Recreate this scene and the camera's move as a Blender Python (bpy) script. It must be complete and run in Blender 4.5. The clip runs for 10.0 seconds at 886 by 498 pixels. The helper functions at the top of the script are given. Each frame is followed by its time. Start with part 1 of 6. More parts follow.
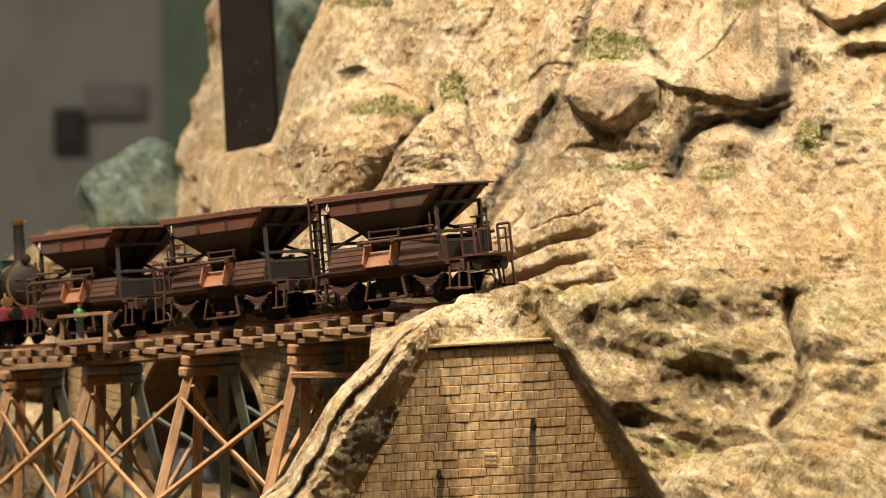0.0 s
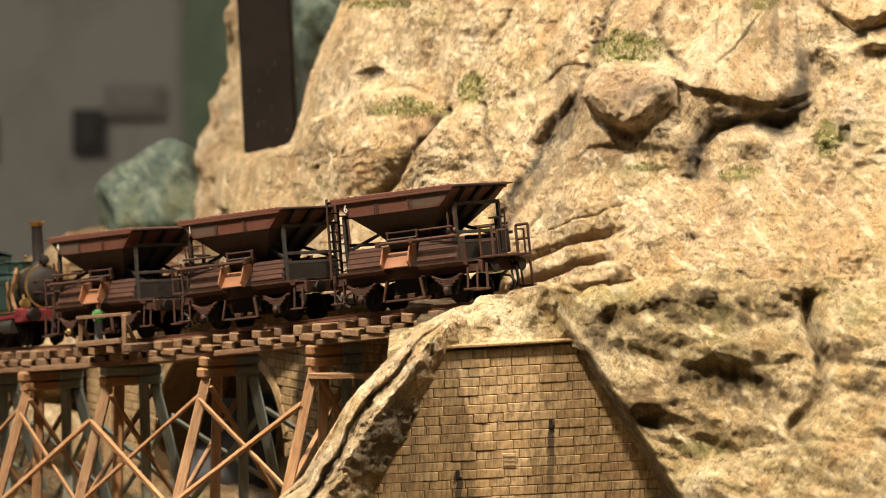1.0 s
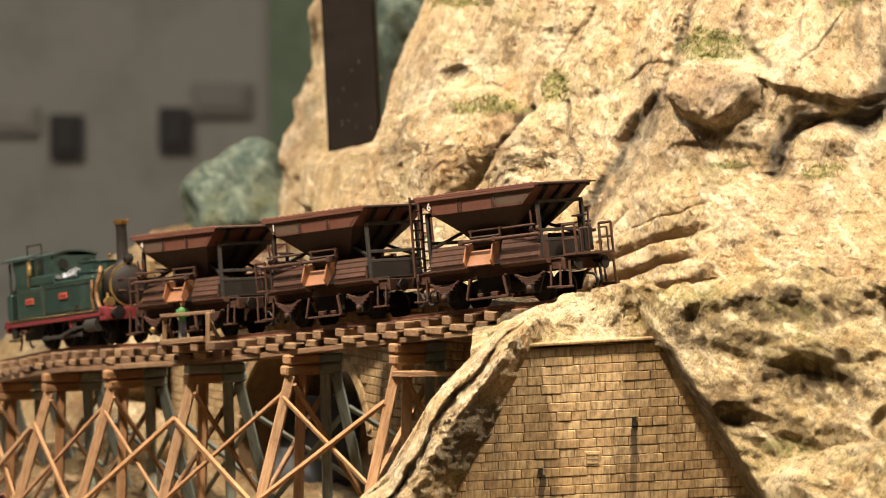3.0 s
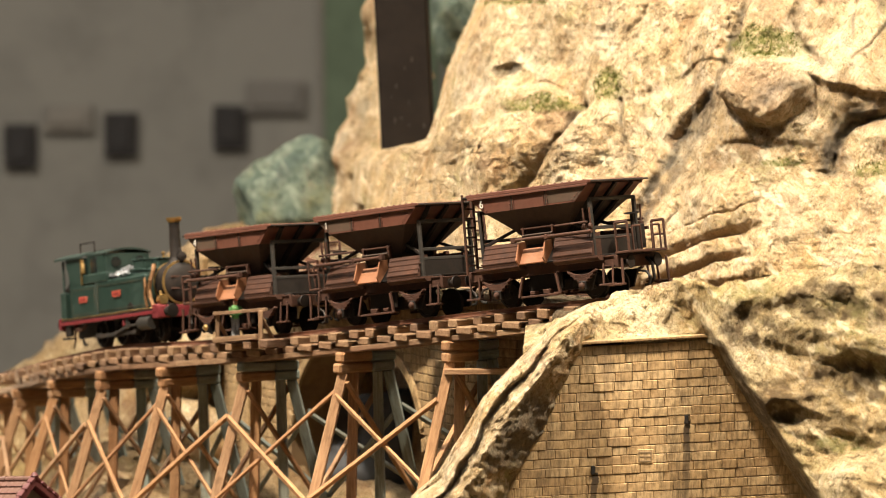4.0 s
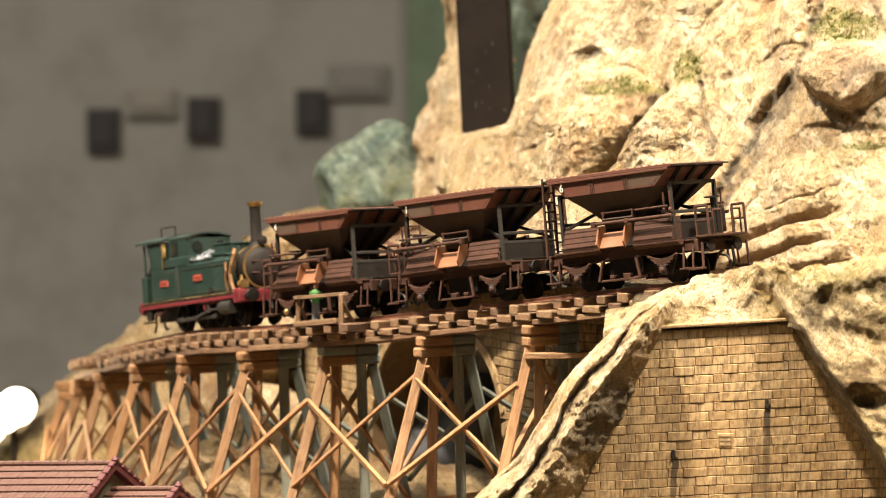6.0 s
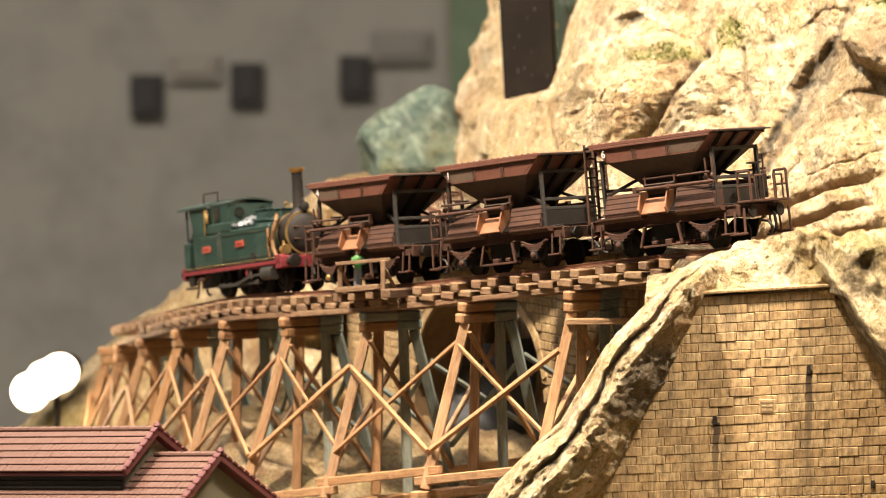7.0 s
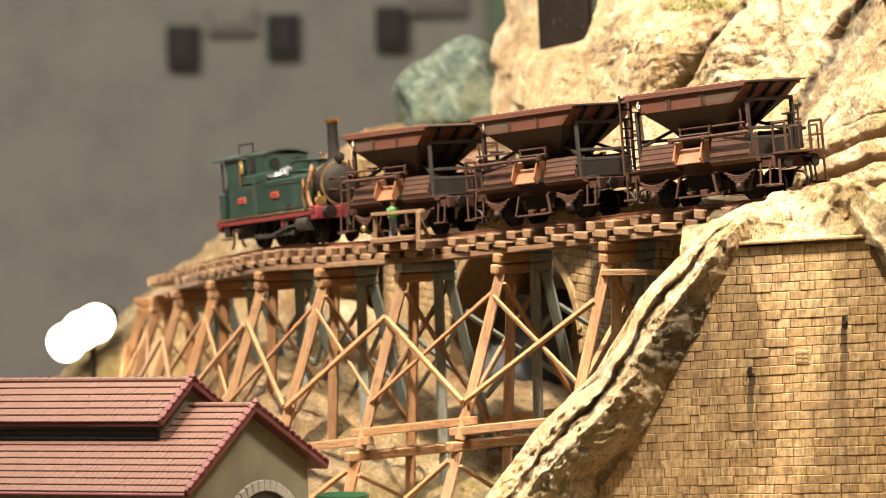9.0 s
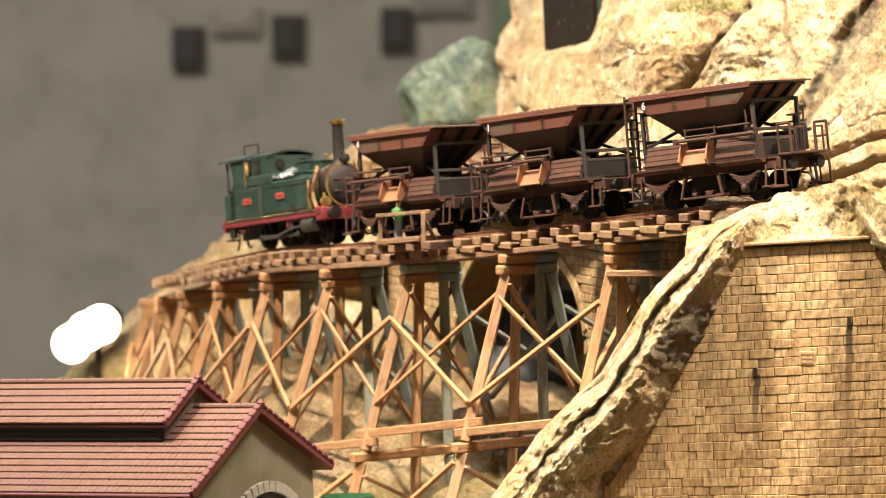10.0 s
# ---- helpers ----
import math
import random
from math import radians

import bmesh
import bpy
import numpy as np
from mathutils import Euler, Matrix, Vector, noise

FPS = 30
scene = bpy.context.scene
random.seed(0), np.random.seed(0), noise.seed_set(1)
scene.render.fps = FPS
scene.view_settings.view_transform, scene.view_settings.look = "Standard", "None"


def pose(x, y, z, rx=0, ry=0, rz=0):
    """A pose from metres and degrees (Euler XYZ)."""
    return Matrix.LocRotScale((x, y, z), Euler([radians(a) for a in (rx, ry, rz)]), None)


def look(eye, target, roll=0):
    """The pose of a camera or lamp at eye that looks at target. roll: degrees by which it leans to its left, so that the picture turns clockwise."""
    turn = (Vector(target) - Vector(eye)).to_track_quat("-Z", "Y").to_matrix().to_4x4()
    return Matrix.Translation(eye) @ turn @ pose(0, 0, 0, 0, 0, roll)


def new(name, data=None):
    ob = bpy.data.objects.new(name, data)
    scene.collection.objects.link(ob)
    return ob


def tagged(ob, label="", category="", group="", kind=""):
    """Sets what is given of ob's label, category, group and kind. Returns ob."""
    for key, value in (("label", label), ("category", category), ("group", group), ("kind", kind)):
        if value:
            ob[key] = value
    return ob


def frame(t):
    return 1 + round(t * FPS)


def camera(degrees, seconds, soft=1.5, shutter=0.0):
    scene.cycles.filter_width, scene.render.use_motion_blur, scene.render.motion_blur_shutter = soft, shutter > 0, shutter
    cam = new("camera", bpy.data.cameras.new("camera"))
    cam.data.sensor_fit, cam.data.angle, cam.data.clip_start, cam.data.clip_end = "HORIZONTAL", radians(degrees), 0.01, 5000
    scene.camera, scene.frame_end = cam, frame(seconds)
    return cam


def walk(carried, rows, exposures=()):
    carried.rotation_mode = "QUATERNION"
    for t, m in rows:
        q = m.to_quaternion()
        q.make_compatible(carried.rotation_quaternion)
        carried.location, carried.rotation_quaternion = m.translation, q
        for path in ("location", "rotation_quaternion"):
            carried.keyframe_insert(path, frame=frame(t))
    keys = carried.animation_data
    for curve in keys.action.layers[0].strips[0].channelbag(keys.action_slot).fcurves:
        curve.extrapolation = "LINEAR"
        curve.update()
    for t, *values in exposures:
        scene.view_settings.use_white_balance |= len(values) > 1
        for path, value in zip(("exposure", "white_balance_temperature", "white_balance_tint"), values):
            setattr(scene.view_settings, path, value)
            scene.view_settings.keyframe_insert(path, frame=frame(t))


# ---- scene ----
# ---------------------------------------------------------------- camera
PATH = (
    (0.0, 0.0000, 87.067, 0.000, 0.000), (0.5, 0.0001, 87.075, 0.006, 0.067), (1.0, 0.0004, 87.080, 0.022, 0.260),
    (1.5, 0.0008, 87.069, 0.042, 0.511), (2.0, 0.0014, 87.036, 0.071, 0.852), (2.5, 0.0019, 87.047, 0.097, 1.171),
    (2.7, 0.0021, 87.054, 0.102, 1.270), (3.8, 0.0034, 87.040, 0.176, 2.066), (4.0, 0.0037, 87.025, 0.183, 2.204),
    (4.5, 0.0040, 87.012, 0.200, 2.412), (5.0, 0.0048, 86.971, 0.240, 2.889), (5.5, 0.0052, 86.924, 0.258, 3.115),
    (5.7, 0.0053, 86.863, 0.264, 3.222), (6.8, 0.0062, 86.582, 0.318, 3.753), (7.0, 0.0065, 86.352, 0.327, 3.945),
    (7.5, 0.0069, 85.907, 0.344, 4.141), (8.0, 0.0070, 85.675, 0.352, 4.240), (8.5, 0.0072, 85.688, 0.361, 4.346),
    (9.0, 0.0074, 85.687, 0.369, 4.449), (9.5, 0.0074, 85.687, 0.369, 4.449), (10.0, 0.0075, 85.702, 0.375, 4.522),
)
Z0 = 1.2          # height of the layout's level datum above the room floor
cam = camera(12.0, 10.0, soft=1.0)
cam.data.dof.use_dof = True
cam.data.dof.focus_distance = 1.755
cam.data.dof.aperture_fstop = 20.0
walk(cam, [(t, pose(x, -1.86, Z0 + 0.120, rx, ry, rz)) for t, x, rx, ry, rz in PATH],
     [(0.0, -0.22), (2.5, -0.04), (4.0, 0.20), (5.5, 0.34), (7.0, 0.56), (8.5, 0.66), (10.0, 0.66)])

# ---------------------------------------------------------------- light
world = bpy.data.worlds.new("room_air")
world.use_nodes = True
world.node_tree.nodes["Background"].inputs[0].default_value = (0.5, 0.55, 0.6, 1)
world.node_tree.nodes["Background"].inputs[1].default_value = 0.05
scene.world = world


def lamp(name, eye, target, size, power, colour):
    data = bpy.data.lights.new(name, "AREA")
    data.shape, data.size, data.energy, data.color = "DISK", size, power, colour
    ob = new(name, data)
    ob.matrix_world = look(eye, target)
    return ob


# warm exhibition spotlight up on the left, and unseen ceiling fill added for the hall
key = bpy.data.lights.new("spot_key", "SPOT")
key.energy, key.color, key.shadow_soft_size, key.spot_size, key.spot_blend = 420, (1.0, 0.83, 0.635), 0.05, radians(34), 1.0
new("spot_key", key).matrix_world = look((-0.70, -0.62, Z0 + 1.72), (0.0, 0.05, Z0 + 0.06))
right = bpy.data.lights.new("spot_right", "SPOT")
right.energy, right.color, right.shadow_soft_size, right.spot_size, right.spot_blend = 240, (1.0, 0.83, 0.63), 0.05, radians(23), 0.8
new("spot_right", right).matrix_world = look((0.74, -0.62, Z0 + 1.70), (0.125, -0.04, Z0 + 0.0))
lamp("ceiling_fill_light", (0.6, -0.8, 2.96), (0.6, -0.8, 0.0), 1.0, 38, (1.0, 0.90, 0.77))
lamp("ceiling_fill_light", (-1.3, 0.0, 2.96), (-1.3, 0.0, 0.0), 1.4, 54, (1.0, 0.95, 0.86))

# ---------------------------------------------------------------- small tools
K = 0.001         # the plan below is in millimetres


class Shape:
    """Vertices and faces in millimetres."""

    def __init__(self):
        self.v, self.f = [], []

    def add(self, verts, faces):
        n = len(self.v)
        self.v += [tuple(p) for p in verts]
        self.f += [tuple(i + n for i in q) for q in faces]
        return self

    def block(self, m, s, b=0.0):
        """A box of size s round the origin of m, its edges worn by b."""
        hx, hy, hz = (c / 2 for c in s)
        b = min(b, hx * .6, hy * .6, hz * .6)
        if b <= 0:
            vs = [Vector((x * hx, y * hy, z * hz)) for x in (-1, 1) for y in (-1, 1) for z in (-1, 1)]
            fs = [(0, 1, 3, 2), (4, 6, 7, 5), (0, 4, 5, 1), (2, 3, 7, 6), (0, 2, 6, 4), (1, 5, 7, 3)]
            return self.add([m @ p for p in vs], fs)
        vs, at = [], {}
        for x in (-1, 1):
            for y in (-1, 1):
                for z in (-1, 1):
                    for k in range(3):
                        d = [b, b, b]
                        d[k] = 0
                        at[x, y, z, k] = len(vs)
                        vs.append(Vector((x * (hx - d[0]), y * (hy - d[1]), z * (hz - d[2]))))
        fs = []
        for k in range(3):
            i, j = (k + 1) % 3, (k + 2) % 3
            for w in (-1, 1):
                q = []
                for a, c in ((-1, -1), (1, -1), (1, 1), (-1, 1)):
                    key = [0, 0, 0]
                    key[k], key[i], key[j] = w, a, c
                    q.append(at[(*key, k)])
                fs.append(tuple(q) if w > 0 else tuple(reversed(q)))
            for a in (-1, 1):
                for c in (-1, 1):
                    lo, hi = [0, 0, 0], [0, 0, 0]
                    lo[k], hi[k] = -1, 1
                    lo[i] = hi[i] = a
                    lo[j] = hi[j] = c
                    q = (at[(*lo, i)], at[(*hi, i)], at[(*hi, j)], at[(*lo, j)])
                    fs.append(q if a * c > 0 else tuple(reversed(q)))
        for x in (-1, 1):
            for y in (-1, 1):
                for z in (-1, 1):
                    q = tuple(at[x, y, z, k] for k in range(3))
                    fs.append(q if x * y * z > 0 else tuple(reversed(q)))
        return self.add([m @ p for p in vs], fs)

    def box(self, x, y, z, sx, sy, sz, b=0.0):
        return self.block(Matrix.Translation((x, y, z)), (sx, sy, sz), b)

    def beam(self, p, q, w, h, b=0.25, up=(0, 0, 1)):
        """A squared timber from p to q, w wide and h deep."""
        p, q = Vector(p), Vector(q)
        d = q - p
        x = d.normalized()
        y = Vector(up).cross(x)
        y = y.normalized() if y.length > 1e-4 else Vector((0, 1, 0))
        z = x.cross(y)
        m = Matrix((x, y, z)).transposed().to_4x4()
        m.translation = (p + q) / 2
        return self.block(m, (d.length, w, h), b)

    def rod(self, p, q, r, r2=None, n=10):
        p, q = Vector(p), Vector(q)
        r2 = r if r2 is None else r2
        m = (q - p).to_track_quat("Z", "Y").to_matrix()
        ring = [Vector((math.cos(2 * math.pi * i / n), math.sin(2 * math.pi * i / n), 0)) for i in range(n)]
        vs = [p + m @ (c * r) for c in ring] + [q + m @ (c * r2) for c in ring]
        fs = [(i, (i + 1) % n, n + (i + 1) % n, n + i) for i in range(n)]
        return self.add(vs, fs + [tuple(reversed(range(n))), tuple(range(n, 2 * n))])

    def turned(self, p, axis, profile, n=16):
        """A turned piece: (distance along the axis, radius) pairs."""
        m = Vector(axis).to_track_quat("Z", "Y").to_matrix()
        vs = [Vector(p) + m @ Vector((r * math.cos(2 * math.pi * i / n), r * math.sin(2 * math.pi * i / n), d))
              for d, r in profile for i in range(n)]
        fs = [(k * n + i, k * n + (i + 1) % n, (k + 1) * n + (i + 1) % n, (k + 1) * n + i)
              for k in range(len(profile) - 1) for i in range(n)]
        k = (len(profile) - 1) * n
        return self.add(vs, fs + [tuple(reversed(range(n))), tuple(range(k, k + n))])

    def prism(self, outline, y0, y1):
        """An (x, z) outline, counter-clockwise, pushed from y0 to y1."""
        n = len(outline)
        vs = [(x, y0, z) for x, z in outline] + [(x, y1, z) for x, z in outline]
        fs = [(i, (i + 1) % n, n + (i + 1) % n, n + i) for i in range(n)]
        fs = [tuple(reversed(q)) for q in fs]
        return self.add(vs, fs + [tuple(range(n)), tuple(reversed(range(n, 2 * n)))])

    def wire(self, pts, r, n=7):
        for a, c in zip(pts, pts[1:]):
            self.rod(a, c, r, n=n)
        return self

    def mesh(self, name, material, smooth=False):
        me = bpy.data.meshes.new(name)
        me.from_pydata([(x * K, y * K, z * K) for x, y, z in self.v], [], self.f)
        me.materials.append(material)
        if smooth:
            me.polygons.foreach_set("use_smooth", [True] * len(me.polygons))
            me.set_sharp_from_angle(angle=radians(38))
        me.update()
        return me


def part(name, shape, material, parent=None, label="", smooth=False):
    ob = new(name, shape.mesh(name, material, smooth) if isinstance(shape, Shape) else shape)
    ob.parent = parent
    return tagged(ob, label)


def thing(name, label, category, m=None, group="", kind=""):
    ob = new(name)
    ob.empty_display_size = 0.01
    ob.matrix_world = m or Matrix.Translation((0, 0, Z0))
    return tagged(ob, label, category, group, kind)


def stick(name, material, parent, p, q, w, h, b=0.25, up=(0, 0, 1)):
    """A squared timber as a part, its own x axis along the grain."""
    p, q = Vector(p), Vector(q)
    x = (q - p).normalized()
    y = Vector(up).cross(x)
    y = y.normalized() if y.length > 1e-4 else Vector((0, 1, 0))
    m = Matrix((x, y, x.cross(y))).transposed().to_4x4()
    m.translation = (p + q) / 2 * K
    ob = part(name, Shape().block(Matrix.Identity(4), ((q - p).length, w, h), b), material, parent)
    ob.matrix_local = m
    return ob


def lone(name, shape, material, label, category, m=None, kind="", smooth=False):
    ob = part(name, shape, material, None, label, smooth)
    ob.matrix_world = m or Matrix.Translation((0, 0, Z0))
    return tagged(ob, label, category, "", kind)


# ---------------------------------------------------------------- noise on arrays
def hashed(i, j, k, seed):
    n = (i * 374761393 + j * 668265263 + k * 2147483647 + seed * 974634777) & 0xFFFFFFFF
    n = ((n ^ (n >> 13)) * 1274126177) & 0xFFFFFFFF
    return ((n ^ (n >> 16)) & 0xFFFF) / 65535.0


def value(x, y, z, seed=0):
    xi, yi, zi = (np.floor(c).astype(np.int64) for c in (x, y, z))
    fx, fy, fz = x - xi, y - yi, z - zi
    fx, fy, fz = (c * c * c * (c * (c * 6 - 15) + 10) for c in (fx, fy, fz))
    out = 0
    for a in (0, 1):
        for b in (0, 1):
            for c in (0, 1):
                w = (fx if a else 1 - fx) * (fy if b else 1 - fy) * (fz if c else 1 - fz)
                out = out + w * hashed(xi + a, yi + b, zi + c, seed)
    return out * 2 - 1


def fbm(p, size, octaves=4, seed=0, ridged=False):
    out, amp, total = 0, 1.0, 0.0
    for o in range(octaves):
        q = p / size * 2 ** o
        n = value(q[..., 0] + 7.3 * o, q[..., 1] + 3.1 * o, q[..., 2] + 5.7 * o, seed + o)
        out = out + amp * ((1 - 2 * np.abs(n)) if ridged else n)
        total += amp
        amp *= 0.5
    return out / total


def weathered(h, times=3):
    """Wear the steps of a height field."""
    for _ in range(times):
        q = np.pad(h, 1, mode="edge")
        h = (q[:-2, 1:-1] + q[2:, 1:-1] + q[1:-1, :-2] + q[1:-1, 2:] + 2 * h) / 6
    return h


def facets(x, z, size, stretch, turn, seed):
    """Broken slabs: each patch of rock is a tilted plane. Returns the height, and the distance from the nearest joint."""
    c, s = math.cos(turn), math.sin(turn)
    a, b = (x * c + z * s) / size, (-x * s + z * c) / (size * stretch)
    ai, bi = np.floor(a).astype(np.int64), np.floor(b).astype(np.int64)
    d1 = np.full(np.shape(a), 9.0)
    d2 = d1.copy()
    h = np.zeros(np.shape(a))
    for i in (-1, 0, 1):
        for k in (-1, 0, 1):
            ci, ck = ai + i, bi + k
            zero = np.zeros_like(ci)
            pa = ci + 0.15 + 0.7 * hashed(ci, ck, zero, seed)
            pb = ck + 0.15 + 0.7 * hashed(ci, ck, zero, seed + 1)
            d = np.hypot(a - pa, b - pb)
            tilt = (hashed(ci, ck, zero, seed + 2) - .5) * (a - pa) + (hashed(ci, ck, zero, seed + 3) - .62) * (b - pb)
            hh = 1.5 * tilt + (hashed(ci, ck, zero, seed + 4) - .5)
            first = d < d1
            d2 = np.where(first, d1, np.minimum(d2, d))
            h = np.where(first, hh, h)
            d1 = np.minimum(d1, d)
    return weathered(h), d2 - d1


def creased(x, z, size, stretch, turn, seed):
    """Flat planes that meet along sharp edges, as on hewn rock."""
    c, s_ = math.cos(turn), math.sin(turn)
    a, b = (x * c + z * s_) / size, (-x * s_ + z * c) / (size * stretch)
    a = a + 0.5 * b
    ai, bi = np.floor(a).astype(np.int64), np.floor(b).astype(np.int64)
    fa, fb = a - ai, b - bi
    h = {(i, k): hashed(ai + i, bi + k, np.zeros_like(ai), seed) * 2 - 1 for i in (0, 1) for k in (0, 1)}
    low_ = h[0, 0] + fa * (h[1, 0] - h[0, 0]) + fb * (h[0, 1] - h[0, 0])
    high_ = h[1, 1] + (1 - fa) * (h[0, 1] - h[1, 1]) + (1 - fb) * (h[1, 0] - h[1, 1])
    return np.where(fa + fb < 1, low_, high_)


def smooth_step(a, b, x):
    t = np.clip((x - a) / (b - a), 0, 1)
    return t * t * (3 - 2 * t)


def near_line(x, z, pts):
    """Distance in the plane from a broken line."""
    best = np.full(np.shape(x), 1e9)
    for (x0, z0), (x1, z1) in zip(pts, pts[1:]):
        dx, dz = x1 - x0, z1 - z0
        t = np.clip(((x - x0) * dx + (z - z0) * dz) / (dx * dx + dz * dz), 0, 1)
        best = np.minimum(best, np.hypot(x - x0 - t * dx, z - z0 - t * dz))
    return best


def overhang(x, z, line, depth, tall, lip=0.45, edge=3.0):
    """A jutting edge along a line that runs left to right, with the rock cut back below it."""
    xs, zs = zip(*line)
    d = np.interp(x, xs, zs) - z
    span = xs[-1] - xs[0]
    ends = smooth_step(xs[0] - 0.1 * span, xs[0] + 0.4 * span, x) * (1 - smooth_step(xs[-1] - 0.4 * span, xs[-1] + 0.1 * span, x))
    worn = 0.9 + 0.5 * fbm(np.stack([x, 0 * x, z], -1), 0.3 * span, 3, int(abs(xs[0])) + 7)
    under = smooth_step(0, edge, d) * (1 - np.clip(d / (1.7 * tall), 0, 1)) ** 1.3
    over = np.exp(-(np.minimum(d, 0) / (0.9 * tall)) ** 2) * (1 - smooth_step(0, edge, d))
    return depth * ends * worn * (lip * over - (1 - lip) * under)


def mound(x, z, cx, cz, rx, rz, sharp=2.0):
    return np.clip(1 - np.hypot((x - cx) / rx, (z - cz) / rz) ** sharp, 0, 1)


def normals(p):
    du, dv = np.gradient(p, axis=0), np.gradient(p, axis=1)
    n = np.cross(du, dv)
    return n / np.maximum(np.linalg.norm(n, axis=2, keepdims=True), 1e-9)


def sheet(name, p, material, marks=None, back=None):
    """A sculpted surface from a grid of points, closed behind by a skirt pushed along back."""
    a, b = p.shape[:2]
    vs = p.reshape(-1, 3)
    idx = np.arange(a * b).reshape(a, b)
    quads = np.stack([idx[:-1, :-1], idx[1:, :-1], idx[1:, 1:], idx[:-1, 1:]], -1).reshape(-1, 4)
    faces = quads.tolist()
    if back is not None:
        ring = np.concatenate([idx[:, 0], idx[-1, 1:], idx[-2::-1, -1], idx[0, -2:0:-1]])
        extra = vs[ring] + np.array(back)
        n = len(vs)
        vs = np.concatenate([vs, extra])
        m = len(ring)
        faces += [(int(ring[(i + 1) % m]), int(ring[i]), n + i, n + (i + 1) % m) for i in range(m)]
        faces.append(tuple(n + i for i in range(m)))
    me = bpy.data.meshes.new(name)
    me.from_pydata((vs * K).tolist(), [], faces)
    me.materials.append(material)
    me.polygons.foreach_set("use_smooth", [True] * len(me.polygons))
    for key, values in (marks or {}).items():
        at = me.attributes.new(key, "FLOAT", "POINT")
        flat = np.zeros(len(vs))
        flat[:a * b] = values.reshape(-1)
        at.data.foreach_set("value", flat.astype(np.float32))
    me.update()
    return me


# ---------------------------------------------------------------- materials
def shader(name):
    m = bpy.data.materials.new(name)
    m.use_nodes = True
    t = m.node_tree
    return m, t, t.nodes["Principled BSDF"]


def node(t, kind, **values):
    n = t.nodes.new(kind)
    for key, v in values.items():
        n.inputs[key].default_value = v
    return n


def noise_node(t, scale, detail=5, rough=0.6, coords=None):
    n = node(t, "ShaderNodeTexNoise", Scale=scale, Detail=detail, Roughness=rough)
    if coords is not None:
        t.links.new(coords, n.inputs["Vector"])
    return n.outputs[0]


def ramp(t, fac, stops):
    n = t.nodes.new("ShaderNodeValToRGB")
    e = n.color_ramp.elements
    while len(e) < len(stops):
        e.new(0.5)
    for k, (at, c) in enumerate(stops):
        e[k].position, e[k].color = at, (*c, 1)
    t.links.new(fac, n.inputs[0])
    return n.outputs[0]


def mixed(t, fac, a, b, how="MIX"):
    n = t.nodes.new("ShaderNodeMix")
    n.data_type, n.blend_type = "RGBA", how
    for value_, slot in ((fac, 0), (a, 6), (b, 7)):
        if isinstance(value_, (int, float)):
            n.inputs[slot].default_value = value_
        elif isinstance(value_, tuple):
            n.inputs[slot].default_value = (*value_, 1)
        else:
            t.links.new(value_, n.inputs[slot])
    return n.outputs[2]


def bumped(t, bsdf, height, strength, distance):
    n = node(t, "ShaderNodeBump", Strength=strength, Distance=distance)
    t.links.new(height, n.inputs["Height"])
    t.links.new(n.outputs[0], bsdf.inputs["Normal"])


def attribute(t, name):
    n = t.nodes.new("ShaderNodeAttribute")
    n.attribute_name = name
    return n.outputs["Fac"]


def coords(t, which="Object"):
    return t.nodes.new("ShaderNodeTexCoord").outputs[which]


def stretched(t, source, scale):
    n = t.nodes.new("ShaderNodeMapping")
    n.inputs["Scale"].default_value = scale
    t.links.new(source, n.inputs["Vector"])
    return n.outputs[0]


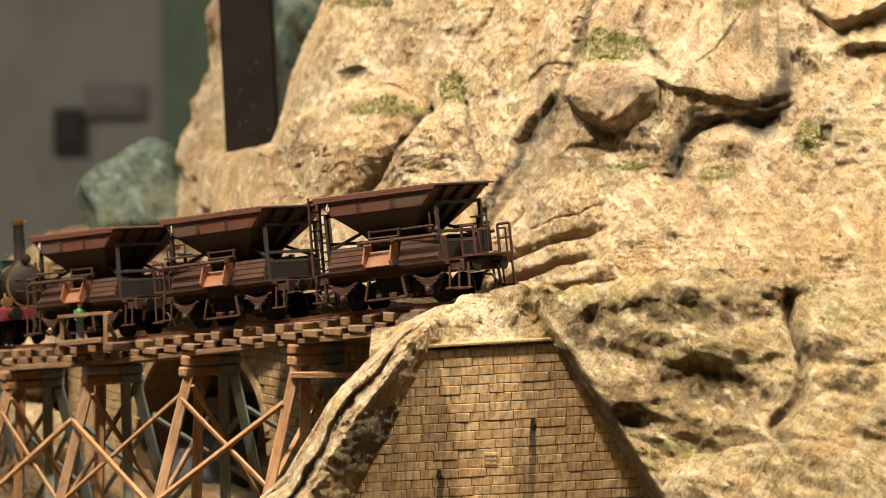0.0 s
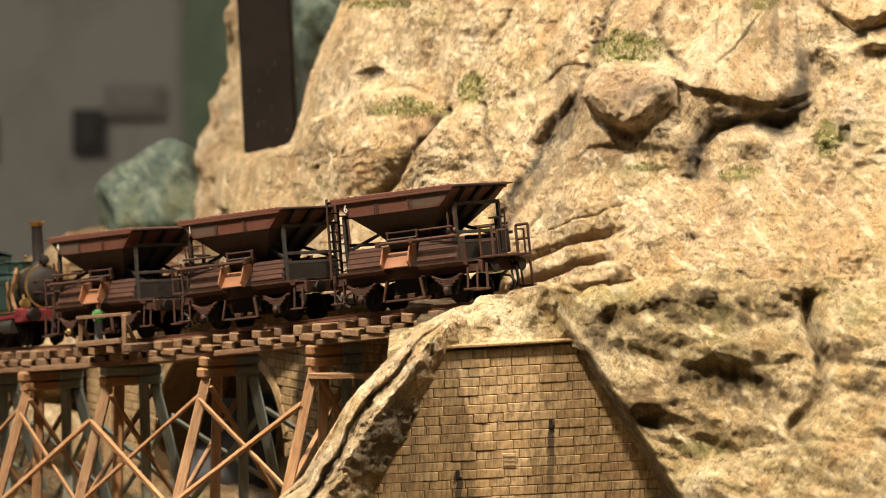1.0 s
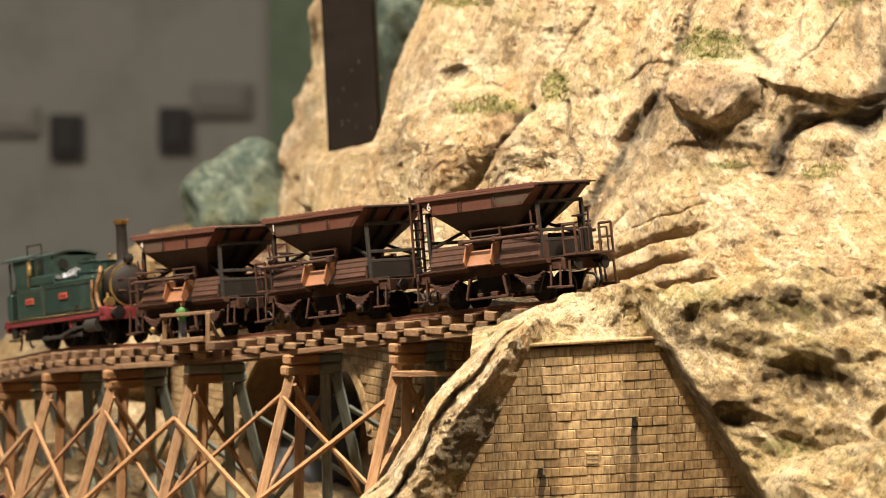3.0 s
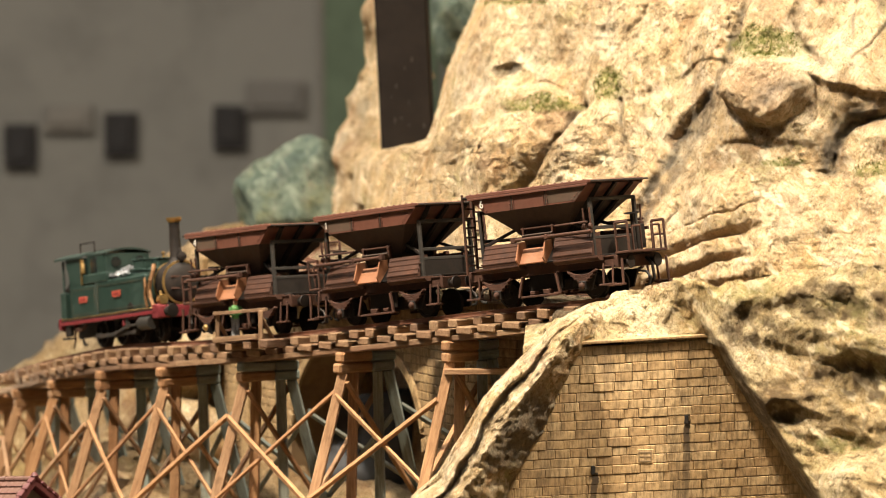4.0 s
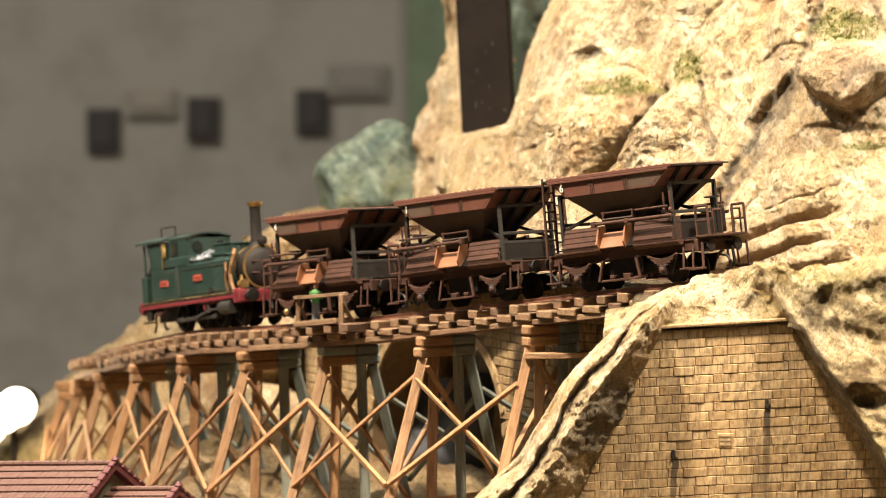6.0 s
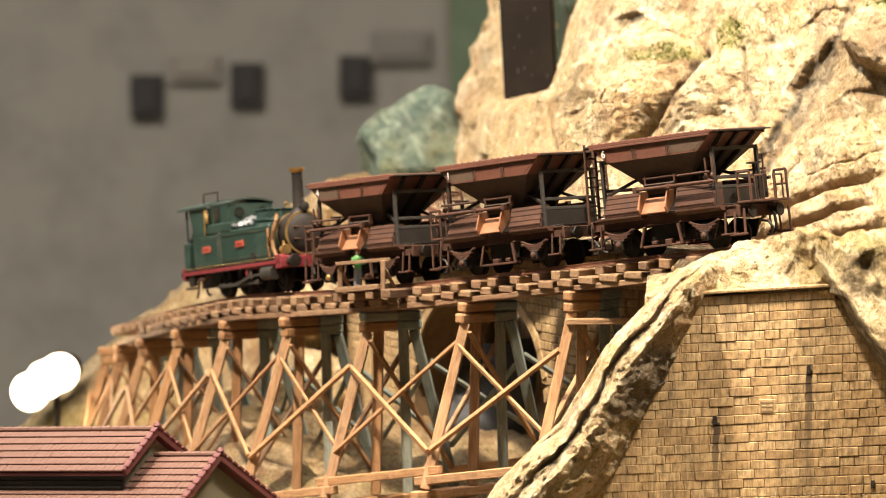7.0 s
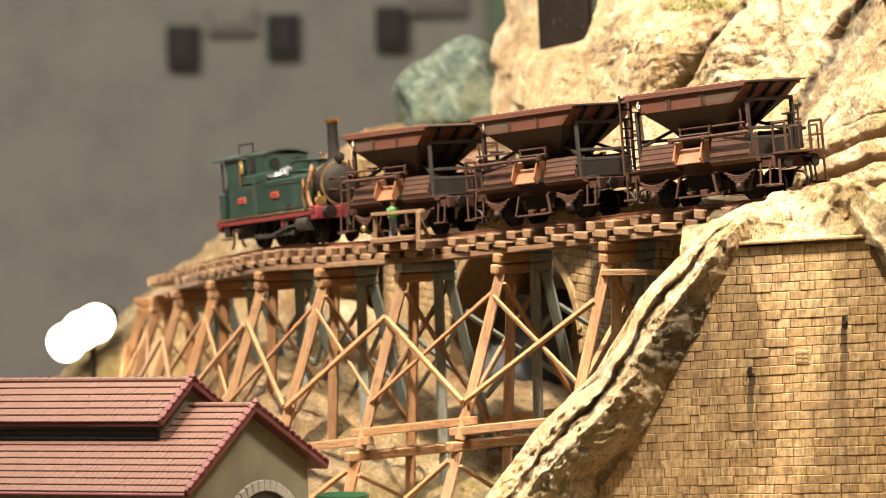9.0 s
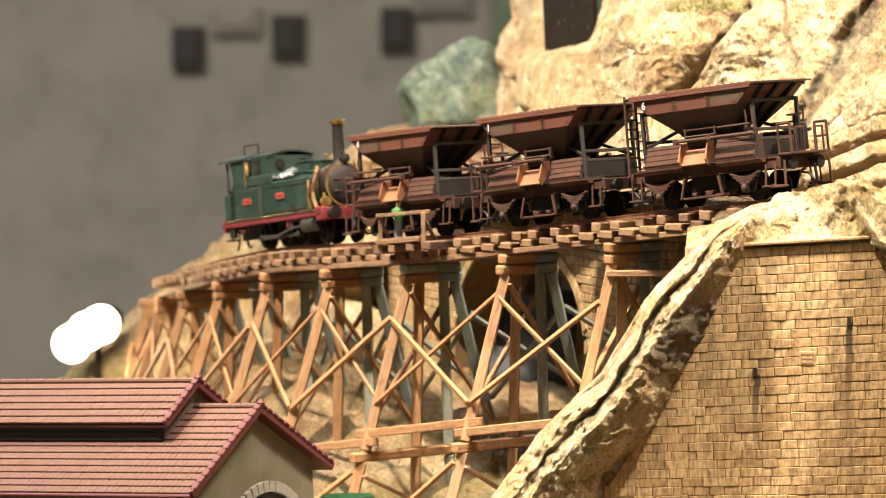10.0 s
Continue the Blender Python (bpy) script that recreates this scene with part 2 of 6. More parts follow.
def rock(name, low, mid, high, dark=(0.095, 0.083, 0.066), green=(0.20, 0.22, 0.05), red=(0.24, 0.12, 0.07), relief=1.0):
    m, t, b = shader(name)
    c = coords(t)
    big = noise_node(t, 24, 7, 0.62, c)
    turned_ = t.nodes.new("ShaderNodeMapping")
    turned_.inputs["Rotation"].default_value = (0, -0.5, 0)
    t.links.new(c, turned_.inputs["Vector"])
    counter = t.nodes.new("ShaderNodeMapping")
    counter.inputs["Rotation"].default_value = (0, 0.75, 0)
    t.links.new(c, counter.inputs["Vector"])
    streak = noise_node(t, 1.0, 8, 0.72, stretched(t, turned_.outputs[0], (230, 120, 55)))
    fine = noise_node(t, 620, 7, 0.82, c)
    speck = noise_node(t, 260, 6, 0.8, c)
    col = ramp(t, big, [(0.34, low), (0.5, mid), (0.62, high)])
    col = mixed(t, ramp(t, streak, [(0.40, (0, 0, 0)), (0.66, (0.5, 0.5, 0.5))]), col, high)
    veins = noise_node(t, 1.0, 8, 0.68, stretched(t, turned_.outputs[0], (64, 40, 17)))
    col = mixed(t, ramp(t, veins, [(0.36, (0.8, 0.8, 0.8)), (0.46, (0, 0, 0))]), col, tuple(v * k for v, k in zip(mid, (0.70, 0.74, 0.84))))
    col = mixed(t, ramp(t, veins, [(0.56, (0, 0, 0)), (0.64, (0.8, 0.8, 0.8))]), col, tuple(v * k for v, k in zip(mid, (0.93, 0.78, 0.70))))
    stain = ramp(t, noise_node(t, 40, 6, 0.7, c), [(0.53, (0, 0, 0)), (0.68, (0.75, 0.75, 0.75))])
    col = mixed(t, stain, col, red)
    ochre = ramp(t, noise_node(t, 17, 5, 0.65, c), [(0.5, (0, 0, 0)), (0.66, (0.7, 0.7, 0.7))])
    col = mixed(t, ochre, col, tuple(v * k for v, k in zip(mid, (0.95, 0.84, 0.62))))
    lichen = ramp(t, noise_node(t, 33, 7, 0.75, stretched(t, c, (1, 1, 1.4))), [(0.53, (0, 0, 0)), (0.66, (0.55, 0.55, 0.55))])
    col = mixed(t, lichen, col, (0.40, 0.37, 0.15))
    grey = ramp(t, noise_node(t, 60, 7, 0.75, stretched(t, c, (1.3, 1, 0.6))), [(0.54, (0, 0, 0)), (0.68, (0.6, 0.6, 0.6))])
    col = mixed(t, grey, col, (0.37, 0.325, 0.25))
    col = mixed(t, ramp(t, streak, [(0.30, (0.6, 0.6, 0.6)), (0.45, (0, 0, 0))]), col, tuple(0.62 * v for v in low))
    col = mixed(t, ramp(t, speck, [(0.385, (0.85, 0.85, 0.85)), (0.435, (0, 0, 0))]), col, tuple(0.42 * v for v in low))
    col = mixed(t, ramp(t, fine, [(0.42, (0.5, 0.5, 0.5)), (0.485, (0, 0, 0))]), col, tuple(1.25 * v for v in low), "MULTIPLY")
    lines = noise_node(t, 1.0, 3, 0.55, stretched(t, turned_.outputs[0], (150, 90, 34)))
    col = mixed(t, ramp(t, lines, [(0.465, (0, 0, 0)), (0.488, (0.42, 0.42, 0.42)), (0.511, (0, 0, 0))]), col, tuple(0.5 * v for v in low))
    folds = noise_node(t, 1.0, 6, 0.66, stretched(t, counter.outputs[0], (210, 110, 60)))
    col = mixed(t, ramp(t, folds, [(0.39, (0, 0, 0)), (0.42, (0.45, 0.45, 0.45)), (0.45, (0, 0, 0))]), col, tuple(0.45 * v for v in low))
    col = mixed(t, ramp(t, folds, [(0.55, (0, 0, 0)), (0.63, (0.75, 0.75, 0.75))]), col, tuple(min(1.0, 1.06 * v) for v in high))
    col = mixed(t, attribute(t, "red"), col, red)
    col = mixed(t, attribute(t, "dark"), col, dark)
    mask = mixed(t, 1.0, attribute(t, "grass"), ramp(t, noise_node(t, 300, 4, 0.7, c), [(0.36, (0.1, 0.1, 0.1)), (0.56, (1, 1, 1))]), "MULTIPLY")
    col = mixed(t, mask, col, green)
    t.links.new(col, b.inputs["Base Color"])
    b.inputs["Roughness"].default_value = 0.88
    b.inputs["Specular IOR Level"].default_value = 0.25
    h = mixed(t, 0.45, mixed(t, 0.45, mixed(t, 0.4, streak, folds), speck), fine)
    bumped(t, b, h, 1.0 * relief, 0.009)
    return m


def timber(name, a, b_, c_, grain=1.0, rough=0.8):
    """Weathered wood that differs from piece to piece."""
    m, t, b = shader(name)
    info = t.nodes.new("ShaderNodeObjectInfo").outputs["Random"]
    o = coords(t)
    col = ramp(t, info, [(0.0, a), (0.5, b_), (1.0, c_)])
    shift = t.nodes.new("ShaderNodeVectorMath")
    shift.operation = "ADD"
    many = t.nodes.new("ShaderNodeMath")
    many.operation = "MULTIPLY"
    many.inputs[1].default_value = 3.7
    t.links.new(info, many.inputs[0])
    t.links.new(o, shift.inputs[0])
    t.links.new(many.outputs[0], shift.inputs[1])
    o = shift.outputs[0]
    fib = noise_node(t, 1.0, 6, 0.72, stretched(t, o, (90, 900, 900)))
    col = mixed(t, ramp(t, fib, [(0.32, (0.75 * grain,) * 3), (0.58, (0, 0, 0))]), col, (0.45, 0.36, 0.28), "MULTIPLY")
    spots = noise_node(t, 150, 5, 0.7, o)
    col = mixed(t, ramp(t, spots, [(0.55, (0, 0, 0)), (0.72, (0.6, 0.6, 0.6))]), col, tuple(0.45 * v for v in a))
    t.links.new(col, b.inputs["Base Color"])
    b.inputs["Roughness"].default_value = rough
    bumped(t, b, fib, 0.5, 0.0012)
    return m


def paint(name, colour, rough=0.5, metal=0.0, wear=(0.3, 0.2, 0.12), worn=0.35, scale=140, bump=0.25):
    """A painted or metal model surface with dust and wear."""
    m, t, b = shader(name)
    o = coords(t)
    n1, n2 = noise_node(t, scale, 5, 0.65, o), noise_node(t, scale * 4, 4, 0.7, o)
    col = mixed(t, ramp(t, n1, [(0.45, (0, 0, 0)), (0.75, (worn,) * 3)]), colour, wear)
    col = mixed(t, ramp(t, n2, [(0.35, (0.4, 0.4, 0.4)), (0.55, (0, 0, 0))]), col, tuple(0.55 * v for v in colour))
    t.links.new(col, b.inputs["Base Color"])
    t.links.new(ramp(t, n1, [(0.3, (max(rough - .12, .05),) * 3), (0.7, (min(rough + .15, 1),) * 3)]), b.inputs["Roughness"])
    b.inputs["Metallic"].default_value = metal
    bumped(t, b, n2, bump, 0.0004)
    return m


def masonry(name, a, b_, c_, streaks=()):
    """Cut stone: tone from block to block, pitted, streaked with soot."""
    m, t, b = shader(name)
    o = coords(t)
    info = t.nodes.new("ShaderNodeObjectInfo").outputs["Random"]
    isle = t.nodes.new("ShaderNodeNewGeometry").outputs["Random Per Island"]
    mix = t.nodes.new("ShaderNodeMath")
    mix.operation = "FRACT"
    add = t.nodes.new("ShaderNodeMath")
    add.operation = "ADD"
    t.links.new(info, add.inputs[0])
    t.links.new(isle, add.inputs[1])
    t.links.new(add.outputs[0], mix.inputs[0])
    col = ramp(t, mix.outputs[0], [(0.0, a), (0.5, b_), (1.0, c_)])
    n = noise_node(t, 330, 5, 0.7, o)
    col = mixed(t, ramp(t, n, [(0.34, (0.7, 0.7, 0.7)), (0.55, (0, 0, 0))]), col, (0.42, 0.36, 0.28), "MULTIPLY")
    place = t.nodes.new("ShaderNodeNewGeometry").outputs["Position"]
    stroke = noise_node(t, 1.0, 4, 0.7, stretched(t, place, (900, 900, 130)))
    col = mixed(t, ramp(t, stroke, [(0.40, (0.65, 0.65, 0.65)), (0.54, (0, 0, 0))]), col, tuple(0.32 * v for v in b_))
    soot = noise_node(t, 1.0, 5, 0.65, stretched(t, place, (60, 60, 16)))
    col = mixed(t, ramp(t, soot, [(0.50, (0, 0, 0)), (0.70, (0.6, 0.6, 0.6))]), col, (0.12, 0.085, 0.05))
    for sx, top, long_ in streaks:
        xyz = t.nodes.new("ShaderNodeSeparateXYZ")
        t.links.new(place, xyz.inputs[0])
        wob = node(t, "ShaderNodeMath")
        wob.operation = "MULTIPLY_ADD"
        t.links.new(noise_node(t, 90, 4, 0.7, place), wob.inputs[0])
        wob.inputs[1].default_value = 0.005
        t.links.new(xyz.outputs[0], wob.inputs[2])
        side = node(t, "ShaderNodeMapRange")
        near = t.nodes.new("ShaderNodeMath")
        near.operation = "COMPARE"
        t.links.new(wob.outputs[0], near.inputs[0])
        near.inputs[1].default_value, near.inputs[2].default_value = sx * K + 0.0025, 0.0013
        side.inputs["From Min"].default_value, side.inputs["From Max"].default_value = Z0 + (top - long_) * K, Z0 + top * K
        t.links.new(xyz.outputs[2], side.inputs["Value"])
        below = t.nodes.new("ShaderNodeMath")
        below.operation = "LESS_THAN"
        t.links.new(xyz.outputs[2], below.inputs[0])
        below.inputs[1].default_value = Z0 + top * K
        both = t.nodes.new("ShaderNodeMath")
        both.operation = "MULTIPLY"
        t.links.new(near.outputs[0], both.inputs[0])
        t.links.new(below.outputs[0], both.inputs[1])
        fade = t.nodes.new("ShaderNodeMath")
        fade.operation = "MULTIPLY"
        t.links.new(both.outputs[0], fade.inputs[0])
        t.links.new(side.outputs[0], fade.inputs[1])
        col = mixed(t, fade.outputs[0], col, (0.05, 0.033, 0.02))
    t.links.new(col, b.inputs["Base Color"])
    b.inputs["Roughness"].default_value = 0.85
    bumped(t, b, n, 0.5, 0.0008)
    return m


ROCK = rock("ochre_plaster_rock", (0.56, 0.40, 0.205), (0.73, 0.55, 0.315), (0.87, 0.745, 0.525), red=(0.40, 0.25, 0.14))
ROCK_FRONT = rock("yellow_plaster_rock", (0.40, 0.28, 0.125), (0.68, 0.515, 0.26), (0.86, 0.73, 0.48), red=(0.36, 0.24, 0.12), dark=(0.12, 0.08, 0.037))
BLUE_ROCK = rock("blue_green_stone", (0.085, 0.12, 0.095), (0.17, 0.225, 0.175), (0.34, 0.39, 0.30), red=(0.16, 0.20, 0.17), relief=0.6)
EARTH = rock("sandy_scenic_ground", (0.32, 0.215, 0.105), (0.46, 0.325, 0.17), (0.58, 0.45, 0.275))
WOOD = timber("weathered_trestle_timber", (0.275, 0.142, 0.063), (0.385, 0.213, 0.097), (0.34, 0.208, 0.113))
TIE_WOOD = timber("reddish_sleeper_timber", (0.15, 0.085, 0.048), (0.29, 0.185, 0.10), (0.22, 0.125, 0.068), 1.2)
WOOD_GREY = timber("grey_green_timber", (0.185, 0.22, 0.20), (0.27, 0.285, 0.24), (0.21, 0.27, 0.255))
STONE = masonry("sooty_yellow_stone", (0.42, 0.275, 0.13), (0.52, 0.355, 0.17), (0.59, 0.425, 0.225), ((36.2, -38, 46), (-1.5, -59, 40)))
STONE_BACK = masonry("brown_viaduct_stone", (0.30, 0.20, 0.09), (0.36, 0.245, 0.12), (0.42, 0.30, 0.15))
MORTAR = paint("dark_mortar", (0.27, 0.19, 0.10), 0.95)
RUST = paint("rusty_rail", (0.17, 0.075, 0.045), 0.55, 0.35, (0.28, 0.13, 0.07))
SHINE = paint("polished_rail_head", (0.42, 0.33, 0.27), 0.3, 0.9, (0.3, 0.18, 0.1))

# ---------------------------------------------------------------- the lines of the two tracks
S_AXIS = np.arange(-560.0, 461.0, 1.0)
WINDOW = np.ones(41) / 41


def eased(at, values):
    """Knots along the line, joined with rounded corners."""
    return np.convolve(np.pad(np.interp(S_AXIS, at, values), 20, mode="edge"), WINDOW, "valid")


YAW = np.radians(eased((-560, -330, -240, -190, -93, 0, 140, 330, 460), (6, 6, 20, 33, 40.8, 46, 55.4, 71, 77)))
AX = np.concatenate([[0], np.cumsum(-np.cos((YAW[1:] + YAW[:-1]) / 2))])
AY = np.concatenate([[0], np.cumsum(np.sin((YAW[1:] + YAW[:-1]) / 2))])
AX += -114 - np.interp(0, S_AXIS, AX)
AY += 0 - np.interp(0, S_AXIS, AY)
AZ = eased((-560, -330, -260, -200, -160, -100, -60, -20, 0, 40, 80, 115, 145, 170, 205, 240, 275, 310, 350, 400, 460),
           (19.5, 19.5, 18.5, 13.4, 8.7, 1.0, -4.2, -9.2, -11.8, -16.6, -20.8, -24.0, -26.4, -28.8, -33.7, -38.8, -44.1, -49.2, -54.6, -60.5, -66.6))


def ramp_track(s, across=0.0, up=0.0):
    """A point of the climbing track: s along it, across to its rear side, up from the rail heads."""
    a = float(np.interp(s, S_AXIS, YAW))
    return Vector((float(np.interp(s, S_AXIS, AX)) + across * math.sin(a),
                   float(np.interp(s, S_AXIS, AY)) + across * math.cos(a), float(np.interp(s, S_AXIS, AZ)) + up))


def ramp_pose(s, up=0.0):
    """Local x towards the cliff end (downhill is -x), y to the rear, z up from the rail heads."""
    x = (ramp_track(s - 8) - ramp_track(s + 8)).normalized()
    a = float(np.interp(s, S_AXIS, YAW))
    y = Vector((math.sin(a), math.cos(a), 0))
    z = x.cross(y).normalized()
    m = Matrix((x, y, z)).transposed().to_4x4()
    m.translation = ramp_track(s, 0, up)
    return m


def glide(pts, step=2.0):
    """A smooth line through plan points, at even steps."""
    p = np.array(pts, float)
    q = np.concatenate([[2 * p[0] - p[1]], p, [2 * p[-1] - p[-2]]])
    out = []
    for i in range(1, len(q) - 2):
        t = np.linspace(0, 1, 40, endpoint=False)[:, None]
        a, b, c, d = q[i - 1], q[i], q[i + 1], q[i + 2]
        out.append(0.5 * (2 * b + (c - a) * t + (2 * a - 5 * b + 4 * c - d) * t ** 2 + (3 * b - a - 3 * c + d) * t ** 3))
    line = np.concatenate(out + [p[-1:]])
    d = np.concatenate([[0], np.cumsum(np.hypot(*np.diff(line, axis=0).T))])
    s = np.arange(0, d[-1], step)
    return np.stack([np.interp(s, d, line[:, 0]), np.interp(s, d, line[:, 1])], 1)


LOOP = glide([(170, -128), (80, -98), (13, -58), (-71, 43), (-132, 150), (-156, 249), (-152, 340), (-122, 441), (-70, 520)])
LOOP_Z = 8.0


def sides(line):
    d = np.gradient(line, axis=0)
    d /= np.linalg.norm(d, axis=1, keepdims=True)
    return np.stack([d[:, 1], -d[:, 0]], 1)      # to the right of the way


# ---------------------------------------------------------------- the cliff behind
def cliff():
    na, nb = 900, 480
    b = np.linspace(0, 1, nb)[None, :]
    a = np.linspace(0, 1, na)[:, None]
    z = -14 + 216 * b + 0 * a
    left = np.interp(z, (-14, 15, 53, 60, 66, 80, 108, 137, 202), (-133, -129, -131, -118, -90, -84, -76, -62, -46))
    x = left + (330 - left) * a ** 1.12
    y = np.interp(x, (-130, -110, -90, -50, 0, 60, 120, 330), (300, 235, 165, 92, 28, -25, -44, -50)) + 0.42 * z
    y = y + 95 * np.exp(-(x - left) / 7.0)
    p = np.stack([x, y, z], -1)
    w1, w2 = fbm(p, 20, 4, 43), fbm(p, 18, 4, 47)
    xs, zs = x + 3.2 * w1, z + 3.2 * w2          # ragged lines
    xw, zw = x + 9 * fbm(p, 40, 4, 17), z + 9 * fbm(p, 38, 4, 19)
    rough = smooth_step(0.0, 0.5, fbm(p, 70, 2, 41) + 0.5 * smooth_step(70, 40, z) + 0.4 * smooth_step(160, 200, x))
    out = 9 * fbm(p, 80, 2, 11) + 4.0 * fbm(p, 34, 3, 12)       # how far the rock stands out
    h1, j1 = facets(xw, zw, 46, 2.4, -0.55, 15)
    h2, j2 = facets(xw + 2 * fbm(p, 9, 3, 13), zw, 17, 2.2, -0.6, 25)
    h1, h2 = weathered(h1, 14), weathered(h2, 4)
    out += 2.5 * h1 + 0.8 * h2 + 3.2 * creased(xw, zw, 30, 1.8, -0.55, 18) + (1.3 + 0.9 * rough) * creased(xw + 2 * w1, zw, 11, 1.7, -0.6, 28) + 0.5 * creased(xw, zw + 2 * w2, 4.5, 1.6, -0.4, 38)
    crack = np.exp(-(j1 * 46 / 1.1) ** 2) * smooth_step(0.0, 0.45, fbm(p, 30, 2, 29))
    out -= 1.2 * crack
    # the long grey gully: the rock on its left stands proud of it
    gl = [(72, 150), (70, 135), (64, 120), (59, 107), (55, 95), (46, 82), (36, 72), (30, 60), (25, 49), (18, 40), (13, 26), (11, 5)]
    g = near_line(xs, zs, gl)
    wide = np.interp(z, (5, 26, 48, 60, 72, 82, 92, 140), (4.0, 3.6, 5.0, 5.5, 6.0, 4.6, 2.6, 1.9))
    xg = np.interp(zs, [q[1] for q in gl[::-1]], [q[0] for q in gl[::-1]])
    out += 3.0 * smooth_step(-26, -5, xs - xg) * (1 - smooth_step(-9, 1.5, xs - xg))
    out -= 2.8 * np.exp(-(g / wide) ** 4)
    lip = np.exp(-(near_line(xs, zs, [(q[0] - 3.5, q[1]) for q in gl]) / 1.5) ** 2)
    out -= 1.6 * lip
    # cracks that lean the same way
    g2 = near_line(xs, zs, [(-9, 86), (-15, 72), (-23, 61), (-36, 46), (-42, 41)])
    out -= 4.5 * np.exp(-(g2 / 1.7) ** 2)
    out += 3.0 * smooth_step(0, 2.0, xs + 15 - (zs - 72) * 0.72) * np.exp(-((xs + 8 - (zs - 72) * 0.72) / 12) ** 2) * smooth_step(40, 50, z) * (1 - smooth_step(80, 92, z))
    g3 = near_line(xs, zs, [(9, 88), (10, 74), (12, 56)])
    out -= 3.0 * np.exp(-(g3 / 1.4) ** 2)
    g4 = near_line(xs, zs, [(93, 136), (88, 118), (99, 103)])
    out -= 2.5 * np.exp(-(g4 / 2.0) ** 2)
    # the striated slab by the post ends in a ledge; the lower rock swells out below it
    xl, zl = (-78, -71, -60, -43, -25, -15, -6), (70, 78, 84, 96, 99, 91, 84)
    dl = np.interp(xs, xl, zl) - zs
    out += 9 * smooth_step(0, 6, dl) * (1 - smooth_step(24, 60, dl)) * smooth_step(-84, -70, x) * (1 - smooth_step(-14, 2, x))
    notch = mound(xs, zs, -43, 101, 8, 4)
    out -= 3.5 * notch
    out += overhang(xs, zs, [(-34, 97), (-24, 98), (-13, 90)], 6, 6)
    # round block: folded beds on top, underside with its shade painted in
    blk = mound(x + 1.6 * w1, z + 1.6 * w2, 76, 93, 20.5, 15.5, 3.2)
    out += 12 * blk ** 0.5
    out += overhang(xs, zs, [(55, 92), (65, 82), (76, 78.5), (88, 83), (97, 95)], 10, 9)
    bed = (zs - 0.30 * xs + 2 * w1) / 3.4
    out += 1.5 * blk * (bed - np.floor(bed)) * smooth_step(90, 97, z)
    # smooth pale slab, ragged along its foot
    foot = np.interp(x, (93, 103, 118, 135, 152), (97, 92, 90, 88, 94)) + 2.2 * fbm(p, 7, 3, 33)
    edge = smooth_step(-2.5, 2.5, (x - 94) - 0.80 * (z - 100)) * (1 - smooth_step(149, 156, x + 0.1 * (z - 90)))
    slab = edge * smooth_step(-0.5, 2.5, z - foot) * (1 - smooth_step(136, 160, z))
    out += 5 * slab
    drip = fbm(np.stack([x, 0 * x, 0.06 * z], -1), 4.2, 3, 39)
    out += 0.9 * slab * drip
    # arched hollow below it, open to the right
    arch = [(100, 60), (103, 72), (111, 81), (124, 83), (138, 85), (149, 96), (153, 108)]
    ha = near_line(xs, zs, arch)
    below = smooth_step(-1, 2, np.interp(xs, (100, 103, 111, 124, 138, 152), (58, 72, 82, 84, 86, 92)) - zs)
    out -= 7 * np.exp(-(ha / 5.0) ** 2) * np.clip(0.25 + below, 0, 1)
    out -= 5 * mound(xs, zs, 140, 80, 13, 8, 2)
    out += 3 * mound(xs, zs, 126, 71, 14, 7, 2) ** 2
    out += overhang(xs, zs, [(158, 136), (166, 129), (174, 125), (184, 127), (198, 134), (214, 128)], 13, 9)
    out += overhang(xs, zs, [(174, 113), (188, 115), (204, 112)], 9, 7)
    pits = smooth_step(0.25, 0.6, fbm(p, 7, 3, 27)) * mound(x, z, 158, 82, 22, 30, 3)
    out -= 2.5 * pits
    # thick red beds low down by the junction
    led = smooth_step(9, 14, xs) * (1 - smooth_step(52, 80, xs)) * (1 - smooth_step(22, 26, zs - 0.34 * (xs - 12)))
    lq = (zs - 0.34 * (xs - 12) + 1.5 * w1 - 0.5) / 11.5
    lq = lq - np.floor(lq)
    out += led * (6 * smooth_step(0.0, 0.5, lq) + 2 * lq - 3)
    # wavy beds that run down to the right, between post and gully
    fold = np.stack([(x + 0.75 * z) * 0.22, 0.3 * y, z - 0.62 * x + 5 * w1], -1)
    wavy = smooth_step(-86, -60, x) * (1 - smooth_step(4, 22, x)) * (1 - smooth_step(60, 86, z))
    out += wavy * (2.0 * fbm(fold, 8, 4, 73) + 0.9 * fbm(fold, 3.6, 3, 75, True))
    # leaning striations and the finer grain
    lean = np.interp(x, (-80, -30, 40, 130), (0.30, 0.5, 0.5, 0.08))
    cs, sn = np.sqrt(1 - lean ** 2), lean
    strat = np.stack([x * cs - z * sn + 2.5 * w2, 0.4 * y, 0.12 * (x * sn + z * cs)], -1)
    out += (1 - 0.7 * wavy) * (1 - 0.5 * slab) * ((1.9 - 0.8 * rough) * fbm(strat, 6.5, 4, 71) + 0.6 * fbm(strat, 2.2, 3, 72))
    out += (1 - 0.75 * slab) * (rough * 1.8 * fbm(p, 16, 3, 35) + 1.3 * fbm(p, 12, 4, 55, True) + 0.8 * fbm(p, 5, 4, 57, True)) + 0.5 * fbm(p, 2.2, 3, 61)
    n = normals(p)
    n[..., 1] = -np.abs(n[..., 1])
    away = np.array([-0.25, -0.93, 0.1])
    p = p + out[..., None] * (0.55 * away + 0.45 * n * np.sign(-n[..., 1:2]))
    grass = np.zeros_like(x)
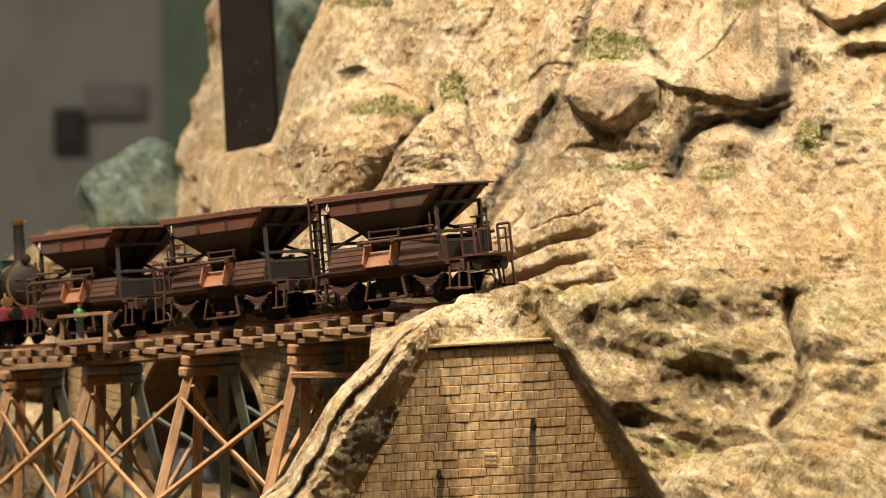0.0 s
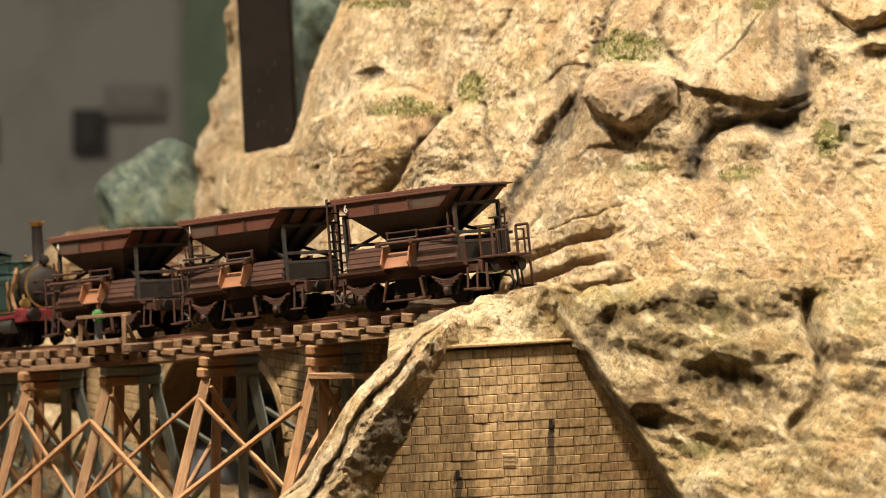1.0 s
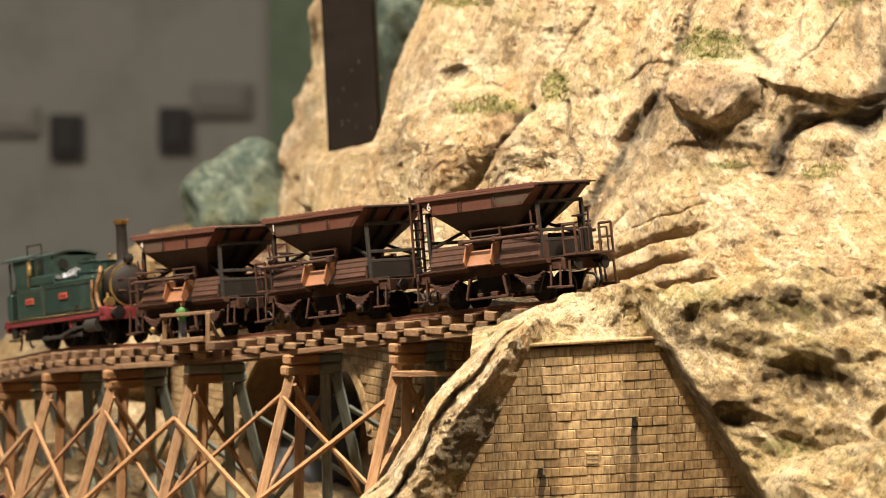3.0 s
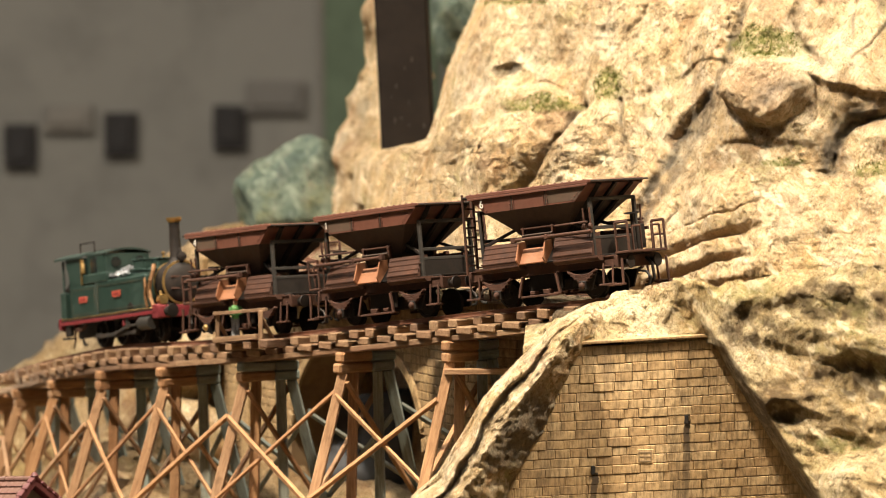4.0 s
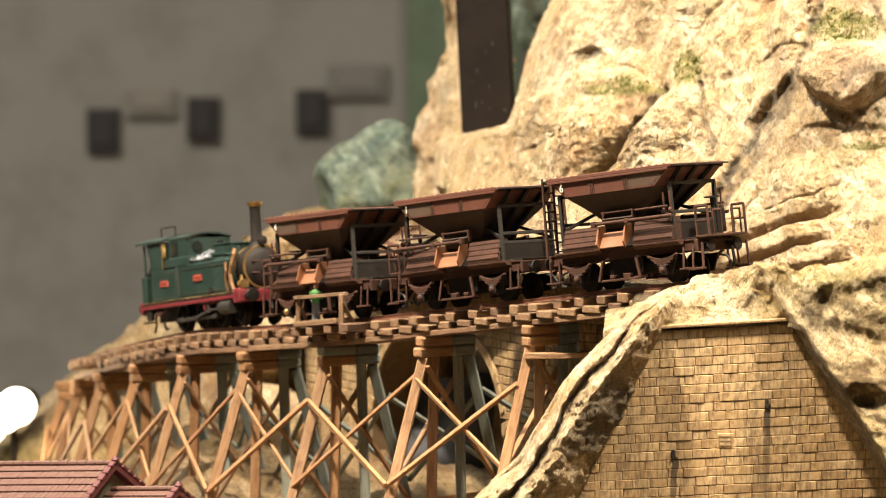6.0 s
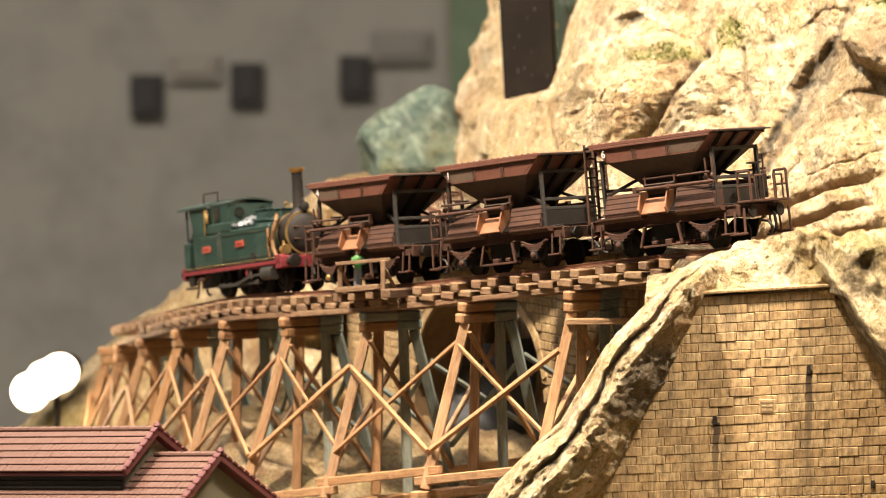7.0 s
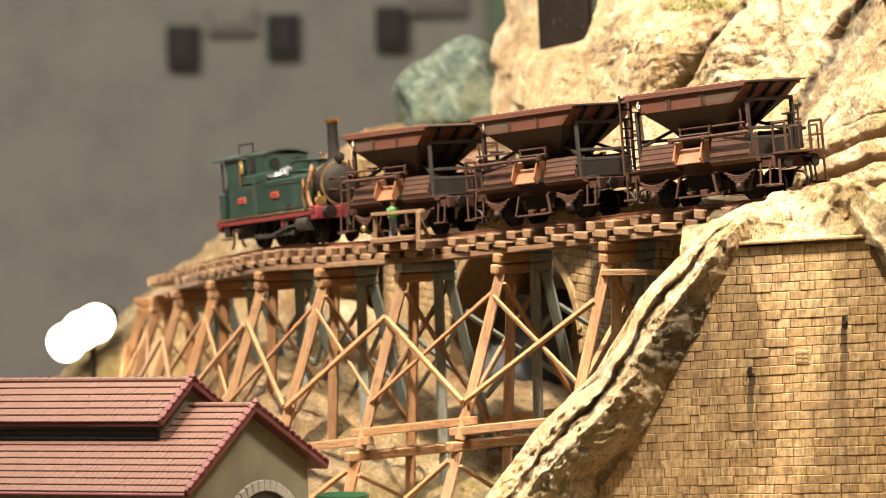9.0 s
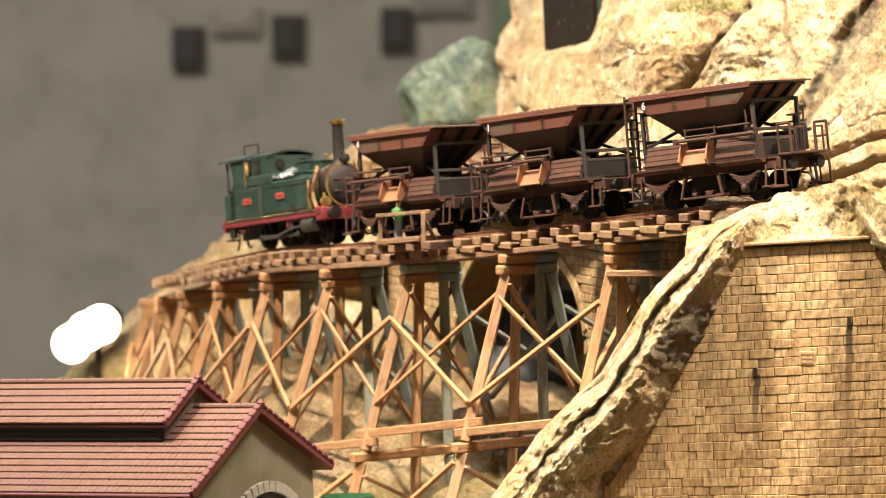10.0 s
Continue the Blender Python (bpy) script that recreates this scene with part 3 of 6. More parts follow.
    for cx, cz, rx, rz in ((5, 95, 9, 9), (76, 113, 17, 7), (-25, 85, 17, 4), (-38, 136, 24, 4), (136, 134, 10, 5), (81, 62, 11, 2.5), (-100, 18, 14, 6), (120, 60, 12, 2.5), (160, 74, 7, 9)):
        grass = np.maximum(grass, mound(x + 6 * w1, z + 5 * w2, cx, cz, rx, rz))
    # gully and cracks: grey paint with their shade in the same tone
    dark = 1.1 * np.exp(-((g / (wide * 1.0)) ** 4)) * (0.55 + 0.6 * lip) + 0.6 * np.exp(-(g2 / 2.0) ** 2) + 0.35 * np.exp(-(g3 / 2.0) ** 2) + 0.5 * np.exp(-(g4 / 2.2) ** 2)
    # notch, hollow and pits: shade put into the colour
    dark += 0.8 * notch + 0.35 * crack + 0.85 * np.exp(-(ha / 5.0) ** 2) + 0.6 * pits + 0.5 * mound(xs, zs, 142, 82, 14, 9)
    # the block's shaded underside, also as colour
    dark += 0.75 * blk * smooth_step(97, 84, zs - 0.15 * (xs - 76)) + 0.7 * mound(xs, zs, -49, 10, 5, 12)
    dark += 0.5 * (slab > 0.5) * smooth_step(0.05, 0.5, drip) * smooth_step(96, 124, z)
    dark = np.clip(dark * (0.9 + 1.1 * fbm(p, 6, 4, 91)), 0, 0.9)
    red = np.clip(0.8 * led * (1 - smooth_step(0.2, 0.6, lq)) + 0.5 * blk + 0.5 * mound(xs, zs, -18, 78, 12, 22), 0, 0.85)
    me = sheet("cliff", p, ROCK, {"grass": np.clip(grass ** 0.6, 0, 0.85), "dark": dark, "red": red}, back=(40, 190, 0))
    ob = new("cliff", me)
    ob.matrix_world = Matrix.Translation((0, 0, Z0))
    tagged(ob, "ochre plaster rock face with grey gullies and moss", "cliff", kind="structure")
    return p, grass


CLIFF_P, CLIFF_GRASS = cliff()


def pinnacle():
    """The rock rib behind the dark post."""
    na, nb = 150, 130
    b = np.linspace(0, 1, nb)[None, :]
    a = np.linspace(0, 1, na)[:, None]
    z = -14 + 190 * b + 0 * a
    mid = np.interp(z, (-14, 20, 53, 79, 108, 137, 176), (-120, -120, -118, -114, -111, -109, -107))
    half = np.interp(z, (-14, 20, 53, 79, 108, 137, 176), (22, 22, 20, 15, 12, 10, 8))
    th = math.pi * (a * 1.1 - 0.05)
    p = np.stack([mid - half * np.cos(th), 395 + 0.25 * z - 42 * np.sin(th), z], -1)
    out = 7 * fbm(p, 34, 3, 5, True) + 3 * fbm(p, 10, 3, 6, True)
    n = np.stack([-np.cos(th) + 0 * z, -np.sin(th) + 0 * z, 0 * z], -1)
    p = p + out[..., None] * n
    me = sheet("rock_rib", p, ROCK, {"grass": 0 * z, "dark": 0 * z, "red": 0.5 * smooth_step(-0.1, 0.5, fbm(p, 20, 2, 8))}, back=(0, 60, 0))
    ob = new("rock_rib", me)
    ob.matrix_world = Matrix.Translation((0, 0, Z0))
    tagged(ob, "weathered ochre rock rib beside a dark post", "rock", kind="structure")


pinnacle()


# ---------------------------------------------------------------- the rock in front, below the track
def wall_right(z):
    return 44 + (-4.5 - z) * 0.626


def spur_mid(z):
    return np.interp(z, (-130, -117, -94, -68, -39, -21, -3, 10), (-100, -92, -79, -58, -42.5, -29, -12, -4))


def front_rock():
    na, nb = 560, 340
    b = np.linspace(0, 1, nb)[None, :]
    a = np.linspace(0, 1, na)[:, None]
    x = -30 + 268 * a + 0 * b
    order = np.argsort(AX)
    yt = np.interp(x, AX[order], AY[order]) - 17
    zt = np.interp(x, AX[order], AZ[order]) - 6.0
    edge_z = np.interp(x, (-30, -21, -3, 15, 40, 63, 78, 90, 101, 108, 117, 140, 240), (-9, -5, 6, 13, 17, 18.5, 20.5, 23.5, 27, 23.5, 20.5, 22.5, 23))
    edge_y = np.minimum(yt - 12, -132) - 0.06 * np.maximum(x - 40, 0)
    t0, t1 = 0.10, 0.20
    low = np.clip((b - t1) / (1 - t1), 0, 1)
    z = np.where(b < t0, zt, 0)
    f1 = np.clip((b - 0.0) / t1, 0, 1)
    z = zt + (edge_z - zt) * f1 ** 0.7
    y = yt + (edge_y - yt) * f1
    drop = 150 * low
    z = z - drop
    # over the stone wall the rock comes down onto the coping, to the right it stands forward
    out_wall = smooth_step(-2, 7, x - wall_right(z))
    fall = drop * (0.42 + 0.15 * np.sin(x / 21.0))
    over = -163 - 0 * x
    top_part = np.clip(drop / np.maximum(edge_z + 7, 1), 0, 1)
    y_wall = np.where(z > -7, edge_y + (over + 3 - edge_y) * top_part, -151)
    y_rock = np.minimum(edge_y, -150) - fall - 6
    y = np.where(low > 0, y_wall + (y_rock - y_wall) * out_wall, y)
    p = np.stack([x, y, z], -1)
    soft = smooth_step(0.0, 0.05, low) * smooth_step(0.0, 10, np.abs(x - wall_right(z)) + 2)
    clear = np.where((z < -5) & (x < wall_right(z) + 2), 0.0, 1.0)
    w1, w2 = fbm(p, 20, 4, 103), fbm(p, 18, 4, 105)
    tilted = np.stack([0.85 * x + 0.5 * z, 0.6 * y, 1.25 * (0.85 * z - 0.5 * x)], -1)
    out = 6.5 * creased(x + 3 * w1, z + 3 * w2, 33, 1.0, 0.45, 45) + 2.8 * creased(x + 3 * w1, z + 3 * w2, 13, 1.0, 0.8, 55) + 1.1 * creased(x + 2 * w1, z, 5, 1.0, 0.3, 65)
    out += 4 * fbm(tilted, 42, 2, 101)
    xo, zo = x + 3.0 * w1, z + 3.0 * w2
    # broad shelves, each with a shaded face below its edge
    for line, depth, tall, edge in (
            ([(68, 13), (84, 18), (98, 20), (112, 20), (126, 17)], 10, 20, 9), ([(116, 20), (126, 21), (138, 20)], 5, 9, 5),
            ([(42, 8), (54, 8), (64, 10), (80, 6)], 7, 16, 8), ([(74, -15), (90, -10), (106, -8), (122, -10), (142, -14)], 10, 26, 11),
            ([(58, -20), (70, -22), (84, -22), (96, -26)], 8, 18, 8), ([(134, 8), (142, 1), (150, -5), (158, -9)], 9, 12, 4),
            ([(146, -9), (156, -13), (166, -16), (180, -18)], 8, 13, 5), ([(156, -24), (176, -28), (192, -27), (206, -34)], 8, 20, 9),
            ([(176, 8), (190, 2), (214, 6)], 6, 14, 8)):
        out += overhang(xo, zo, line, 0.3 * depth, tall, 0.6, 1.6 * edge)
    out += 5 * mound(x, z, 102, -3, 34, 8, 2) + 7 * mound(x, z, 160, 6, 24, 16, 2)
    low_boulder = mound(x + 3 * w1, z + 3 * w2, 134, -62, 48, 22, 3)
    out += 13 * low_boulder ** 0.5
    hole = mound(x + 2 * w1, z + 2 * w2, 74, -33, 9, 6)
    out -= 3 * hole
    crack = near_line(x + 3 * w1, z, [(135, 24), (136, 6), (141, -4), (138, -21), (130, -33), (134, -44)])
    out -= 6 * np.exp(-(crack / 2.6) ** 2)
    out += 1.0 * fbm(p, 10, 4, 121, True) + 0.7 * fbm(p, 3.5, 4, 131) + 0.5 * fbm(p, 1.8, 3, 133)
    out = out * soft * clear * (0.25 + 0.75 * out_wall)
    top = (1 - smooth_step(0.02, 0.16, low)) * smooth_step(0.03, 0.12, b)
    wr = fbm(np.stack([x * 0.9 + y * 0.5, y * 0.7, z], -1), 8, 3, 141, True)
    swirl = np.sin((x * 0.8 + 0.5 * y + 5 * fbm(p, 14, 3, 143)) / 2.1)
    p[..., 2] += top * clear * (2.2 * wr + 3.0 * fbm(p, 20, 3, 151) + 1.2 * fbm(p, 5, 3, 153) + 0.7 * swirl)
    p[..., 1] -= top * clear * 3.4 * fbm(p, 11, 3, 155)
    capz = smooth_step(-7, -3.5, z) * (1 - out_wall) * smooth_step(0.04, 0.15, b)
    p[..., 1] -= out * 0.85 + capz * (6.0 * fbm(p, 12, 4, 157) + 1.6 * fbm(p, 5, 3, 159) + 1.1 * swirl)
    p[..., 2] += capz * 2.5 * fbm(p, 9, 4, 158)
    p[..., 2] += out * 0.25 * (1 - top)
    inner = 1 - smooth_step(0.0, 0.05, b)
    patchy = smooth_step(-0.15, 0.35, fbm(p, 13, 4, 161))
    grass = np.clip(0.55 * mound(x, z, 156, 10, 30, 12) * patchy + 0.5 * mound(x, z, 62, 14, 14, 5) + 0.9 * mound(x, z, 96, -43, 14, 4) + 0.4 * mound(x, z, 100, 2, 34, 14) * patchy, 0, 0.6) * (1 - inner)
    # brown stain below the shelves, with their shade put into the same colour
    stain_shade = 0.75 * mound(xo, zo, 98, 11, 28, 9) + 0.7 * mound(xo, zo, 60, 1, 14, 9) + 0.7 * mound(xo, zo, 104, -19, 32, 9) + 0.6 * mound(xo, zo, 70, -27, 17, 9) + 0.8 * mound(xo, zo, 148, -3, 8, 6) + 0.7 * mound(xo, zo, 160, -16, 9, 5) + 0.7 * hole
    # crack and strip beside the wall: shade painted in too
    dark = 1.5 * np.sqrt(np.clip(stain_shade, 0, 1)) * smooth_step(-0.45, 0.2, fbm(p, 4, 5, 163)) + 0.6 * np.exp(-(crack / 2.5) ** 2) + 0.8 * np.exp(-((x - wall_right(z) - 3) / 4) ** 2) * (z < -4)
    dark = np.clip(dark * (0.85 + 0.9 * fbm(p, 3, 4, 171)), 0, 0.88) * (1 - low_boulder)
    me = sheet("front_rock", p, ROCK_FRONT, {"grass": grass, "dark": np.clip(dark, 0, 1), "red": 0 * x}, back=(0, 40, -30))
    ob = new("front_rock", me)
    ob.matrix_world = Matrix.Translation((0, 0, Z0))
    tagged(ob, "sunlit yellow plaster rock below the track", "rock", kind="structure")


front_rock()


def spur():
    """The long twin-ridged rock rib that runs down beside the stone wall."""
    na, nb = 380, 150
    a = np.linspace(0, 1, na)[:, None]
    c = np.linspace(-1, 1, nb)[None, :]
    mx = np.interp(a, (0, 0.1, 0.22, 0.36, 0.58, 0.8, 1), (-1, -10, -24, -38, -55, -78, -98)) + 0 * c
    mz = np.interp(a, (0, 0.1, 0.22, 0.36, 0.58, 0.8, 1), (6, -4, -21, -39, -68, -94, -125)) + 0 * c
    half = np.interp(a, (0, 0.05, 0.12, 0.3, 0.6, 1), (4, 8, 12, 15.5, 17, 24)) + 0 * c
    ax, az = 0.80, -0.60                        # across the rib, towards the wall and down
    flat = np.stack([mx + 0.8 * half * c, 0 * mx, mz - 0.6 * half * c], -1)
    cw = c + 0.08 * np.sin(9 * a) + 0.20 * fbm(flat, 14, 4, 207) + 0.08 * fbm(flat, 4, 3, 209)
    twin = smooth_step(0.12, 0.3, a) * (1 - 0.5 * smooth_step(0.62, 0.8, a))
    rise = np.interp(cw, (-1, -0.8, -0.62, -0.46, -0.2, 0.0, 0.2, 0.55, 0.85, 1), (0.0, 0.6, 0.8, 0.74, 1.0, 1.06, 0.94, 0.62, 0.3, 0.0))
    rise = rise - 0.24 * twin * np.exp(-((cw + 0.44) / 0.15) ** 2)
    cx = np.where(c < 0, 0.72 * c, c)
    x = mx + ax * half * cx
    z = mz + az * half * cx
    y = -152 - 22 * rise * np.interp(a, (0, 0.05, 0.15, 1), (0.05, 0.45, 1, 1.25)) - 10 * a
    p = np.stack([x, y, z], -1)
    along = np.stack([x * 0.8 - z * 0.6, y, (x * 0.6 + z * 0.8) * 0.22], -1)
    fan = np.stack([along[..., 0], 0.5 * along[..., 1], along[..., 2]], -1)
    hs, js = facets(x + 5 * fbm(p, 16, 3, 203), z + 5 * fbm(p, 16, 3, 205), 12, 3.4, -0.66, 65)
    out = 1.2 * weathered(hs, 3) + 2.6 * creased(x + 3 * fbm(p, 12, 3, 251), z + 3 * fbm(p, 12, 3, 253), 9, 2.2, -0.66, 75) + 1.2 * creased(x, z, 4, 2.0, -0.66, 77) + 2.0 * fbm(p, 26, 3, 201) + 2.6 * fbm(fan, 9, 4, 211) + 1.3 * fbm(fan, 3.6, 4, 213) + 2.0 * fbm(p, 7, 4, 221, True) + 0.9 * fbm(p, 2.2, 3, 223)
    crown = 1 - smooth_step(0.10, 0.32, a) + 0 * c
    foot_ = smooth_step(0.55, 0.72, a) + 0 * c
    out += (1.2 + 1.8 * foot_) * fbm(p, 10, 4, 229, True) + foot_ * 2.0 * fbm(fan, 6, 3, 235, True) + crown * (4.0 * fbm(p, 12, 4, 225) + 2.6 * fbm(p, 6, 4, 227))
    way = np.array([-0.12, -0.95, 0.22])
    p = p + (out * (0.55 + 0.45 * rise.clip(0, 1)))[..., None] * way
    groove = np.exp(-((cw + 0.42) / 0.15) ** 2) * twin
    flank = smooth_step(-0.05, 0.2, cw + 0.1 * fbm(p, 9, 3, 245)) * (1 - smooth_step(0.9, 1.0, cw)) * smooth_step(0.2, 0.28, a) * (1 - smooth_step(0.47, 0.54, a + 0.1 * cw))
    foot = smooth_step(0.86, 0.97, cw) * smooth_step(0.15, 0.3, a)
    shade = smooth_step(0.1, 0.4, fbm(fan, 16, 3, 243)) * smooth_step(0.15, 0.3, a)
    # flank: grey paint plus its shade; groove and foot: shade in the colour
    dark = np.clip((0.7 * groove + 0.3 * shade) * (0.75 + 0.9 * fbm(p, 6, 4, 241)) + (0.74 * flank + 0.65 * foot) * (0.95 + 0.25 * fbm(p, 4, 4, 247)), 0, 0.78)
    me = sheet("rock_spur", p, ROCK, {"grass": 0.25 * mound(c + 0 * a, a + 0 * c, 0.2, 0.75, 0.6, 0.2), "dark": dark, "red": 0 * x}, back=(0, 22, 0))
    ob = new("rock_spur", me)
    ob.matrix_world = Matrix.Translation((0, 0, Z0))
    tagged(ob, "twin-ridged cream rock rib beside a stone wall", "rock", kind="structure")


spur()


# ---------------------------------------------------------------- scenic ground
def ground():
    xs = np.concatenate([np.linspace(-1500, -470, 30, endpoint=False), np.linspace(-470, 120, 260, endpoint=False), np.linspace(120, 900, 30)])
    ys = np.concatenate([np.linspace(-420, -200, 24, endpoint=False), np.linspace(-200, 560, 300, endpoint=False), np.linspace(560, 900, 24)])
    x, y = np.meshgrid(xs, ys, indexing="ij")
    p = np.stack([x, y, 0 * x], -1)
    z = np.interp(y, (-420, -120, 0, 90, 180, 300), (-178, -168, -158, -112, -96, -92))
    z = z + (-215 - z) * smooth_step(-235, -330, x + 0.12 * (y - 150)) * smooth_step(20, 120, y)
    ridge = np.interp(x + 12 * smooth_step(-215, -260, x), (-1500, -600, -420, -360, -328, -277, -250, -232, -213, -203, -190, -120, 900),
                      (-300, -260, -185, -118, -88, -48, -34, -14, 6, 9, 6, 2, 2))
    back = smooth_step(250, 335, y - 60 * smooth_step(-215, -260, x) + 14 * fbm(p, 40, 2, 301))
    far = smooth_step(480, 580, y) * (1 - smooth_step(-200, -170, x))
    z = z + (ridge - z) * back
    z = z + (-300 - z) * far
    z = z + (-300 - z) * smooth_step(620, 720, y)
    # the hill inside the loop
    lx = np.interp(y, LOOP[:, 1], LOOP[:, 0])
    inside = smooth_step(44, 60, x - lx) * smooth_step(-70, -20, y) * (y < 521)
    z = np.where(inside > 0, z + (0 - z) * inside, z)
    amp = 1 - 0.8 * ((ridge > -2) & (y > 330) & (x > -185))
    z = z + amp * (9 * fbm(p, 60, 3, 311) + 7 * fbm(p, 26, 3, 321, True) + 1.6 * fbm(p, 6, 2, 331, True))
    p[..., 2] = z
    grass = np.clip(mound(x, y, -165, 330, 40, 90) + 0.3 * smooth_step(0.1, 0.45, fbm(p, 40, 3, 341)), 0, 0.8)
    me = sheet("ground", p, EARTH, {"grass": grass, "dark": np.clip(0.3 * smooth_step(0.3, 0.7, fbm(p, 30, 3, 351)), 0, 1), "red": 0.25 * smooth_step(0.2, 0.6, fbm(p, 34, 3, 361))})
    ob = new("ground", me)
    ob.matrix_world = Matrix.Translation((0, 0, Z0))
    tagged(ob, "sandy model valley floor and rocky slope", "ground", kind="structure")


ground()
ROCKS = random.Random(5)


def boulder(name, x, y, z, rx, ry, rz, material, label, seed, angular=0.25, cuts=9):
    """A boulder, its faces cut flat here and there."""
    bm = bmesh.new()
    bmesh.ops.create_icosphere(bm, subdivisions=5, radius=1)
    pts = np.array([v.co[:] for v in bm.verts])
    r = random.Random(seed)
    for _ in range(cuts):
        d = Vector((r.uniform(-1, 1), r.uniform(-1, 0.6), r.uniform(-0.8, 1))).normalized()
        h = r.uniform(0.62, 0.86)
        over = pts @ np.array(d) - h
        pts -= np.where(over > 0, over * 0.92, 0)[:, None] * np.array(d)
    size = np.array((rx, ry, rz))
    w = pts * size
    n = pts / np.linalg.norm(pts, axis=1, keepdims=True)
    k = min(rx, rz)
    q = (w + seed * 31)[:, None, :]
    d = (0.12 * fbm(q, k * 0.8, 3, seed, True) + 0.05 * fbm(q, k * 0.25, 3, seed + 4, True))[:, 0] * k
    w = w + d[:, None] * n
    for v, c in zip(bm.verts, w):
        v.co = Vector(c.tolist()) * K
    me = bpy.data.meshes.new(name)
    bm.to_mesh(me)
    bm.free()
    me.materials.append(material)
    me.polygons.foreach_set("use_smooth", [True] * len(me.polygons))
    ob = new(name, me)
    ob.matrix_world = Matrix.Translation((x * K, y * K, Z0 + z * K))
    return tagged(ob, label, "rock")


boulder("boulder", -166, 520, 20, 41, 32, 37, BLUE_ROCK, "blue-green weathered boulder on the far slope", 3)
boulder("boulder", -70, 560, 130, 30, 30, 44, BLUE_ROCK, "pale blue-green rock high behind the post", 8)
boulder("boulder", -104, 190, -84, 36, 24, 38, paint("slate_rock", (0.055, 0.06, 0.066), 0.8, worn=0.4, wear=(0.10, 0.105, 0.11), scale=60), "dark slate boulder under the stone arch", 12)
boulder("boulder", -215, 262, -45, 24, 30, 30, ROCK, "reddish cream rock behind the trestle", 21)
boulder("boulder", -208, 235, -84, 26, 24, 26, ROCK, "cream rock at the foot of the wall", 27)


# ---------------------------------------------------------------- rails, ties and ballast
def rail_shape(line, h=2.0):
    """A flat-footed rail along 3D points."""
    prof = [(-1.0, -h), (1.0, -h), (1.0, -h + .35), (.3, -h + .55), (.3, -.55), (.5, -.4), (.5, 0), (-.5, 0), (-.5, -.4), (-.3, -.55), (-.3, -h + .55), (-1.0, -h + .35)]
    pts = np.array(line)
    d = np.gradient(pts, axis=0)
    d /= np.linalg.norm(d, axis=1, keepdims=True)
    side = np.stack([d[:, 1], -d[:, 0], 0 * d[:, 0]], 1)
    n = len(prof)
    sh = Shape()
    vs = [tuple(p + s * a + np.array((0, 0, b))) for p, s in zip(pts, side) for a, b in prof]
    fs = [(k * n + i, k * n + (i + 1) % n, (k + 1) * n + (i + 1) % n, (k + 1) * n + i) for k in range(len(pts) - 1) for i in range(n)]
    k = (len(pts) - 1) * n
    sh.add(vs, fs + [tuple(reversed(range(n))), tuple(range(k, k + n))])
    return sh


climb = thing("climbing_track", "rust-brown model rails on a climbing curve", "track", kind="structure")
for side in (-8.25, 8.25):
    part("rail", rail_shape([ramp_track(s, side) for s in range(-540, 441, 4)]), RUST, climb)
    part("rail_head", Shape().add(*(lambda L: ([q for p in L for q in (p + Vector((0, -.42, .06)), p + Vector((0, .42, .06)))],
         [(2 * i, 2 * i + 1, 2 * i + 3, 2 * i + 2) for i in range(len(L) - 1)]))([ramp_track(s, side) for s in range(-540, 441, 4)])), SHINE, climb, "bare metal running surface")

loop = thing("loop_track", "rust-brown rails curving behind the cliff on sandy ballast", "track", kind="structure")
nrm = sides(LOOP)
for off in (-8.25, 8.25):
    part("rail", rail_shape([(*(p + n * off), LOOP_Z) for p, n in zip(LOOP, nrm)]), RUST, loop)
bed = Shape()
prof = [(-29, -14), (-29, -3.2), (-13, -2.3), (13, -2.3), (21, -3.2), (21, -7)]
vs, fs = [], []
rb = random.Random(2)
for p, n in zip(LOOP, nrm):
    for a, b in prof:
        q = p - n * a
        vs.append((q[0], q[1], LOOP_Z + b + rb.uniform(-.25, .25)))
m_ = len(prof)
fs = [(k * m_ + i, (k + 1) * m_ + i, (k + 1) * m_ + (i + 1) % m_, k * m_ + (i + 1) % m_) for k in range(len(LOOP) - 1) for i in range(m_)]
bed.add(vs, fs)
BALLAST = rock("sandy_ballast", (0.36, 0.26, 0.15), (0.50, 0.38, 0.23), (0.62, 0.50, 0.33), relief=1.3)
part("ballast_bed", bed, BALLAST, loop, "sandy ballast")
DARK_WOOD = timber("rusty_sleeper", (0.16, 0.085, 0.05), (0.22, 0.13, 0.08), (0.28, 0.18, 0.12))
for i in range(14, len(LOOP) - 4, 5):
    d = Vector((nrm[i][0], nrm[i][1], 0))
    c = Vector((*LOOP[i], LOOP_Z - 2.9))
    stick("sleeper", DARK_WOOD, loop, c - d * 13, c + d * 13, 3.0, 1.6, 0.2)

# earth shoulder that carries the climbing track beyond the trestle
vs, fs = [], []
prof = [(-19, -16), (-17, -5.0), (-13, -2.6), (13, -2.6), (30, -3.2), (40, -16)]
for s in range(-556, -140, 6):
    for a, b in prof:
        vs.append(tuple(ramp_track(s, a, b + rb.uniform(-.3, .3))))
k_ = len(range(-556, -140, 6))
fs = [(k * 6 + i, k * 6 + (i + 1) % 6, (k + 1) * 6 + (i + 1) % 6, (k + 1) * 6 + i) for k in range(k_ - 1) for i in range(6)]
fs += [tuple(range(6)), tuple(reversed(range((k_ - 1) * 6, k_ * 6)))]
sh_ = lone("track_shoulder", Shape().add(vs, fs), BALLAST, "sandy earth shoulder below the rails", "embankment", kind="structure")

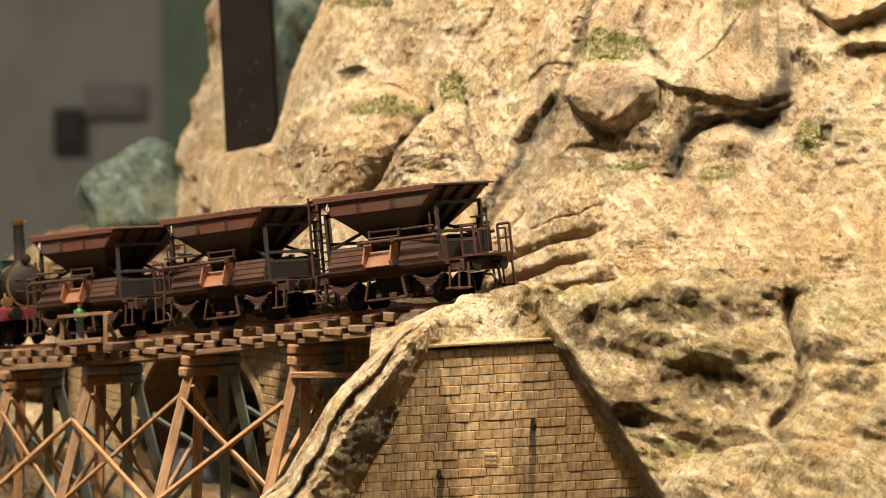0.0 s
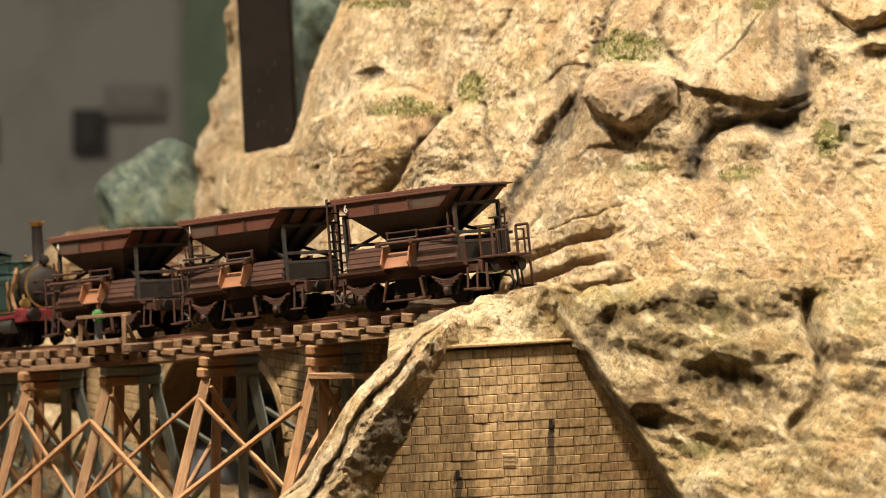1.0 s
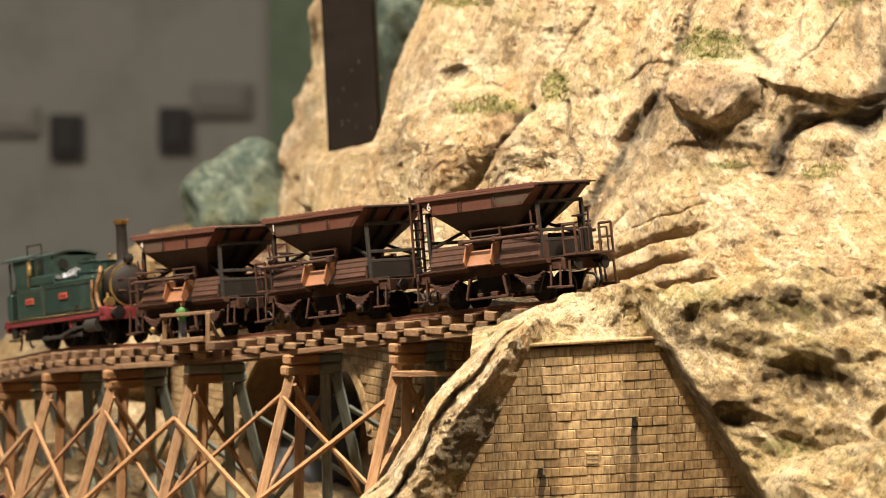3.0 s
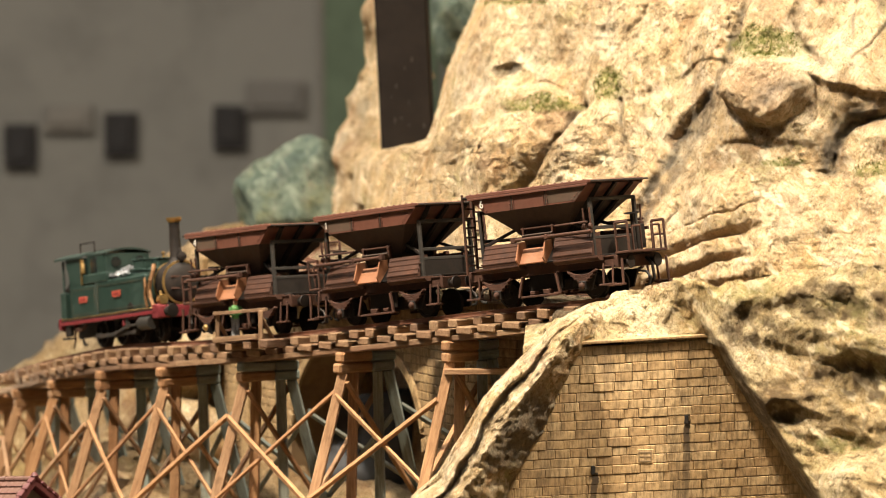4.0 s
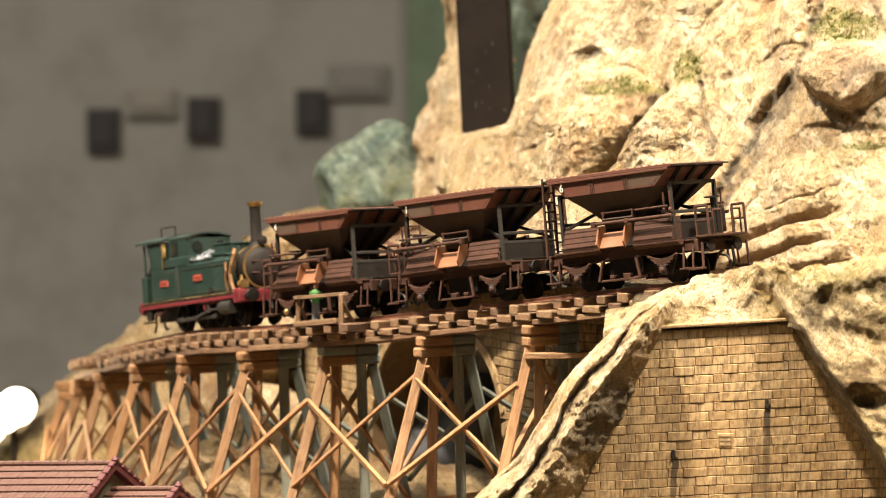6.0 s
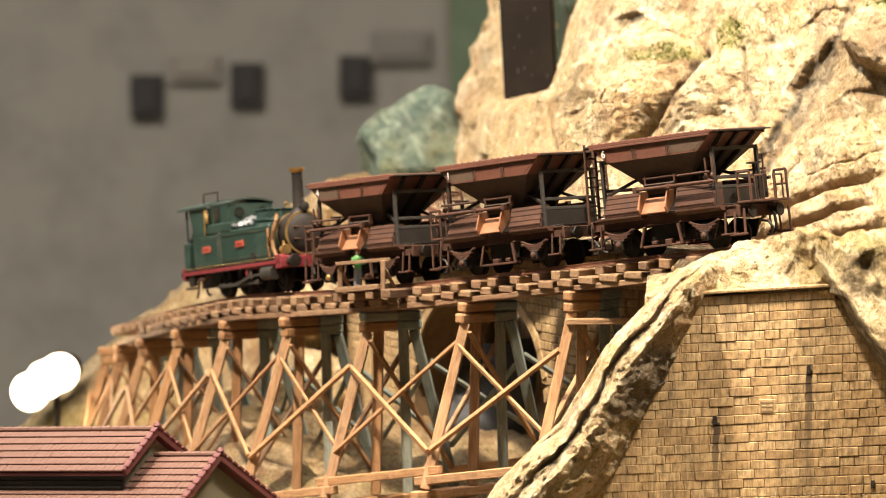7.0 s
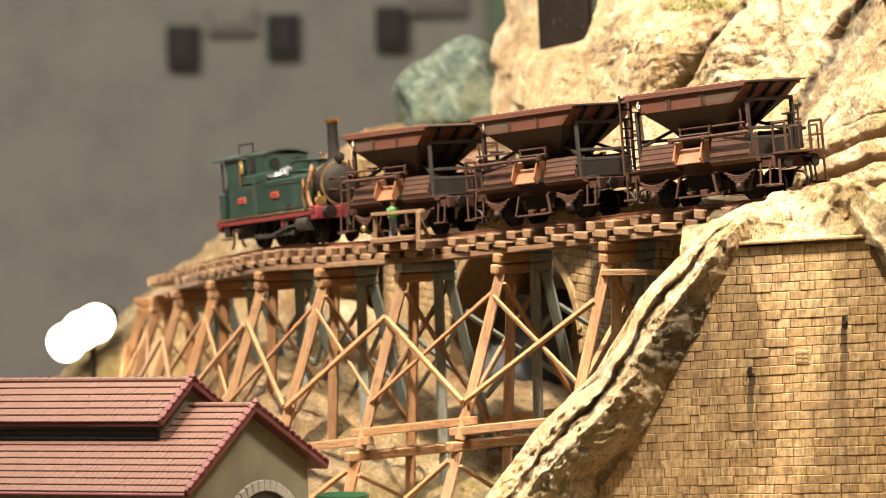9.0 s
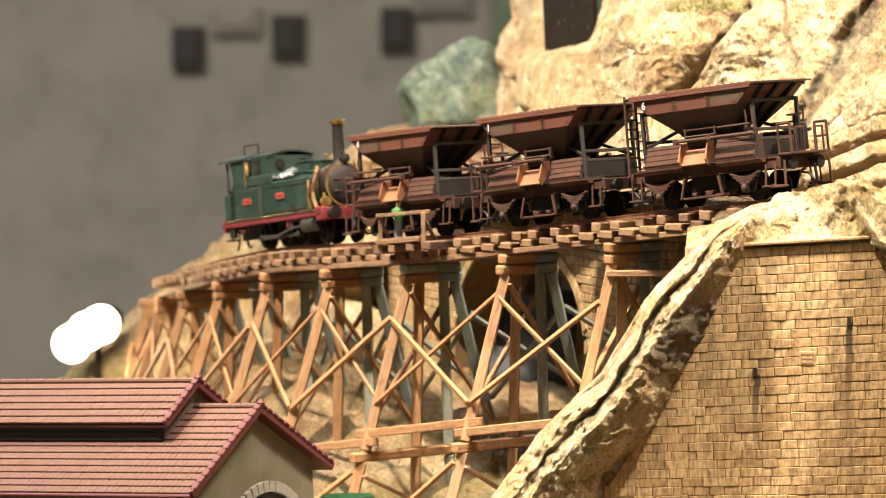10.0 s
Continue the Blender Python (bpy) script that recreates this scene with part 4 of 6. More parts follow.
# ---------------------------------------------------------------- timber trestle
TR = random.Random(11)
trestle = thing("trestle_bridge", "curved weathered timber trestle with cross-braced bents", "bridge")


def j(v=0.35):
    return Vector((TR.uniform(-v, v), TR.uniform(-v, v), TR.uniform(-v, v)))


s = -236.0
while s < 392:
    long_ = 8 if 22 < s < 66 else 0
    c = TR.uniform(-1.2, 1.2)
    if s > -150:
        stick("tie", TIE_WOOD, trestle, ramp_track(s + TR.uniform(-.8, .8), -15.5 - long_ + c, -4.1), ramp_track(s, 15.5 + c, -4.1), 5.2 + TR.uniform(-.7, .7), 3.9 + TR.uniform(-.4, .4), 0.45)
        if s < 300:
            c = TR.uniform(-1.0, 1.0)
            stick("packing_timber", TIE_WOOD, trestle, ramp_track(s + 6.2 + TR.uniform(-.8, .8), -15.0 + c, -7.6), ramp_track(s + 6.2, 15.0 + c, -7.6), 9.2 + TR.uniform(-1.2, 1.2), 3.1 + TR.uniform(-.3, .3), 0.5)
    else:
        stick("tie", TIE_WOOD, trestle, ramp_track(s, -15 + c, -3.6), ramp_track(s, 15 + c, -3.6), 5.0, 2.6, 0.3)
    s += 12.4
for off in (-12.5, -5.6, 5.6, 12.5):
    for s in range(-152, 340, 52):
        stick("stringer", TIE_WOOD, trestle, ramp_track(s - 2, off, -10.4) + j(.2), ramp_track(s + 53, off, -10.4) + j(.2), 4.2, 2.6, 0.35)
BENTS = (-83, -17, 52, 118, 181, 244, 307, 369, 428)


def tier(s):
    """Height of the lower caps, which fall with the line."""
    return -104.0 - 0.16 * (s - BENTS[1])


def leg_line(s, off, batter):
    top = ramp_track(s, off, -20)
    def at(z):
        a = float(np.interp(s, S_AXIS, YAW))
        k = off + batter * (top.z - z)
        q = ramp_track(s, k)
        return Vector((q.x, q.y, z))
    return at


LEGS = {}
for s in BENTS:
    for up, w in ((-13.7, 6.0), (-18.3, 6.0)):
        near = WOOD_GREY if s == 52 and up > -15 else WOOD
        stick("cap", near, trestle, ramp_track(s, -15.5 - TR.uniform(0, 1.5), up) + j(), ramp_track(s, 2.5, up) + j(.2), 5.4, 4.4, 0.8)
        stick("cap", WOOD_GREY, trestle, ramp_track(s, 2.6, up) + j(.2), ramp_track(s, 15.5 + TR.uniform(0, 1), up) + j(), 5.3, 4.3, 0.8)
    for off, batter in ((-13.0, -0.33), (-7.0, -0.03), (7.0, 0.03), (13.0, 0.30)):
        at = leg_line(s, off, batter)
        LEGS[s, off] = at
        top = ramp_track(s, off, -20.5)
        # far-side legs in the grey-green timber
        wood = WOOD if off < 0 else WOOD_GREY
        stick("leg", wood, trestle, at(top.z) + j(.3), at(tier(s) + 2.4) + j(.6), 4.5, 4.5, 0.4, up=(1, 0, 0))
        stick("lower_leg", wood, trestle, at(tier(s) - 2.4), at(-185) + j(.6), 4.5, 4.5, 0.4, up=(1, 0, 0))
    lo, hi = LEGS[s, -13.0](tier(s)), LEGS[s, 13.0](tier(s))
    d = (hi - lo).normalized()
    stick("lower_cap", WOOD, trestle, lo - d * 6, hi + d * 5, 5.0, 4.0, 0.4)
    # sway braces across the bent
    zt = ramp_track(s).z - 24
    for face, (a, b) in ((3.6, (-13.0, 13.0)), (-3.6, (13.0, -13.0))):
        t = ramp_track(s - 1) - ramp_track(s + 1)
        t.z = 0
        t = t.normalized() * face
        stick("brace", WOOD, trestle, LEGS[s, a](zt) + t, LEGS[s, b](tier(s) + 10) + t, 2.8, 1.4, 0.2)
        stick("brace", WOOD, trestle, LEGS[s, a](tier(s) - 8) + t, LEGS[s, b](-168) + t, 2.8, 1.4, 0.2)
# long braces from bent to bent, on both faces
for n, (s0, s1) in enumerate(zip(BENTS, BENTS[1:])):
    for off, face in ((-13.0, -3.6), (13.0, 3.6)):
        a = float(np.interp((s0 + s1) / 2, S_AXIS, YAW))
        out = Vector((math.sin(a), math.cos(a), 0)) * face
        za, zb = ramp_track(s0).z, ramp_track(s1).z
        p, q = LEGS[s0, off], LEGS[s1, off]
        wood = WOOD if off < 0 else WOOD_GREY
        high = (n % 2 == 0) == (off < 0)
        d0, d1 = (36, 75) if high else (75, 36)
        stick("long_brace", wood, trestle, p(za - d0) + out + j(.8), q(zb - d1) + out + j(.8), 2.6, 1.7, 0.2, up=(1, 0, 0))
        if off > 0:
            stick("long_brace", wood, trestle, p(za - d1) + out * 1.5 + j(.8), q(zb - d0) + out * 1.5 + j(.8), 2.4, 1.5, 0.2, up=(1, 0, 0))
        if off < 0:
            e0, e1 = (70, 30) if high else (28, 74)
            stick("long_brace", wood, trestle, p(za - e0) + out * 0.45 + j(.8), q(zb - e1) + out * 0.45 + j(.8), 2.2, 1.3, 0.2, up=(1, 0, 0))
        stick("long_brace", wood, trestle, p(tier(s0) - 6) + out + j(.5), q(-166) + out + j(.5), 2.6, 1.7, 0.2, up=(1, 0, 0))
    for off in (-13.0, 13.0):
        p, q = LEGS[s0, off], LEGS[s1, off]
        up = 6.5 + (4.0 if n % 2 else 0)
        d = (q(tier(s1)) - p(tier(s0))).normalized() * 7
        stick("girt", WOOD, trestle, p(tier(s0) + up) - d, q(tier(s1) + up) + d, 3.8, 3.8, 0.35)
# short landing timber at the abutment
p = ramp_track(-83, -15, -24.2)
stick("landing_beam", WOOD, trestle, p + Vector((-1, -2, 0)), p + Vector((38, -4, 0.5)), 4.6, 2.6, 0.3)
# workman's refuge with its rail, on long ties
c0, c1 = ramp_track(61, -20, -2), ramp_track(29, -20, -2)
stick("refuge_deck", TIE_WOOD, trestle, c0 + Vector((0, 0, 1.4)), c1 + Vector((0, 0, 1.4)), 9.0, 2.4, 0.2)
for c in (c0, c1):
    stick("rail_post", TIE_WOOD, trestle, c + Vector((-1, -2.5, -4)), c + Vector((-1, -2.5, 13)), 2.0, 2.0, 0.2, up=(1, 0, 0))
    stick("rail_strut", TIE_WOOD, trestle, c + Vector((4.5, 3, -1)), c + Vector((-.5, -2, 9.5)), 1.5, 1.5, 0.2, up=(1, 0, 0))
stick("handrail", TIE_WOOD, trestle, c0 + Vector((-2.5, -2.5, 13.4)), c1 + Vector((1.5, -2.5, 13.4)), 2.0, 1.6, 0.2)

# ---------------------------------------------------------------- stone retaining wall in front
WALL_Y = -160.0
wall_front = thing("wall_front", "sooty yellow cut-stone retaining wall", "wall", kind="structure")
part("wall_core", Shape().prism([(-96, -128), (122, -128), (44.5, -5.0), (-6, -8.0)], WALL_Y + 0.1, WALL_Y + 12), MORTAR, wall_front, "dark recessed mortar")
part("coping", Shape().beam((-8, WALL_Y + 4, -6.6), (45.5, WALL_Y + 4, -3.4), 12, 1.3, 0.3), STONE, wall_front)
part("edge_strip", Shape().beam((45.0, WALL_Y + 3, -4.6), (122, WALL_Y + 3, -128), 8, 1.3, 0.3, up=(0, 1, 0)), STONE, wall_front)
blocks = {}
rest = Shape()
BW = random.Random(23)
count = 0
pitch = 3.75
row = 0
z = -6.6
weeps = ((36.2, -37.5), (-1.5, -58.0), (62, -84))
while z - pitch > -124:
    zc = z - pitch / 2
    tilt = 0.055
    x = float(spur_mid(zc)) - 4 + BW.uniform(-5, 0)
    xr = wall_right(zc - pitch / 2) - 0.5
    while x < xr - 1.5:
        w = BW.choice((6.0, 7.0, 8.5, 10.0, 11.5))
        w = min(w, xr - x)
        if xr - x - w < 2.5:
            w = xr - x
        cx = x + w / 2
        zz = zc + tilt * (cx - 20) * (1 if zc > -60 else max(0.0, (zc + 124) / 64))
        top = -5.2 + 0.058 * (cx - 20) - 1.4
        if zz + pitch / 2 < top + 0.8:
            key = (round(w, 1), BW.randrange(3))
            proud = BW.choice((0, 0, 0, 0.1, 0.22, -0.06))
            m = pose(cx, WALL_Y + 0.7 - proud, zz, 0, BW.uniform(-.25, .25) - 2.4, BW.uniform(-.4, .4))
            if count < 300:
                if key not in blocks:
                    blocks[key] = Shape().block(Matrix.Identity(4), (key[0] - 0.2, 2.2, pitch - 0.2), 0.2).mesh("stone_block", STONE)
                ob = part("stone_block", blocks[key], STONE, wall_front)
                m = m.copy()
                m.translation *= K
                ob.matrix_local = m
                count += 1
            else:
                rest.block(m, (w - 0.2, 2.2, pitch - 0.2), 0.2)
        x += w
    z -= pitch
tagged(part("lower_stone_blocks", rest, STONE, wall_front), kind="stuff")
for a, b in weeps:
    part("weep_hole", Shape().box(a, WALL_Y - .55, b, 1.5, 1.0, 3.4, 0.1), paint("soot_black", (0.012, 0.01, 0.008), 0.9), wall_front, "black weep hole")
pl = part("plaque", Shape().box(19.5, WALL_Y + .0, -52.5, 6.6, 1.4, 6.0, 0.3), STONE, wall_front, "carved stone plaque")
for k in range(3):
    part("plaque_bar", Shape().box(19.5, WALL_Y - .62, -50.7 - 1.8 * k, 5.0, .4, .7, 0.1), MORTAR, wall_front)
for k in (-2.4, 0, 2.4):
    part("plaque_bar", Shape().box(19.5 + k, WALL_Y - .64, -52.5, .6, .4, 4.4, 0.1), MORTAR, wall_front)
# ---------------------------------------------------------------- viaduct wall behind the trestle
VWALL = glide([(60, -92), (15, -62), (-2, -47), (-29, -19), (-61, 13), (-89, 71), (-130, 144), (-172, 222), (-183, 240), (-202, 296)], 1.5)
vd = np.concatenate([[0], np.cumsum(np.hypot(*np.diff(VWALL, axis=0).T))])
ARCH_C, ARCH_HALF, ARCH_TOP, ARCH_RISE = 0.0, 76.0, -27.0, 66.0
ARCH_C = float(vd[np.argmin(np.hypot(VWALL[:, 0] + 113, VWALL[:, 1] - 114))])
vn = sides(VWALL)            # outward is to the left of the way
if vn[40][1] > 0:
    vn = -vn


def arch_z(d):
    k = abs(d - ARCH_C) / ARCH_HALF
    return ARCH_TOP - ARCH_RISE + ARCH_RISE * (1 - k ** 2.5) ** (1 / 2.5) if k < 1 else None


wall_back = thing("wall_viaduct", "brown cut-stone viaduct wall with an arch", "wall", kind="structure")
V_TOP, V_LOW, V_DEEP = 4.2, -150.0, 34.0
vs, fs = [], []
for p, n, d in zip(VWALL, vn, vd):
    lo = arch_z(d)
    lo = V_LOW if lo is None else lo
    for q, z in ((p, V_TOP), (p, lo), (p - n * V_DEEP, lo), (p - n * V_DEEP, V_TOP)):
        vs.append((q[0], q[1], z))
n_ = len(VWALL)
for k in range(n_ - 1):
    for i in range(4):
        fs.append((4 * k + i, 4 * k + (i + 1) % 4, 4 * k + 4 + (i + 1) % 4, 4 * k + 4 + i))
fs += [(0, 1, 2, 3), (4 * n_ - 1, 4 * n_ - 2, 4 * n_ - 3, 4 * n_ - 4)]
VCORE = paint("brown_mortar", (0.17, 0.11, 0.055), 0.95, worn=0.4, wear=(0.28, 0.2, 0.1), scale=60)
part("wall_core", Shape().add(vs, fs), VCORE, wall_back, "brown smeared mortar")
vrest = Shape()
VB = random.Random(31)
count = 0
cells = []
for row in range(24):
    zc = V_TOP - 2.4 - 4.0 * row
    d = VB.uniform(0, 6)
    while d < vd[-1] - 4:
        w = VB.choice((7.0, 8.5, 10.0, 11.5))
        c = d + w / 2
        if c < vd[-1] - 1:
            lo = arch_z(c)
            ok = lo is None or zc - 2 > lo + 3.4
            if ok:
                cells.append((row, c, w, zc))
        d += w
vblocks = {}


def on_wall(c, z, out=0.0, turn=0.0):
    x, y = float(np.interp(c, vd, VWALL[:, 0])), float(np.interp(c, vd, VWALL[:, 1]))
    n = Vector((float(np.interp(c, vd, vn[:, 0])), float(np.interp(c, vd, vn[:, 1])), 0)).normalized()
    xa = Vector((0, 0, 1)).cross(n)
    m = Matrix((xa, n, Vector((0, 0, 1)))).transposed().to_4x4() @ pose(0, 0, 0, 0, turn, 0)
    m.translation = Vector((x, y, z)) + n * out
    return m


for row, c, w, zc in sorted(cells):
    proud = VB.choice((0.0, 0.0, 0.15, 0.3))
    m = on_wall(c, zc, proud - 0.25, VB.uniform(-.4, .4))
    if count < 300 and c > 40:
        if w not in vblocks:
            vblocks[w] = Shape().block(Matrix.Identity(4), (w - .4, 1.6, 3.62), 0.28).mesh("stone_block", STONE_BACK)
        ob = part("stone_block", vblocks[w], STONE_BACK, wall_back)
        m.translation *= K
        ob.matrix_local = m
        count += 1
    else:
        vrest.block(m, (w - .4, 1.6, 3.62), 0.28)
tagged(part("lower_stone_blocks", vrest, STONE_BACK, wall_back), kind="stuff")
# arch ring
n_v = 26
for k in range(n_v):
    u = -1 + 2 * (k + .5) / n_v
    u = math.copysign(abs(u) ** 0.55, u) * 0.995
    c = ARCH_C + u * ARCH_HALF
    z = arch_z(c)
    dz = (arch_z(c + .3) or z - 1) - z
    ang = math.degrees(math.atan2(-dz, 0.3)) if abs(u) < .98 else 80 * (1 if u > 0 else -1)
    m = on_wall(c, z + 2.2, 0.35, 0) @ pose(0, 0, 0, 0, -ang, 0)
    part("voussoir", Shape().block(m, (6.4, 2.0, 4.6), 0.35), STONE_BACK, wall_back)
for c0_ in (vd[-1] - 3, vd[-1] - 78):
    m = on_wall(c0_, -70, 1.6)
    part("pilaster", Shape().block(m, (9.5, 4.2, 148), 0.5), STONE_BACK, wall_back)
for k in range(0, int(vd[-1]) - 12, 13):
    m = on_wall(k + 6.5, V_TOP + 0.6, -3.0)
    part("coping_stone", Shape().block(m, (12.7, 9.5, 1.9), 0.35), STONE_BACK, wall_back)


# ---------------------------------------------------------------- hopper wagons
HOP_RED = paint("rust_red_wagon_paint", (0.125, 0.050, 0.033), 0.6, wear=(0.085, 0.045, 0.032), worn=0.5, scale=90)
HOP_DARK = paint("dirty_brown_wagon_paint", (0.050, 0.035, 0.027), 0.65, wear=(0.09, 0.058, 0.04), worn=0.5, scale=90)
HOP_DULL = paint("dull_olive_brown_paint", (0.085, 0.056, 0.036), 0.65, wear=(0.10, 0.05, 0.035), worn=0.5, scale=90)
HOP_GREY = paint("blue_grey_worn_steel", (0.034, 0.032, 0.029), 0.55, 0.2, wear=(0.08, 0.055, 0.04), worn=0.5)
FRAME = paint("rusty_brown_underframe", (0.056, 0.027, 0.018), 0.72, wear=(0.12, 0.052, 0.030), worn=0.5)
CHUTE = paint("orange_tan_chute", (0.25, 0.105, 0.045), 0.7, wear=(0.17, 0.07, 0.035), worn=0.5)
BLACKS = paint("oily_black_steel", (0.018, 0.015, 0.013), 0.6, 0.1, wear=(0.035, 0.022, 0.016), worn=0.5)
BRASS = paint("worn_brass", (0.55, 0.36, 0.14), 0.35, 0.9, wear=(0.3, 0.18, 0.07))
WHITE = paint("white_lettering", (0.75, 0.72, 0.66), 0.7, worn=0.2, wear=(0.5, 0.45, 0.4))


for dull, gloss in ((HOP_RED, 0.3), (HOP_DARK, 0.25), (HOP_GREY, 0.3), (FRAME, 0.25), (BLACKS, 0.2)):
    dull.node_tree.nodes["Principled BSDF"].inputs["Specular IOR Level"].default_value = gloss


def metric(m):
    m = m.copy()
    m.translation = m.translation * K + Vector((0, 0, Z0))
    return m


def extrude_x(sh, outline, x0, x1):
    """A (y, z) outline pushed from x0 to x1."""
    n = len(outline)
    vs = [(x0, y, z) for y, z in outline] + [(x1, y, z) for y, z in outline]
    fs = [(i, (i + 1) % n, n + (i + 1) % n, n + i) for i in range(n)]
    return sh.add(vs, fs + [tuple(reversed(range(n))), tuple(range(n, 2 * n))])


def frustum(sh, z0, a0, b0, z1, a1, b1, caps=False):
    vs = [(-a0, -b0, z0), (a0, -b0, z0), (a0, b0, z0), (-a0, b0, z0), (-a1, -b1, z1), (a1, -b1, z1), (a1, b1, z1), (-a1, b1, z1)]
    fs = [(0, 1, 5, 4), (1, 2, 6, 5), (2, 3, 7, 6), (3, 0, 4, 7)]
    return sh.add(vs, fs + ([(3, 2, 1, 0), (4, 5, 6, 7)] if caps else []))


def wheelset(x, r, owner, spokes=False, gauge=8.25):
    for side in (-1, 1):
        w = part("wheel", Shape().turned((x, side * (gauge - 1.6), r - .1), (0, side, 0), [(0, r + .9), (.7, r + .8), (.8, r), (2.6, r - .15), (2.6, r - 1.1), (2.0, r - 1.3), (2.0, 1.6), (3.0, 1.3), (3.0, .4)] if not spokes else
                 [(0, r + .9), (.7, r + .8), (.8, r), (2.6, r - .15), (2.6, r - 1.1), (.6, r - 1.15)], 22), BLACKS, owner, smooth=True)
        if spokes:
            y = side * (gauge + .2)
            for k in range(10):
                t = 2 * math.pi * k / 10
                part("spoke", Shape().beam((x, y, r - .1), (x + (r - 1) * math.cos(t), y, r - .1 + (r - 1) * math.sin(t)), .75, .9, .1, up=(0, 1, 0)), BLACKS, w)
            part("hub", Shape().rod((x, side * (gauge - .8), r - .1), (x, side * (gauge + 1.4), r - .1), 1.4), BLACKS, w)
    part("axle", Shape().rod((x, -gauge, r - .1), (x, gauge, r - .1), .9), BLACKS, owner)


def text_mesh(word, size, material):
    cu = bpy.data.curves.new("lettering", "FONT")
    cu.body, cu.size, cu.extrude, cu.align_x, cu.align_y = word, size * K, 0.0001, "CENTER", "CENTER"
    ob = bpy.data.objects.new("lettering", cu)
    me = bpy.data.meshes.new_from_object(ob)
    bpy.data.objects.remove(ob)
    me.materials.append(material)
    return me


def hopper_wagon(m, mark, label, turned_round, size):
    w = thing("hopper_wagon", label, "model wagon", metric(m @ pose(0, 0, 0, 0, 0, 180 if turned_round else 0) @ size), "hopper wagons of the train")
    # hopper: upright band, tapering lower sides, and the empty inside
    band = Shape()
    frustum(band, 40.5, 25.3, 18.6, 47.2, 33.4, 18.9)
    hop = part("hopper_band", band, HOP_RED, w, "rust-red riveted upper plates")
    for y in (-1, 1):
        q = [(-32.4, 46.6), (-9.9, 46.6), (-9.9, 41.2), (-25.9, 41.2)]
        lean = Shape().add([(x, y * (18.66 + 0.045 * (z - 40.5)), z) for x, z in q], [(0, 1, 2, 3) if y > 0 else (3, 2, 1, 0)])
        part("repainted_plate", lean, HOP_DULL, hop, "dull olive-brown repainted plate")
    low = Shape()
    frustum(low, 28.0, 10.4, 8.4, 40.5, 25.3, 18.6)
    low.box(0, 0, 26.4, 20.2, 16.2, 3.6, .3)
    part("hopper_funnel", low, HOP_DARK, w, "dark dirty lower funnel")
    inner = Shape()
    frustum(inner, 48.0, 32.6, 18.0, 31.0, 10.5, 8.0)
    inner.f.append((len(inner.v) - 4, len(inner.v) - 3, len(inner.v) - 2, len(inner.v) - 1))
    part("hopper_inside", inner, HOP_DARK, w)
    rim = Shape()
    for y in (-18.9, 18.9):
        rim.box(0, y, 48.2, 68.5, 1.9, 1.5, .2)
        rim.box(0, y * 1.035, 47.0, 67.5, .7, .9, .1)
    for x in (-33.8, 33.8):
        rim.box(x, 0, 48.3, 1.8, 39.2, 1.1, .2)
    for y in (-1, 1):
        for k in range(17):
            rim.box(-32 + 4 * k, y * 19.3, 48.9, .8, 1.0, .8, .2)
    part("rim", rim, HOP_RED, w, "worn rust-red angle-iron rim")
    for x in (-1, 1):
        part("rim_flap", Shape().beam((x * 33.6, 0, 48.3), (x * 38.6, 0, 48.0), 36, .7, .1, up=(0, 0, 1)), HOP_GREY, w, "grey worn lip plate")
    for y in (-1, 1):
        riv = Shape()
        for x in (-9.5, 9.5):
            for k in range(4):
                for dx in (-1, 1):
                    riv.box(x + dx, y * 19.05, 41.6 + 1.5 * k, .55, .5, .55, .12)
        for k in range(26):
            riv.box(-31 + 2.48 * k, y * 19.5, 47.1, .5, .4, .5, .1)
        for sgn in (-1, 1):
            for k in range(5):
                riv.box(sgn * (24.2 + 1.55 * k), y * 19.05, 41.6 + 1.25 * k, .5, .5, .5, .1)
        tagged(part("rivets", riv, HOP_RED, hop), kind="stuff")
        seam = Shape().box(-9.5, y * 18.95, 44, .5, .3, 6.6).box(9.5, y * 18.95, 44, .5, .3, 6.6)
        part("seam_strip", seam, HOP_DARK, hop)
    for x in (-1, 1):
        for y in (-11.5, 0, 11.5):
            part("end_rib", Shape().beam((x * 34.2, y, 47.5), (x * 12.6, y * .62, 29.2), 2.2, 1.6, .2, up=(x, 0, 1)), BLACKS, w)
        # end frame
        ef = Shape()
        for y in (-15.5, 15.5):
            ef.beam((x * 31, y, 16.5), (x * 31, y, 41.2), 1.5, 1.7, .2, up=(1, 0, 0))
        ef.beam((x * 31, -16.2, 41), (x * 31, 16.2, 41), 1.4, 1.6, .2)
        ef.beam((x * 31, -15.5, 29), (x * 31, 15.5, 29), 1.2, 1.4, .2)
        ef.beam((x * 31, -15.5, 25), (x * 31, 15.5, 25), 1.2, 1.4, .2)
        part("end_frame", ef, HOP_GREY, w, "grey steel end frame")
        part("end_plate", Shape().box(x * 31, 0, 21, .8, 30, 8, .1), BLACKS, w)
        for y in (-14.5, 14.5):
            part("stay", Shape().beam((x * 31, y, 26.5), (x * 13, y * .62, 33.5), 1.3, 1.3, .15), BLACKS, w)
    # frame
    for y in (-13, 13):
        part("sole_bar", Shape().box(0, y, 14.6, 83, 1.6, 4.2, .3).box(0, y * 1.06, 16.6, 83, 1.2, .6, .1).box(0, y * 1.06, 12.6, 83, 1.2, .6, .1), FRAME, w)
    for x in (-41, 41):
        part("headstock", Shape().box(x, 0, 14, 1.8, 29, 5.0, .3), FRAME, w)
        for y in (-9.5, 9.5):
            sx = 1 if x > 0 else -1
